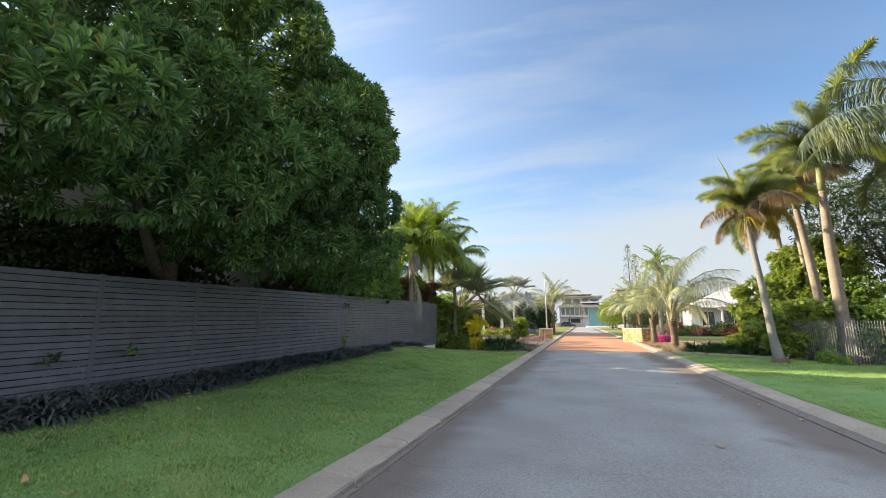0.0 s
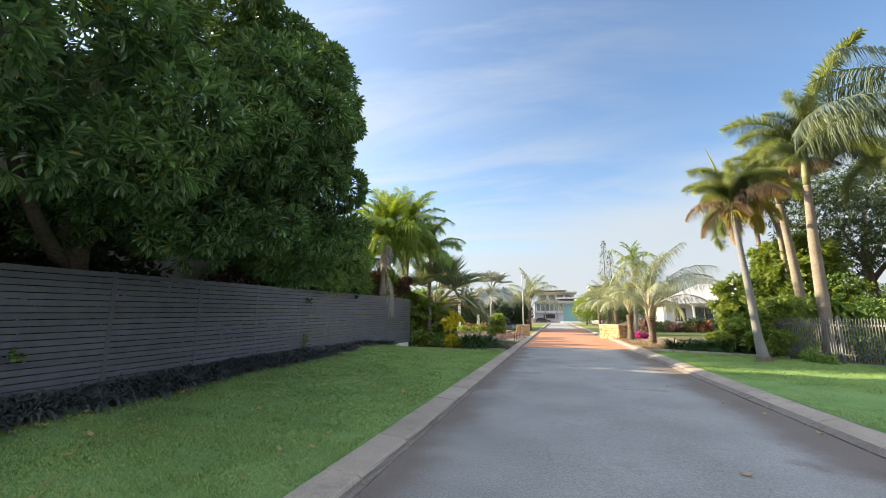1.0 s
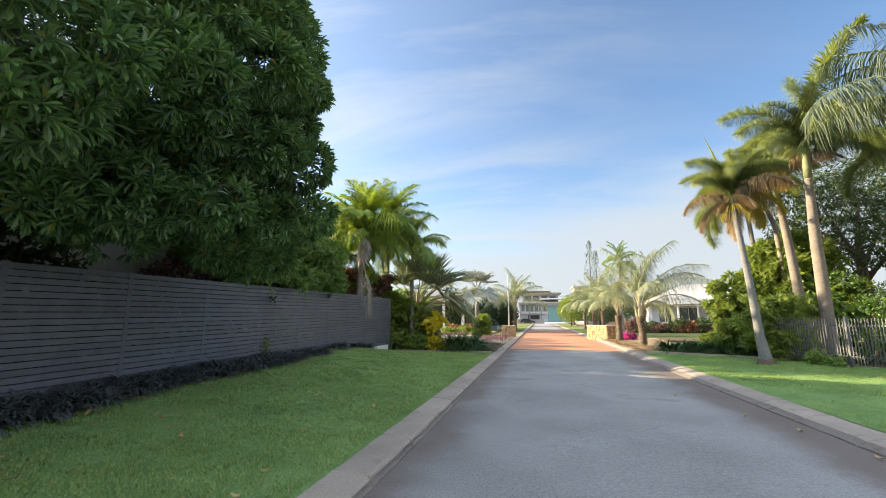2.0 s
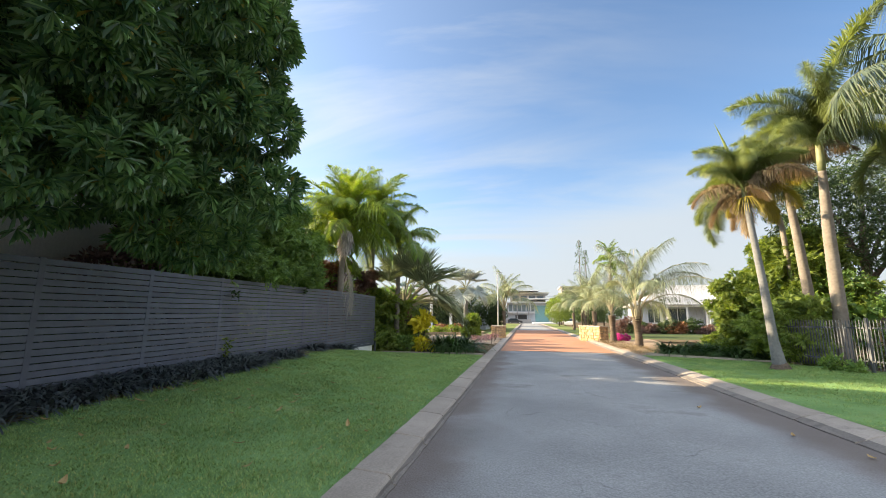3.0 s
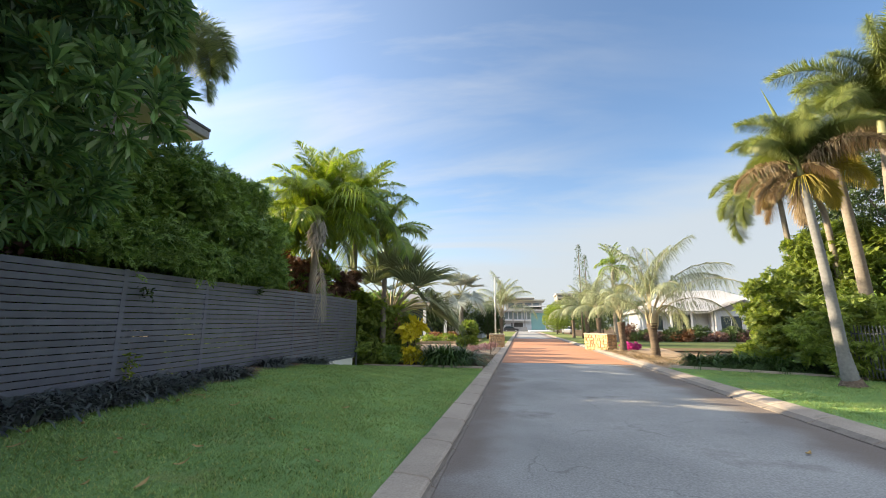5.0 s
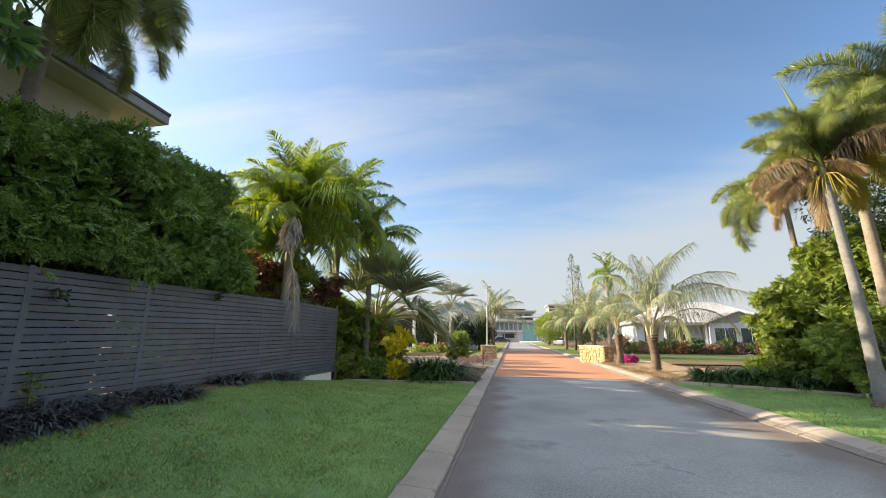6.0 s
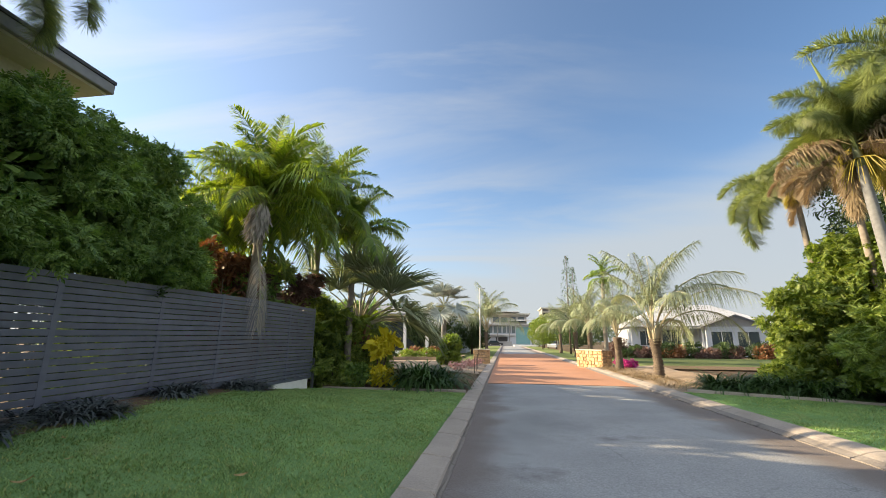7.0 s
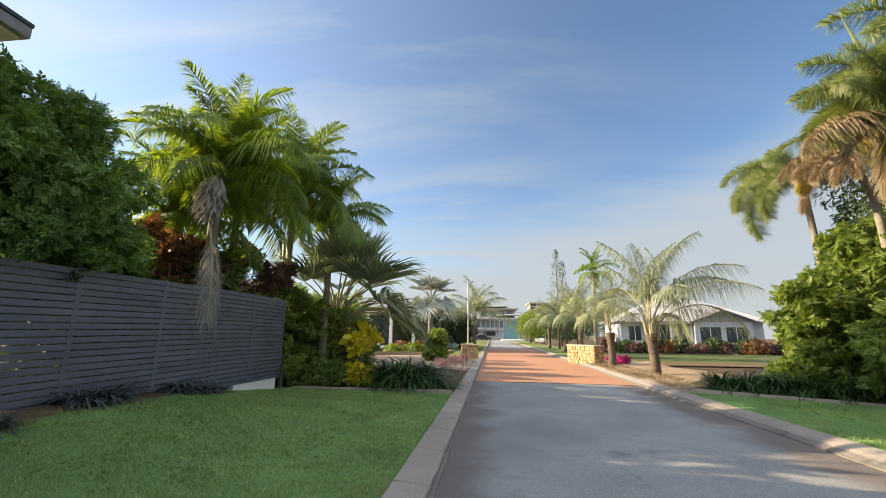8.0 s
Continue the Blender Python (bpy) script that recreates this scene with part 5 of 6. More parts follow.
def shrub(label, base, lumps, n, leaf, width, material, category="shrub", group="", stems=4, name="shrub", wild=0.7, keep=0.7, rag=0.07, flat=0.6, twig=0.0):
    e = thing(name, label, category, base, 0, group)
    size = 0.36 * np.mean([l[3] for l in lumps])
    P, N = clumped(lumps, int((34 if rag < 0.1 else 20) * len(lumps)), size * (0.8 if rag < 0.1 else 1.05), n, 0.7, 0.28, flat, rag=rag)
    P2, N2 = on_lumps(shrunk(lumps, 0.75), n // (2 if twig else 9), 0.4, 0.25)
    if base[0] < -7.0 and base[1] < 18.5:
        P, N = clear_of_fence(P[P[:, 0] + base[0] < -6.72], N[P[:, 0] + base[0] < -6.72], *base)
        P2, N2 = P2[P2[:, 0] + base[0] < -6.95], N2[P2[:, 0] + base[0] < -6.95]
    V, F = join(sprays(P, N, twig) if twig else loose_leaves(P, N, leaf, width, wild=wild), loose_leaves(P2, N2, leaf * (1.3 if twig else 2.4), width * (1.4 if twig else 3.0)))
    put("foliage", mesh_of("foliage", V, F, material), e)
    for i in range(stems):
        c = lumps[i % len(lumps)]
        V, F = limb((0.05 * math.cos(i * 2.1), 0.05 * math.sin(i * 2.1), -0.05), (c[0], c[1], c[2] + 0.2 * c[5]), 0.03, 0.008, 0.06, 5, i)
        put("stem", mesh_of("stem", V, F, M_BARK, smooth=True), e)
    return e


# big yellow-green bush below the tall palms
def heaps(lumps, each, seed, part_of=0.52, reach=0.62):
    """Break each ellipsoid into several smaller ones that stick out unevenly."""
    q = np.random.default_rng(seed)
    out = []
    for a, b, c, d, e, f in lumps:
        for _ in range(each):
            v = q.normal(size=3); v /= np.linalg.norm(v)
            k = part_of * (0.7 + 0.6 * q.random())
            out.append((a + v[0] * d * reach, b + v[1] * e * reach, max(c + v[2] * f * reach, 0.35), d * k, e * k, f * k * 0.85))
    return out


shrub("large yellow-green leafy bush below the tall palms", (8.05, 20.5, 0.05),
      heaps([(0.3, 0, 1.7, 1.5, 1.3, 1.6), (-1.0, -0.5, 0.8, 0.9, 0.8, 0.75), (0.9, -0.7, 1.3, 1.2, 1.0, 1.2), (0.3, 0.1, 3.1, 1.0, 1.0, 1.1), (1.3, 0.2, 3.3, 1.2, 1.1, 1.2), (2.1, -0.2, 1.8, 1.2, 1.1, 1.5), (-0.5, -0.2, 2.2, 0.8, 0.9, 0.9), (2.1, 0.2, 3.7, 1.0, 1.0, 1.0), (1.5, 0.3, 4.2, 0.8, 0.8, 0.7)], 6, 8),
      21000, 0.10, 0.05, L_BUSH, rag=0.14, flat=0.8, twig=0.23)
shrub("dense green bush behind the palisade fence", (10.4, 18.6, 0.05),
      [(0, 0, 1.0, 1.5, 1.2, 1.2), (1.6, -1.0, 1.1, 1.3, 1.2, 1.3), (-0.6, 0.8, 1.6, 1.3, 1.2, 1.4)], 6500, 0.12, 0.05, L_FIG)
shrub("low bright shrub behind the palisade fence", (13.2, 19.5, 0.05), [(0, 0, 0.9, 1.4, 1.0, 1.0), (1.8, 0.3, 1.0, 1.3, 1.0, 1.1)], 4000, 0.14, 0.06, L_BUSH)

# dark canopy tree behind the tall palms
BX, BY = 13.2, 22.5
lumps = [(12.0, 21.5, 5.2, 2.0, 1.8, 1.6), (13.6, 22.3, 6.4, 2.2, 2.0, 1.8), (11.4, 22.5, 6.6, 1.6, 1.5, 1.4), (14.8, 21.6, 4.9, 1.8, 1.6, 1.4), (10.8, 21.8, 4.2, 1.2, 1.2, 1.0), (15.5, 22.5, 7.2, 2.2, 2.0, 1.8)]
lumps = [(a - BX, b - BY, c, d, e, f) for a, b, c, d, e, f in lumps]
P, N = clumped(lumps, 260, 0.6, 30000, 0.7, 0.25)
tree("canopy_tree", "dark spreading canopy tree behind the tall palms", (BX, BY, 0.0), [(0, 0, 0), (0.1, 0, 2.0), (0, 0.1, 4.0), (0.2, 0, 6.4)], [0.28, 0.22, 0.17, 0.06],
     [((0, 0, 2.6), (-1.8, -0.8, 5.0), 0.12, 0.03), ((0, 0, 3.0), (1.8, -0.6, 5.0), 0.12, 0.03), ((0, 0, 3.4), (-1.0, 0.2, 6.4), 0.10, 0.03), ((0, 0, 3.6), (2.0, 0.2, 7.0), 0.1, 0.03)],
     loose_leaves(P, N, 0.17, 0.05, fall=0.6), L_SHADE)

# ---- palms: shared fronds ----
FOX = [frond_mesh("foxtail_frond", 2.6, 80, -15, 84, 0.50, 0.0145, L_FOXTAIL, "plume", 0.18, 13, taper=0.4), frond_mesh("foxtail_frond", 2.6, 58, -50, 84, 0.52, 0.0145, L_FOXTAIL, "plume", 0.24, 11, taper=0.4),
       frond_mesh("foxtail_frond", 2.5, 34, -85, 84, 0.50, 0.0145, L_FOXTAIL, "plume", 0.30, 12, taper=0.4)]
FOXDEAD = [frond_mesh("dead_frond", 1.7, -35, -88, 34, 0.34, 0.024, L_DEAD, "plume", 0.8, 14), frond_mesh("yellowing_frond", 1.9, 5, -80, 44, 0.42, 0.026, L_YELLOWPALM, "plume", 0.5, 15), frond_mesh("dry_frond", 2.0, 35, -60, 46, 0.40, 0.022, L_DEAD, "plume", 0.7, 16)]
GREEN = [frond_mesh("feather_frond", 2.9, 88, 14, 96, 0.70, 0.036, L_PALM, "flat", 0.45, 21, lift=0.35), frond_mesh("feather_frond", 2.7, 66, -25, 100, 0.74, 0.040, L_PALM, "flat", 0.58, 22),
         frond_mesh("feather_frond", 2.6, 40, -55, 100, 0.74, 0.040, L_PALM, "flat", 0.80, 23)]
GOLD = [frond_mesh("triangle_frond", 3.9, 84, 15, 110, 0.85, 0.022, L_TRIANGLE, "flat", 0.75, 31, first=0.34, lift=0.30, rib=0.030, rib_mat=M_PETIOLE), frond_mesh("triangle_frond", 3.9, 70, -30, 110, 0.85, 0.022, L_TRIANGLE, "flat", 0.95, 32, first=0.34, lift=0.25, rib=0.030, rib_mat=M_PETIOLE),
        frond_mesh("triangle_frond", 3.6, 54, -75, 110, 0.8, 0.022, L_TRIANGLE, "flat", 1.1, 33, first=0.34, lift=0.2, rib=0.030, rib_mat=M_PETIOLE)]
DROOP = [frond_mesh("drooping_frond", 3.3, 74, -10, 120, 0.70, 0.030, L_DROOP, "flat", 1.1, 51, lift=0.1, taper=0.5), frond_mesh("drooping_frond", 3.3, 52, -40, 120, 0.74, 0.030, L_DROOP, "flat", 1.2, 52, lift=0.05, taper=0.5)]
SPEAR, SF = tube([(0, 0, 0), (0.02, 0, 0.8), (0.0, 0, 1.7), (-0.05, 0, 2.4)], [0.035, 0.055, 0.035, 0.003], 7)
SPEAR = mesh_of("spear_leaf", SPEAR, SF, L_FOXTAIL)
YOUNG = frond_mesh("young_frond", 2.6, 84, 40, 60, 0.34, 0.024, L_FOXTAIL, "plume", 0.1, 41)

# leaning pale palm on the opposite lawn
e = palm("foxtail_palm", "slender leaning palm with pale grey trunk on the lawn", (6.16, 15.8, 0.12), [(0, 0, 0), (-0.12, -0.05, 0.8), (-0.28, -0.2, 2.4), (-0.52, -0.32, 4.65)], [0.18, 0.12, 0.10, 0.075], M_PALETRUNK,
         [(FOX[0], 20, 0, 0.62), (FOX[0], 110, -6, 0.66), (FOX[0], 200, 4, 0.62), (FOX[0], 290, 0, 0.66), (FOX[0], 335, -12, 0.7), (FOX[1], 60, 8, 0.66), (FOX[1], 160, 12, 0.62), (FOX[1], 320, 8, 0.68), (FOX[1], 10, 0, 0.7), (FOX[1], 255, 10, 0.6), (FOX[0], 65, 6, 0.72), (FOX[0], 155, 8, 0.7), (FOX[0], 245, -4, 0.68), (FOX[1], 100, 0, 0.7), (FOX[1], 205, 0, 0.6), (FOX[2], 40, 0, 0.62),
          (FOXDEAD[2], 312, 0, 0.9), (FOXDEAD[2], 338, 8, 0.85), (FOXDEAD[1], 350, 0, 0.8), (FOXDEAD[0], 290, 20, 0.55), (FOXDEAD[2], 165, -16, 0.75), (FOXDEAD[0], 150, 6, 0.8), (FOXDEAD[0], 60, 0, 0.9), (FOXDEAD[1], 35, -8, 0.85)], "tall palms", (0.5, 0.072, 0.03))
put("spear_leaf", SPEAR, e, Matrix.Translation((-0.55, -0.36, 4.95)) @ pose(0, 0, 0, 4, -16, 0) @ Matrix.Scale(0.92, 4))
r = np.random.default_rng(44)
V, F = np.zeros((0, 3)), []
for k in range(34):
    az, d = k * 2.4, 0.25 + 0.3 * r.random()
    V, F = join((V, F), tube([(0, 0, 0), (0.5 * d * math.cos(az), 0.5 * d * math.sin(az), -0.10), (d * math.cos(az), d * math.sin(az), -0.35 - 0.3 * r.random())], [0.012, 0.009, 0.004], 4)) if k else tube([(0, 0, 0), (0.1, 0, -0.1), (0.2, 0, -0.4)], [0.014, 0.01, 0.004], 4)
put("flower_stalk", mesh_of("flower_stalk", V, F, L_YELLOWPALM), e, pose(-0.52, -0.34, 4.85), "yellow branching flower stalks")
V, F = tube([(0, 0, -0.05), (0, 0, 0.08), (0, 0, 0.22)], [0.30, 0.24, 0.16], 12)
put("root_boss", mesh_of("root_boss", V, F, M_ROUGHTRUNK, smooth=True), e)
# tall palm behind the palisade fence
e = palm("foxtail_palm", "tall foxtail palm with smooth warm-grey trunk", (8.65, 17.25, 0.1), [(0, 0, 0), (-0.05, -0.1, 2.0), (-0.16, -0.3, 4.0), (-0.22, -0.5, 5.9)], [0.20, 0.18, 0.155, 0.105], M_PALMTRUNK,
         [(FOX[0], 158, -8, 1.1), (FOX[0], 228, 4, 1.0), (FOX[0], 300, -14, 0.95), (FOX[0], 20, -14, 0.95), (FOX[0], 90, -10, 0.95), (FOX[1], 185, 2, 0.9), (FOX[1], 265, -6, 0.9), (FOX[1], 330, 4, 1.0), (FOX[1], 45, 0, 1.0), (FOX[1], 120, 0, 0.95),
          (FOX[2], 5, 4, 0.95), (FOX[2], 310, 0, 0.9), (FOX[2], 205, 6, 0.8), (FOX[0], 250, 6, 0.9), (FOX[0], 190, 8, 0.8)], "tall palms", (1.15, 0.105, 0.085))
put("young_frond", YOUNG, e, Matrix.Translation((-0.24, -0.55, 7.0)) @ pose(0, 0, 0, 0, 0, -15) @ pose(0, 0, 0, 0, 2, 0) @ Matrix.Scale(1.7, 4))
# its neighbours
palm("foxtail_palm", "foxtail palm with dry tan lower fronds", (8.75, 18.6, 0.1), [(0, 0, 0), (-0.1, -0.1, 2.0), (-0.35, -0.35, 4.0), (-0.6, -0.6, 5.6)], [0.18, 0.155, 0.135, 0.10], M_PALMTRUNK,
     [(FOX[0], 170, -6, 0.72), (FOX[0], 250, 0, 0.7), (FOX[0], 330, 0, 0.75), (FOX[0], 60, 0, 0.75), (FOX[1], 190, 4, 0.72), (FOX[1], 280, 0, 0.7), (FOX[1], 20, 0, 0.8), (FOX[1], 110, 0, 0.8), (FOX[2], 215, 10, 0.66),
      (FOXDEAD[2], 185, -6, 0.85), (FOXDEAD[2], 222, -12, 0.8), (FOXDEAD[1], 200, -10, 0.8), (FOXDEAD[0], 200, 10, 0.9), (FOXDEAD[1], 260, -6, 0.8), (FOXDEAD[2], 300, 6, 1.0), (FOXDEAD[2], 330, 10, 1.0)], "tall palms", (0.9, 0.10, 0.075))
palm("foxtail_palm", "slim foxtail palm behind the leafy bush", (9.5, 22.7, 0.1), [(0, 0, 0), (-0.1, -0.05, 2.5), (-0.3, -0.1, 6.2)], [0.13, 0.11, 0.085], M_PALMTRUNK,
     [(FOX[1], 152, -14, 0.95), (FOX[1], 170, -44, 1.0), (FOX[2], 160, -42, 1.15), (FOX[2], 190, -34, 1.0), (FOX[1], 210, -10, 0.8), (FOX[2], 140, -10, 1.0), (FOX[1], 120, 0, 0.85), (FOX[1], 40, 0, 0.9), (FOX[2], 330, 0, 0.9), (FOX[1], 270, 0, 0.8), (FOX[0], 20, -20, 0.8)], "tall palms", (0.7, 0.085, 0.065))
palm("foxtail_palm", "slim palm with brown dead fronds hanging down", (9.1, 19.9, 0.1), [(0, 0, 0), (-0.1, 0, 2.5), (-0.25, -0.05, 5.0), (-0.6, -0.15, 6.0)], [0.11, 0.095, 0.085, 0.075], M_PALMTRUNK,
     [(FOX[1], 150, 0, 0.66), (FOX[1], 60, 0, 0.7), (FOX[2], 300, 0, 0.7), (FOX[0], 220, 0, 0.66), (FOX[1], 10, 0, 0.7), (FOXDEAD[0], 180, 30, 1.0), (FOXDEAD[0], 196, 22, 1.0), (FOXDEAD[0], 165, 14, 0.95), (FOXDEAD[0], 230, 10, 0.8), (FOXDEAD[2], 150, -14, 0.9), (FOXDEAD[1], 172, -10, 0.9), (FOXDEAD[0], 140, 4, 1.1)], "tall palms", (0.4, 0.07, 0.06))
palm("foxtail_palm", "palm with long arching fronds beyond the palisade fence", (9.5, 12.5, 0.1), [(0, 0, 0), (0, 0, 3.0), (-0.1, 0, 4.5), (-0.1, 0, 5.1)], [0.22, 0.2, 0.17, 0.13], M_PALMTRUNK,
     ring_of(DROOP, 13, (-18, 5), 55, (1.0, 1.15), first=185), "tall palms", (1.4, 0.12, 0.09))
palm("foxtail_palm", "foxtail palm standing behind the canopy tree", (11.6, 16.6, 0.1), [(0, 0, 0), (0, 0, 3.0), (0.1, 0, 5.6)], [0.2, 0.17, 0.12], M_PALMTRUNK,
     ring_of(FOX, 13, (-25, 10), 56, (1.0, 1.2), first=60), "tall palms", (1.2, 0.12, 0.09))

# green palms behind the end of the slatted fence
def lush(seed, n, sc, first=0.0):
    return ring_of([GREEN[0], GREEN[0], GREEN[1], GREEN[1], GREEN[2]], n, (-26, 6), seed, (sc * 0.85, sc * 1.05), 12, first)


gp = palm("feather_palm", "lush green feather palm with a withered hanging spathe", (-6.72, 15.5, 0.3), [(0, 0, 0), (0.05, -0.05, 1.6), (0.16, -0.15, 3.55)], [0.13, 0.11, 0.09], M_PALMTRUNK,
          lush(61, 30, 0.75, 30) + [(GREEN[2], 188, -4, 0.8), (GREEN[2], 345, 0, 0.92), (GREEN[2], 262, 4, 0.70), (GREEN[0], 20, 4, 0.88), (GREEN[0], 75, 4, 0.86)], "green palms", (0.7, 0.09, 0.06))
palm("feather_palm", "taller green feather palm beside the fence end", (-7.1, 19.3, 0.3), [(0, 0, 0), (0.05, -0.05, 2.0), (0.12, -0.1, 4.5)], [0.13, 0.11, 0.09], M_PALMTRUNK,
     lush(62, 28, 0.95, 10), "green palms", (0.7, 0.09, 0.06))
palm("feather_palm", "green feather palm behind the fan palm", (-6.0, 19.7, 0.2), [(0, 0, 0), (0.02, -0.05, 2.0), (0.06, -0.1, 3.9)], [0.12, 0.1, 0.08], M_PALMTRUNK,
     lush(63, 24, 0.78, 80), "green palms", (0.5, 0.08, 0.06))
palm("feather_palm", "sunlit feather palm behind the leafy tree", (-8.6, 16.8, 0.3), [(0, 0, 0), (0.05, -0.05, 2.0), (0.12, -0.1, 3.0)], [0.12, 0.1, 0.08], M_PALMTRUNK,
     lush(64, 24, 0.85, 50), "green palms", (0.6, 0.08, 0.06))
palm("feather_palm", "palm with drooping fronds between fence and house", (-7.7, 10.0, 0.3), [(0, 0, 0), (0.0, 0.0, 2.5), (0.15, 0.1, 5.5)], [0.13, 0.11, 0.09], M_PALMTRUNK,
     [(FOX[2], 62, -14, 0.72), (FOX[2], 105, -14, 0.78), (FOX[2], 20, -14, 0.74), (FOX[1], 35, -34, 0.7), (FOX[2], 350, -20, 0.8), (FOX[2], 84, -34, 0.7), (FOX[1], 140, -20, 0.8), (FOX[1], 330, -10, 0.9), (FOX[1], 200, 0, 0.9), (FOX[2], 270, 0, 0.9), (FOX[2], 325, -24, 0.95), (FOX[2], 300, -20, 1.0), (FOX[1], 8, -34, 0.85), (FOX[2], 340, -40, 0.9)], "green palms", (0.8, 0.1, 0.07))
palm("feather_palm", "green feather palm in the middle of the clump", (-7.6, 17.5, 0.3), [(0, 0, 0), (0.05, -0.05, 1.6), (0.1, -0.1, 3.7)], [0.12, 0.1, 0.08], M_PALMTRUNK,
     lush(65, 30, 1.0, 120), "green palms", (0.6, 0.08, 0.06))
# withered spathe and hanging dead frond of the green palm
r = np.random.default_rng(9)
n = 300
th, zz = r.random(n) * 6.28, r.random(n)
P = np.stack([0.15 * np.sin(np.pi * zz ** 0.6) * np.cos(th), 0.15 * np.sin(np.pi * zz ** 0.6) * np.sin(th), -0.62 * zz], 1)
A = np.stack([np.cos(th) * 0.35, np.sin(th) * 0.35, -1 + 0 * th], 1)
V, F = scatter(P, A, r.random(n) * 6.28, 0.24 + 0.2 * r.random(n), 0.018 + 0 * th)
put("spathe", mesh_of("spathe", V, F, L_GREYDEAD), gp, pose(0.63, -0.85, 3.95, 0, 8, 20), "grey withered flower spathe")
HANG = frond_mesh("hanging_dead_frond", 1.85, -62, -96, 50, 0.27, 0.016, L_GREYDEAD, "flat", 2.2, 91, lift=0.0, first=0.25, rib=0.016, rib_mat=M_PETIOLE)
put("hanging_dead_frond", HANG, gp, pose(0.42, -0.62, 3.15, 0, 0, -35), "long grey dead frond hanging over the fence")

# fan palm at the end of the lawn
FANS = [fan_mesh("fan_leaf", 1.75, 1.7, 40, 82, 56, L_FAN, 71, 230, 0.8, split=0.5, sag=0.12, stalk_mat=M_PETIOLE), fan_mesh("fan_leaf", 1.75, 1.7, 40, 62, 22, L_FAN, 72, 230, 0.75, split=0.5, sag=0.3, stalk_mat=M_PETIOLE), fan_mesh("fan_leaf", 1.7, 1.6, 40, 44, -22, L_FAN, 73, 220, 0.7, split=0.5, sag=0.5, stalk_mat=M_PETIOLE)]
fp = palm("fan_palm", "stout fan palm with broad grey-green pleated leaves", (-5.92, 20.3, 0.15), [(0, 0, 0), (0.02, 0, 0.6), (0.05, -0.05, 1.5)], [0.30, 0.26, 0.20], M_ROUGHTRUNK,
          [(FANS[0], 10, 0, 1.0), (FANS[0], 75, 2, 1.05), (FANS[0], 150, 0, 1.0), (FANS[0], 215, 0, 0.95), (FANS[0], 300, 2, 1.0), (FANS[0], 345, -6, 1.0), (FANS[1], 355, 6, 1.05), (FANS[1], 28, 2, 1.1), (FANS[1], 325, 8, 0.95),
           (FANS[1], 60, 0, 1.0), (FANS[1], 110, 0, 1.0), (FANS[1], 180, 6, 1.0), (FANS[1], 235, 12, 0.9), (FANS[2], 8, 2, 1.0), (FANS[2], 42, 0, 1.05), (FANS[2], 345, 12, 0.95), (FANS[2], 90, 0, 1.0), (FANS[2], 165, 0, 0.95), (FANS[2], 12, -4, 1.0), (FANS[1], 342, 0, 1.0), (FANS[0], 330, 4, 1.0)], "", None, 0.05, ripple=0.09)
for k in range(14):
    a = radians(137.5 * k)
    zz = 0.95 + 0.05 * k
    V, F = tube([(0.16 * math.cos(a), 0.16 * math.sin(a), zz), (0.30 * math.cos(a), 0.30 * math.sin(a), zz + 0.22), (0.40 * math.cos(a), 0.40 * math.sin(a), zz + 0.52)], [0.075, 0.06, 0.03], 6)
    put("leaf_base", mesh_of("leaf_base", V, F, M_BOOT, smooth=True), fp, None, "rusty brown old leaf base")
BIS = [fan_mesh("silver_fan_leaf", 1.2, 1.3, 26, 60, 25, L_BISMARCK, 75, 280, 0.3), fan_mesh("silver_fan_leaf", 1.2, 1.3, 26, 30, -10, L_BISMARCK, 76, 280, 0.2)]
palm("silver_fan_palm", "silver-blue fan palm beside the pale house", (-6.0, 40.5, 0.1), [(0, 0, 0), (0, 0, 1.9), (0.05, 0, 4.0)], [0.24, 0.2, 0.18], M_PALETRUNK,
     ring_of(BIS, 17, (-40, 20), 77, (1.0, 1.2)), "", None, 0.0, ripple=0.06)

# olive-gold triangle palms along the kerbs
def triangle(base, h, seed, sc, label, lean=0.0):
    return palm("triangle_palm", label, (*base, 0.1), [(0, 0, 0), (0.03 + lean * 0.2, 0, 0.5), (lean * 0.5, 0, h * 0.6), (lean, 0, h)], [0.22, 0.17, 0.16, 0.22], M_ROUGHTRUNK,
                ring_of([GOLD[0], GOLD[0], GOLD[1], GOLD[1], GOLD[2]], 15, (8, 16), seed, (sc * 0.8, sc * 1.1), 10), "triangle palms", None, 0.0, ripple=0.08)


palm("triangle_palm", "sunlit olive-gold triangle palm with tall wind-blown fronds", (4.95, 25.4, 0.1), [(0, 0, 0), (0.02, 0, 0.5), (-0.02, 0, 1.0), (-0.05, 0, 1.5)], [0.22, 0.18, 0.17, 0.23], M_ROUGHTRUNK,
     [(GOLD[0], 160, 10, 1.15), (GOLD[0], 150, 2, 0.95), (GOLD[0], 75, 14, 1.08), (GOLD[0], -20, 8, 1.18), (GOLD[0], 300, 10, 1.0), (GOLD[0], 40, 8, 1.1), (GOLD[0], 235, 10, 1.0), (GOLD[1], -20, 9, 1.2), (GOLD[1], -32, -5, 1.15), (GOLD[1], 5, 4, 1.15),
      (GOLD[2], -14, 2, 1.1), (GOLD[1], 100, 4, 1.0), (GOLD[1], 150, -6, 0.72), (GOLD[1], 205, -2, 0.75), (GOLD[1], 275, 4, 0.85), (GOLD[2], 40, 0, 0.9)], "triangle palms", None, 0.0, ripple=0.13)
triangle((4.62, 30.0), 1.6, 82, 0.82, "olive-gold triangle palm behind the stone pier")
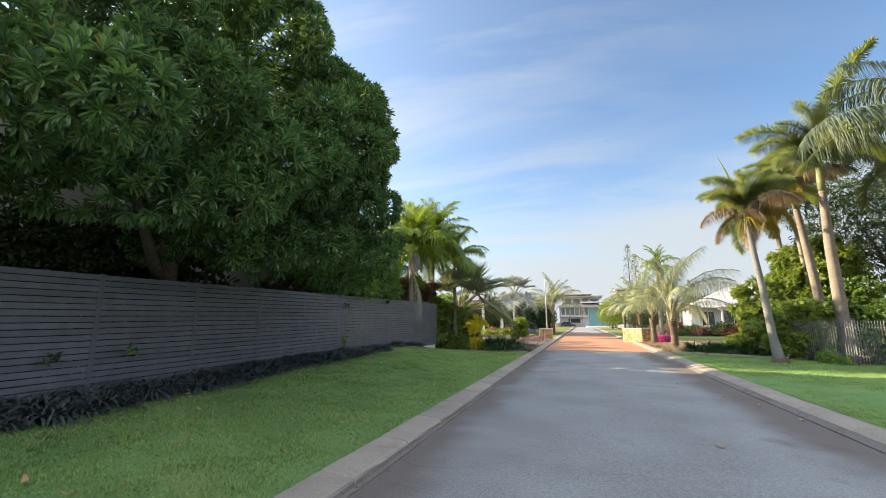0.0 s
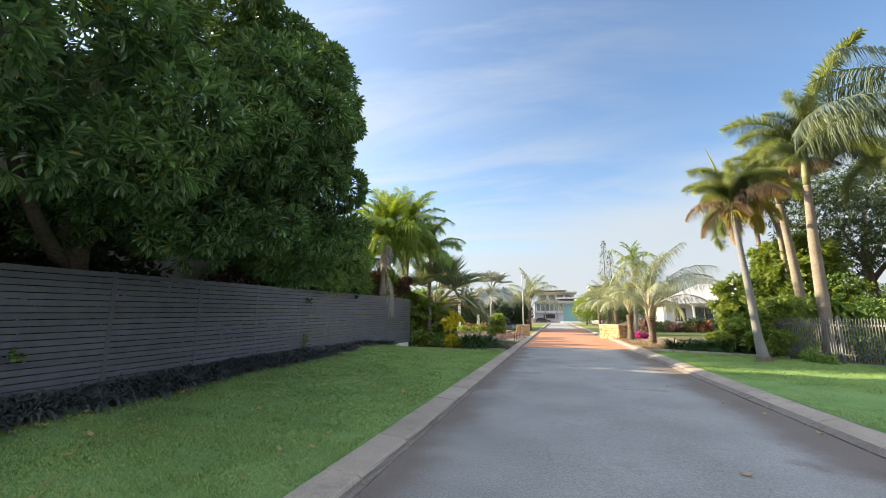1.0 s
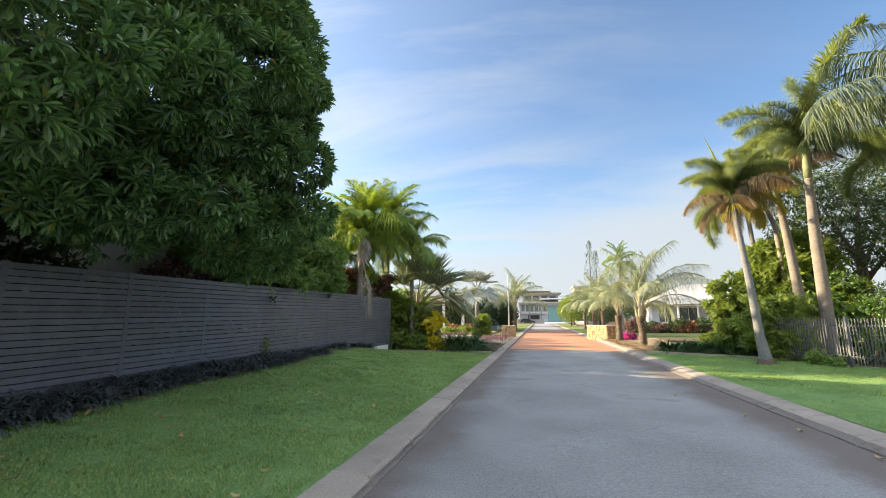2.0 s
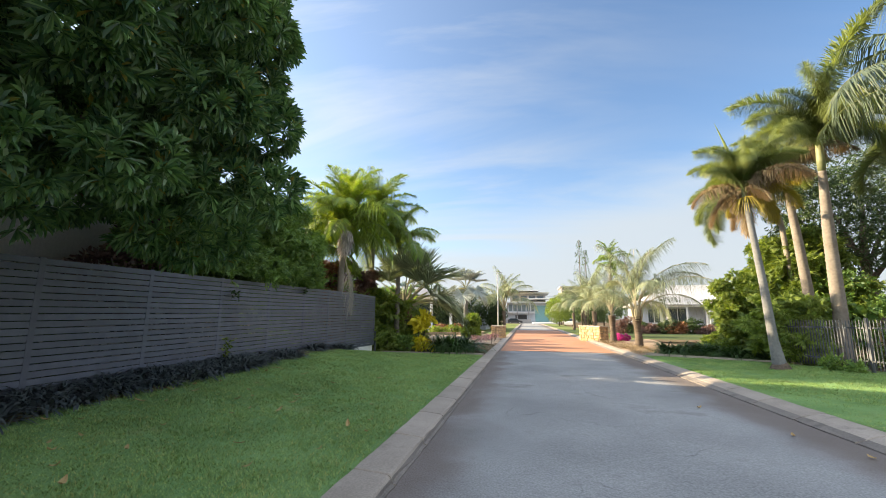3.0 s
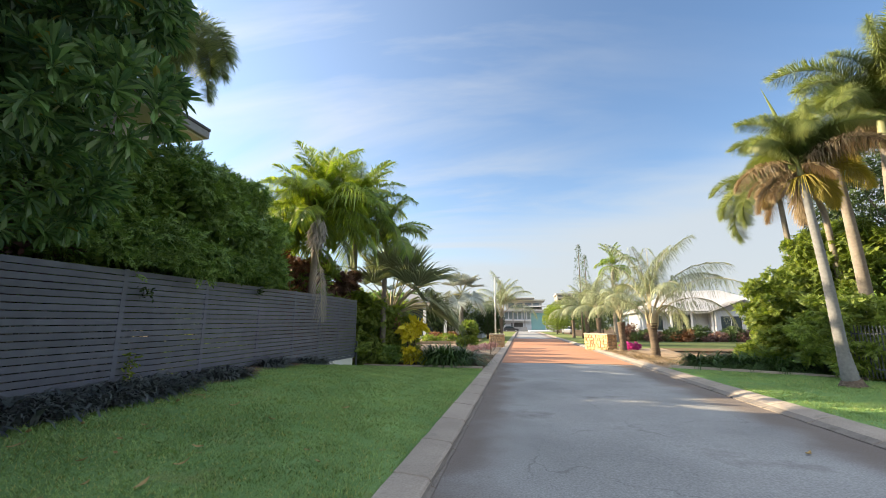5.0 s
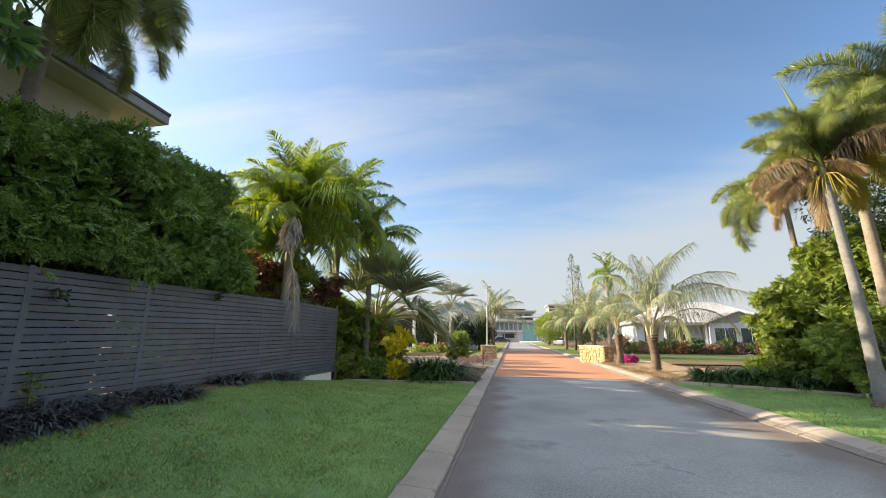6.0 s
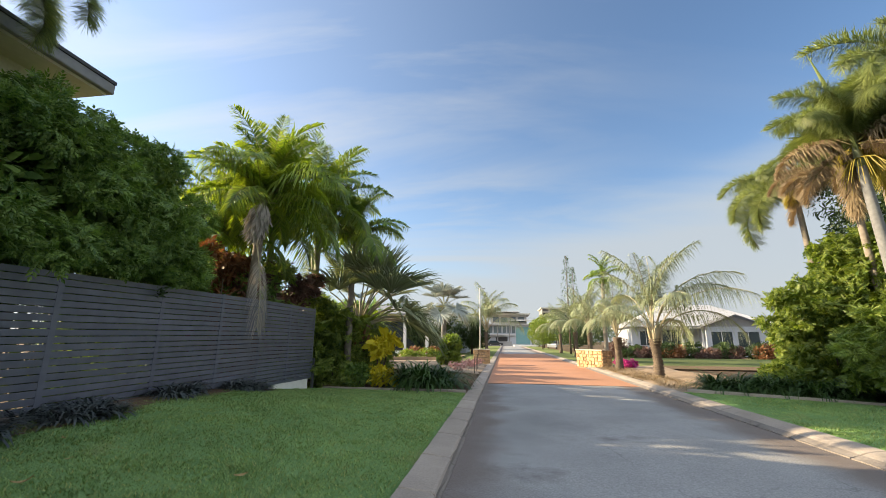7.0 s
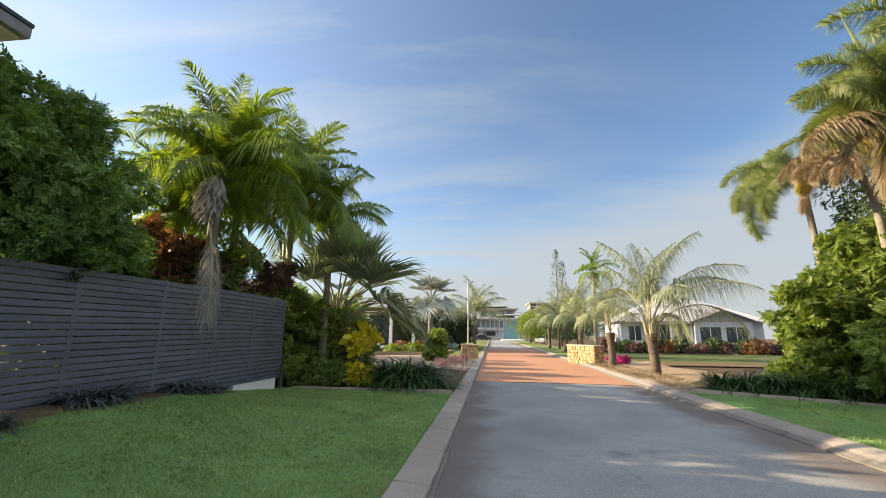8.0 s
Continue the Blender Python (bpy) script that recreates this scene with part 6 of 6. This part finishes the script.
triangle((4.9, 38.5), 2.0, 83, 1.0, "olive-gold triangle palm farther along the kerb")
triangle((5.3, 47.0), 2.2, 84, 1.05, "olive-gold triangle palm far along the kerb")
triangle((-2.9, 48.0), 2.2, 85, 1.25, "olive-gold triangle palm behind the street lamp")
triangle((5.6, 60.0), 2.2, 86, 1.0, "far olive-gold triangle palm")
palm("feather_palm", "tall green palm above the triangle palms", (7.7, 46.0, 0.0), [(0, 0, 0), (0, 0, 3.0), (0.1, 0, 6.6)], [0.2, 0.17, 0.15], M_PALMTRUNK, ring_of(GREEN, 14, (-35, 10), 87, (0.8, 0.95)), "green palms", (0.5, 0.12, 0.09))

# pale frond bases at the head of the near triangle palm
boots = bpy.data.objects["triangle_palm"]
for k in range(12):
    a = radians(120 * (k % 3) + 40 * (k // 3) * 0.35)
    V, F = tube([(0.12 * math.cos(a), 0.12 * math.sin(a), 1.22 + 0.05 * (k // 3)), (0.21 * math.cos(a), 0.21 * math.sin(a), 1.5 + 0.06 * (k // 3)), (0.27 * math.cos(a), 0.27 * math.sin(a), 1.85 + 0.1 * (k // 3))], [0.07, 0.06, 0.025], 6)
    put("frond_base", mesh_of("frond_base", V, F, M_PETIOLE, smooth=True), boots)

# slim columnar trees along the far kerb
for x, y, h, sd in ((6.3, 57.0, 11.5, 1), (7.3, 59.0, 10.5, 2)):
    r = np.random.default_rng(sd)
    n = 1000
    z = h * (0.12 + 0.88 * r.random(n))
    rad = 0.85 * np.sin(np.pi * np.clip(z / h, 0, 1) ** 0.7) ** 0.8 * np.sqrt(r.random(n)) + 0.05
    th = r.random(n) * 6.28
    P = np.stack([rad * np.cos(th), rad * np.sin(th), z], 1)
    N = np.stack([np.cos(th), np.sin(th), -0.8 + 0 * th], 1)
    tree("columnar_tree", "slim sparse columnar tree", (x, y, 0), [(0, 0, 0), (0, 0, h * 0.5), (0, 0, h)], [0.12, 0.08, 0.02], [], loose_leaves(P, N, 0.24, 0.045, r), L_FARTREE)


# ---- understory behind the slatted fence ----
def leafy(label, x, y, h, r0, n, leaf, w, mat, sd, group="shrubs behind the fence"):
    q = np.random.default_rng(sd)
    L = [(q.normal(0, 0.15), q.normal(0, 0.2), h * 0.5, r0, r0 * 1.1, h * 0.5), (q.normal(0, 0.3), q.normal(0, 0.4), h * 0.75, r0 * 0.7, r0 * 0.8, h * 0.27), (q.normal(0, 0.3), q.normal(0, 0.4), h * 0.4, r0 * 0.9, r0 * 0.8, h * 0.33)]
    loose = y > 13.5
    return shrub(label, (x, y, 0.2), L, 1500 if loose else n, leaf, w, mat, "shrub", group, rag=0.16 if loose else 0.07, twig=0.30 if loose else 0.0)


# L_SHADE shrubs carry the shade behind the boards in their leaf colour
for i, (x, y, h, mat, lab) in enumerate((
        (-7.85, -0.6, 3.5, L_SHADE, "leafy shrub behind the fence in shade-dark leaf colour"), (-7.85, 1.2, 3.3, L_SHADE, "leafy shrub behind the fence in shade-dark leaf colour"),
        (-7.85, 2.4, 2.9, L_SHADE, "leafy shrub behind the fence in shade-dark leaf colour"), (-7.85, 3.6, 3.0, L_SHADE, "leafy shrub behind the fence in shade-dark leaf colour"), (-7.85, 4.6, 3.2, L_SHADE, "leafy shrub behind the fence in shade-dark leaf colour"), (-7.85, 5.7, 2.8, L_SHADE, "leafy shrub behind the fence in shade-dark leaf colour"),
        (-7.85, 7.2, 1.9, L_SHADE, "leafy shrub behind the fence in shade-dark leaf colour"), (-7.85, 14.0, 2.2, L_FIG, "green leafy shrub behind the fence"),
        (-7.6, 15.4, 3.1, L_RED, "red and orange croton shrub behind the fence"), (-7.85, 16.1, 3.1, L_FIG, "green leafy shrub among the palms"),
        (-7.85, 16.6, 2.9, L_PURPLE, "dusky purple shrub behind the fence end"), (-7.85, 17.6, 2.8, L_PURPLE, "dusky purple shrub behind the fence end"),
        (-7.0, 19.0, 1.5, L_SOFT, "yellow-green leafy shrub beside the fence end"),
        (-6.4, 20.8, 1.9, L_SOFT, "green leafy shrub behind the fan palm"), (-9.3, 15.0, 3.2, L_FIG, "green shrub against the house corner"), (-8.4, 16.6, 2.9, L_BUSH, "yellow-green shrub among the palms"), (-7.3, 16.9, 3.1, L_SOFT, "tall green shrub among the palms"), (-7.3, 18.3, 3.3, L_PURPLE, "dusky purple shrub behind the fence end"), (-6.9, 19.8, 2.3, L_BUSH, "green leafy shrub behind the fan palm"), (-8.6, 21.8, 2.8, L_SOFT, "green leafy shrub behind the fan palm"), (-7.85, 9.6, 2.2, L_SHADE, "leafy shrub behind the fence in shade-dark leaf colour"), (-7.85, 11.0, 2.2, L_SHADE, "leafy shrub behind the fence in shade-dark leaf colour"), (-7.85, 12.5, 2.2, L_SHADE, "leafy shrub behind the fence in shade-dark leaf colour"), (-8.6, 10.4, 3.0, L_SHADE, "leafy shrub against the house in shade-dark leaf colour"), (-8.6, 12.2, 3.0, L_SHADE, "leafy shrub against the house in shade-dark leaf colour"))):
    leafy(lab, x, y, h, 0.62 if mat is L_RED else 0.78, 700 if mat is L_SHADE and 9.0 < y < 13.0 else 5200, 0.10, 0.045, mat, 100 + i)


for x, y, h, r0 in ((-9.9, 28.5, 3.0, 1.2), (-8.2, 25.6, 2.6, 1.0), (-10.6, 31.5, 3.4, 1.4), (-7.2, 23.6, 1.9, 0.8)):
    leafy("dense green shrub in the garden behind the fan palm", x, y, h, r0, 5200, 0.12, 0.055, L_FIG, int(10 * y), "shrubs behind the fan palm")


# ---- strap-leaved clumps ----
def clump_mesh(name, blades, length, width, material, seed, lean=(20, 75)):
    """Arching strap leaves from one crown."""
    r = np.random.default_rng(seed)
    V, F = [], []
    for i in range(blades):
        az, el = r.random() * 6.28, radians(90 - (lean[0] + (lean[1] - lean[0]) * r.random()))
        L = length * (0.7 + 0.5 * r.random())
        w = width * (0.7 + 0.5 * r.random())
        p = np.array([0.05 * math.cos(az), 0.05 * math.sin(az), 0.0]) * (1 + 2 * r.random())
        d = np.array([math.cos(az), math.sin(az), 0.0]); side = np.array([-math.sin(az), math.cos(az), 0.0])
        o = len(V)
        for k in range(5):
            ww = w * (0.55, 1.0, 0.95, 0.6, 0.03)[k]
            V += [p - side * ww / 2, p + side * ww / 2]
            p = p + (d * math.cos(el) + np.array([0, 0, math.sin(el)])) * L / 4
            el -= 0.42 + 0.2 * r.random()
        for k in range(4):
            b = o + 2 * k
            F.append([b, b + 1, b + 3, b + 2])
    return mesh_of(name, V, F, material)


LILY = [clump_mesh("strap_leaves", 105, 0.60, 0.026, L_STRAP, 200 + k, (8, 70)) for k in range(3)]
def lily(x, y, z, sc, turn, k, label, group):
    e = thing("strap_lily", label, "lily clump", (x, y, z), turn, group)
    put("leaves", LILY[k % 3], e, Matrix.Scale(sc, 4))


r = np.random.default_rng(12)
for k in range(7):
    lily(-2.95 - 0.19 * k + r.normal(0, 0.05), 19.45 + r.normal(0, 0.22), 0.15, 1.75 + 0.35 * r.random(), 40 * k, k, "dark green strap-leaved lily clump in the mulch", "lilies by the lawn verge")
for k in range(26):
    u = k / 25
    x = 4.75 + 3.1 * u; y = 20.25 - 2.15 * u
    lily(x + r.normal(0, 0.08), y + 0.15 + r.normal(0, 0.12), 0.12, 1.35 + 0.3 * r.random(), 50 * k, k, "dark green strap-leaved lily in the hedge behind the edging", "lily hedge")

# dark low border along the foot of the slatted fence
BORD = [clump_mesh("border_leaves", 40, 0.32, 0.030, L_BORDER, 220 + k, (8, 68)) for k in range(3)]
r = np.random.default_rng(13)
BV = [(np.array([v.co[:] for v in me.vertices]), [list(p.vertices) for p in me.polygons]) for me in BORD]
sets = []
for k in range(520):
    y = -2 + 18.2 * r.random()
    if y > 14.9 and r.random() < 0.6 or 12.4 < y < 12.9 or y > 10.6 and math.sin(3.7 * y) > -0.1:
        continue
    wdt = np.interp(y, [0, 6, 11, 13, 15], [0.95, 0.75, 0.55, 0.45, 0.35])
    x = -6.38 + wdt * r.random()
    sc = 0.75 + 0.5 * r.random()
    A, faces = BV[k % 3]
    a = r.random() * 6.28
    R = np.array([[math.cos(a), -math.sin(a), 0], [math.sin(a), math.cos(a), 0], [0, 0, 1]])
    Vb = (A * sc) @ R.T + np.array([x, y, float(lawn_z(x, y)) - 0.01])
    sets.append((Vb, faces))
V, F = join(*sets)
put("border_planting", mesh_of("border_planting", V, F, L_BORDER), label="low dark purple-green border plants along the fence foot", category="border plants", kind="stuff")
sheet("border_soil", -6.45, -5.45, -6, 15.9, 6, 60, lambda X, Y: lawn_z(X, Y) + 0.012 - 0.05 * np.clip((X + 5.45 + 0.5 * np.clip((Y - 2) / 12, 0, 1) + 0.06 * np.sin(3.1 * Y)) / 0.12, 0, 1), M_MULCH, "dark soil strip under the border plants", "soil")

# ---- garden beds ----
shrub("golden-yellow croton shrub in the garden bed", (-4.95, 19.75, 0.15), [(0, 0, 1.02, 0.22, 0.22, 0.17), (0.25, 0.05, 1.34, 0.28, 0.2, 0.10), (-0.12, -0.1, 1.2, 0.18, 0.18, 0.14)], 520, 0.15, 0.06, L_YELLOW)
shrub("golden-yellow croton shrub low in the bed", (-4.75, 19.3, 0.15), [(0, 0, 0.24, 0.42, 0.2, 0.16), (-0.18, 0, 0.40, 0.18, 0.16, 0.11)], 420, 0.13, 0.055, L_YELLOW)
shrub("leafy green shrub at the fence end", (-6.2, 19.15, 0.15), [(0, 0, 0.42, 0.3, 0.3, 0.4), (0.3, 0.1, 0.28, 0.3, 0.28, 0.25)], 700, 0.10, 0.05, L_SOFT, rag=0.14, twig=0.22)
shrub("leafy green shrub below the fan palm", (-5.45, 19.15, 0.15), [(0, 0, 0.3, 0.35, 0.3, 0.3)], 1500, 0.09, 0.045, L_FIG)
shrub("leafy green shrub at the foot of the tall palm", (7.2, 17.5, 0.15), [(0, 0, 0.7, 0.6, 0.6, 0.7), (0.1, 0.1, 1.5, 0.5, 0.5, 0.6), (0.6, 0.2, 1.2, 0.45, 0.45, 0.8)], 3200, 0.10, 0.045, L_SOFT, rag=0.18, flat=0.8, twig=0.22)
shrub("low leafy shrub against the palisade fence", (7.55, 15.3, 0.15), [(0, 0, 0.10, 0.2, 0.24, 0.14), (-0.1, 0.5, 0.2, 0.24, 0.3, 0.2)], 900, 0.09, 0.03, L_FIG)
shrub("bright green rounded shrub near the gravel", (-3.9, 28.0, 0.15), [(0, 0, 0.6, 0.5, 0.5, 0.6), (0.1, 0, 1.1, 0.4, 0.4, 0.45)], 2200, 0.13, 0.07, L_BUSH)
for k, (x, y) in enumerate(((-3.1, 25.6), (-3.5, 27.2), (-2.9, 28.6), (-3.2, 30.2), (-2.75, 31.6))):
    shrub("low pink-flowering shrub on the gravel strip", (x, y, 0.2), [(0, 0, 0.12, 0.36, 0.55, 0.13)], 230, 0.06, 0.04, L_PINK, group="pink flowers", stems=2)
for k, (x, y) in enumerate(((5.2, 31.0), (5.7, 31.6), (5.4, 33.0))):
    shrub("magenta-flowering shrub beside the palms", (x, y, 0.1), [(0, 0, 0.24, 0.24, 0.3, 0.2)], 260, 0.08, 0.05, L_MAGENTA, group="magenta flowers", stems=2)


for k, (x, y, h, mat, lab) in enumerate(((-8.6, 41.5, 0.75, L_RED, "red-leaved low shrub before the pale house"), (-7.2, 42.6, 0.7, L_RED, "red-leaved low shrub before the pale house"), (-6.6, 36.5, 0.7, L_BUSH, "yellow-green low shrub on the gravel"),
                                         (-7.9, 36.0, 0.6, L_BUSH, "yellow-green low shrub on the gravel"), (-9.6, 36.8, 0.55, L_SHADE, "dark low shrub on the gravel"))):
    shrub(lab, (x, y, 0.2), [(0, 0, h * 0.5, 0.55, 0.45, h * 0.45), (0.4, 0.1, h * 0.4, 0.4, 0.4, h * 0.35)], 420, 0.15, 0.07, mat, group="low shrubs on the gravel", stems=2)
edge = thing("garden_edging", "low curved stone edging of the gravel garden", "edging")
for k in range(16):
    u = k / 15
    o = part("edging_stone", box(-0.27, -0.11, 0, 0.27, 0.11, 0.20, 0.03), M_MORTAR, edge)
    o.matrix_basis = pose(-9.2 + 5.0 * u, 33.4 + 1.5 * math.sin(2.6 * u), 0.19, 0, 0, math.degrees(math.atan2(3.9 * math.cos(2.6 * u), 5.0)))

# ---- lawn grass and fallen leaves ----
def blades(X, Y, Z, r, h=0.038, w=0.011, per=3):
    n = len(X) * per
    P = np.repeat(np.stack([X, Y, Z], 1), per, 0) + np.concatenate([r.normal(0, 0.012, (n, 2)), np.full((n, 1), -0.006)], 1)
    az = r.random(n) * 6.28
    d = np.stack([np.cos(az), np.sin(az), 0 * az], 1)
    sd = np.stack([-np.sin(az), np.cos(az), 0 * az], 1)
    tuft = 0.5 + 0.5 * np.sin(5.1 * P[:, 0] + 2.0 * np.sin(3.3 * P[:, 1])) * np.sin(4.3 * P[:, 1] + 1.7 * np.sin(2.9 * P[:, 0]))
    hh = (h * (0.5 + 0.6 * r.random(n)) * (0.65 + 0.8 * tuft))[:, None]
    tip = P + d * hh * (0.5 + 0.8 * r.random(n))[:, None] + np.array([0, 0, 0.85]) * hh
    V = np.stack([P - sd * w / 2, P + sd * w / 2, tip], 1).reshape(-1, 3)
    return V, np.arange(n * 3).reshape(-1, 3)


r = np.random.default_rng(31)
n = 125000
Y = -1.5 + 20.0 * r.random(n) ** 1.25
X = -2.235 - 3.93 * r.random(n)
V, F = blades(X, Y, lawn_z(X, Y), r)
put("grass", mesh_of("grass", V, F, L_GRASS), label="short mown grass blades of the verge", category="grass", kind="stuff")
n = 60000
X, Y = 3.75 + 5.5 * r.random(n), 3.0 + 16.8 * r.random(n)
ok = (X < 9.9 - 0.39 * (Y - 10) - 0.1) & (Y < 19.9 - 0.68 * (X - 3.75))
X, Y = X[ok], Y[ok]
V, F = blades(X, Y, right_z(X, Y), r)
put("grass", mesh_of("grass", V, F, L_GRASS), label="short mown grass blades of the opposite lawn", category="grass", kind="stuff")

FALLEN = []
for k in range(4):
    q = np.random.default_rng(40 + k)
    u = np.linspace(0, 1, 6)
    Wd = 0.024 * np.sin(np.pi * np.clip(u, 0.03, 0.97)) ** 0.8
    V, F = [], []
    for i in range(6):
        zc = 0.010 + 0.022 * (u[i] - 0.5) ** 2 * (2 + k)
        V += [(-Wd[i], 0.13 * (u[i] - 0.5), zc + 0.008), (0.003 * math.sin(4 * u[i]), 0.13 * (u[i] - 0.5), zc), (Wd[i], 0.13 * (u[i] - 0.5), zc + 0.008)]
    for i in range(5):
        F += [[3 * i, 3 * i + 1, 3 * i + 4, 3 * i + 3], [3 * i + 1, 3 * i + 2, 3 * i + 5, 3 * i + 4]]
    FALLEN.append(mesh_of("fallen_leaf", V, F, L_LITTER))
for k in range(110):
    y = 0.8 + 10.0 * r.random() ** 1.3
    x = -5.4 + 3.0 * r.random() ** 1.6
    put("fallen_leaf", FALLEN[k % 4], None, pose(x, y, float(lawn_z(x, y)) + 0.028, r.normal(0, 12), r.normal(0, 12), 360 * r.random()) @ Matrix.Scale(0.45 + 0.6 * r.random(), 4),
        label="dry brown fallen leaf lying on the grass", category="leaf", group="fallen leaves")
for x, y in ((3.0, 8.2), (2.7, 9.0), (3.15, 7.1), (1.6, 5.2), (2.2, 10.6)):
    put("fallen_leaf", FALLEN[int(x * 7) % 4], None, pose(x, y, 0.006, 0, 0, 60 * x), label="dry brown fallen leaf lying on the asphalt", category="leaf", group="leaves on the road")

# ---- background planting ----
for k, (x, y, h, rr, mat, lab) in enumerate((
        (-4.6, 52.0, 3.4, 1.7, L_SHADE, "dark rounded tree behind the street lamp"), (-5.8, 58.0, 4.6, 2.2, L_SHADE, "dark rounded tree far along the kerb"), (-8.5, 48.0, 4.2, 2.0, L_FARTREE, "leafy tree beside the pale house"),
        (5.9, 88.0, 5.2, 2.2, L_BUSH, "yellow-green tree far along the road"), (9.5, 75.0, 5.0, 2.4, L_FARTREE, "leafy tree far along the road"), (7.6, 104.0, 7.5, 2.2, L_BUSH, "yellow-green tree before the far flats"), (12.0, 118.0, 8.0, 3.2, L_BUSH, "yellow-green tree before the far flats"), (13.5, 84.0, 5.5, 2.8, L_FARTREE, "leafy tree among far gardens"),
        (-9.0, 84.0, 6.0, 3.0, L_FARTREE, "leafy tree far beyond the lamp"), (-14.0, 62.0, 6.0, 3.0, L_FARTREE, "leafy tree behind the pale house"), (30.0, 78.0, 6.5, 3.4, L_FARTREE, "leafy tree behind the white house"),
        (37.0, 60.0, 5.5, 2.8, L_FARTREE, "leafy tree beside the white house"), (21.0, 92.0, 6.5, 3.2, L_FARTREE, "leafy tree behind the white house"))):
    q = np.random.default_rng(300 + k)
    L = [(q.normal(0, rr * 0.35), q.normal(0, rr * 0.35), h * (0.5 + 0.22 * q.random()), rr * 0.7, rr * 0.7, h * 0.3) for _ in range(5)]
    P, N = clumped(L, 90, rr * 0.28, 5200, 0.75, 0.2)
    tree("leafy_tree", lab, (x, y, 0.0), [(0, 0, 0), (0.05, 0, h * 0.3), (0, 0.05, h * 0.7)], [0.14, 0.11, 0.05], [((0, 0, h * 0.3), (L[0][0], L[0][1], L[0][2]), 0.07, 0.02), ((0, 0, h * 0.3), (L[1][0], L[1][1], L[1][2]), 0.07, 0.02)],
         loose_leaves(P, N, 0.07 * rr + 0.08, 0.035 * rr + 0.04), mat, group="background trees")
for k, x in enumerate(np.linspace(9.5, 30.0, 18)):
    q = np.random.default_rng(330 + k)
    mat = (L_PURPLE, L_FARTREE, L_PURPLE, L_SHADE, L_RED, L_PURPLE, L_FARTREE)[k % 7]
    hh = 0.7 + 0.9 * q.random()
    shrub("low garden shrub before the white house", (float(x) + q.normal(0, 0.3), 50.5 + q.normal(0, 0.8), 0.05), [(0, 0, 0.35 * hh, 1.0, 0.7, 0.45 * hh), (0.5, 0.1, 0.6 * hh, 0.7, 0.5, 0.4 * hh)], 1300, 0.17, 0.08, mat, group="shrubs of the white house", stems=2)

# sprigs that push out through the boards
def sprig(y, z, n, mat, label, drop=0.15, seed=1):
    q = np.random.default_rng(seed)
    e = thing("fence_sprig", label, "sprig", (-6.44, y, z), 0, "sprigs in the fence")
    P = np.stack([0.02 + 0.07 * q.random(n), q.normal(0, 0.07, n), q.normal(0, 0.03, n) - drop * q.random(n)], 1)
    A = np.stack([0.6 + 0 * P[:, 0], q.normal(0, 0.6, n), q.normal(0, 0.5, n)], 1)
    V, F = scatter(P, A, q.random(n) * 6.28, 0.05 + 0.05 * q.random(n), 0.025 + 0.015 * q.random(n), (OVAL_V, OVAL_F))
    put("leaves", mesh_of("leaves", V, F, mat), e)
    V, F = tube([(-0.03, 0, 0), (0.03, 0.01, 0.0), (0.06, 0.0, -drop)], [0.006, 0.005, 0.003], 5)
    put("stem", mesh_of("stem", V, F, M_BARK), e)


sprig(12.72, 2.20, 40, L_SHADE, "dark leaf sprig poking over the fence boards", 0.08, 1)
sprig(10.0, 1.98, 30, L_SHADE, "dark leaf sprig poking through the fence boards", 0.12, 2)
sprig(2.95, 1.02, 30, L_SHADE, "dark leaf sprig poking through the fence boards", 0.08, 3)
sprig(3.95, 1.05, 30, L_FIG, "green leaf sprig poking through the fence boards", 0.06, 4)
sprig(9.93, 1.05, 60, L_BUSH, "yellow-green creeper hanging on the fence boards", 0.42, 5)

# thin rusty stakes along the gravel strip
for k in range(5):
    e = thing("garden_stake", "thin rusty garden stake in the gravel strip", "stake", (-2.42 - 0.02 * k, 24.8 + 1.35 * k, 0.1), 0, "garden stakes")
    V, F = tube([(0, 0, 0), (0.005, 0, 0.4), (0.0, 0.004, 0.75)], [0.014, 0.013, 0.012], 6)
    put("stake", mesh_of("stake", V, F, M_ROUGHTRUNK), e)

# dry tufts under the kerbside palms
r = np.random.default_rng(77)
DRY = clump_mesh("dry_tuft", 26, 0.26, 0.012, L_DEAD, 240, (10, 80))
A, faces = np.array([v.co[:] for v in DRY.vertices]), [list(p.vertices) for p in DRY.polygons]
sets = []
for k in range(150):
    x, y = 3.85 + 1.2 * r.random() ** 1.4, 20.8 + 10.5 * r.random()
    a, sc = r.random() * 6.28, 0.6 + 0.7 * r.random()
    R = np.array([[math.cos(a), -math.sin(a), 0], [math.sin(a), math.cos(a), 0], [0, 0, 1]])
    sets.append(((A * sc) @ R.T + np.array([x, y, 0.11]), faces))
for k in range(60):
    x, y = -2.3 - 1.2 * r.random(), 19.0 + 6.0 * r.random()
    a, sc = r.random() * 6.28, 0.5 + 0.5 * r.random()
    R = np.array([[math.cos(a), -math.sin(a), 0], [math.sin(a), math.cos(a), 0], [0, 0, 1]])
    sets.append(((A * sc) @ R.T + np.array([x, y, 0.11]), faces))
V, F = join(*sets)
put("dry_grass", mesh_of("dry_grass", V, F, L_DEAD), label="dry straw-coloured grass tufts on the mulch", category="dry grass", kind="stuff")
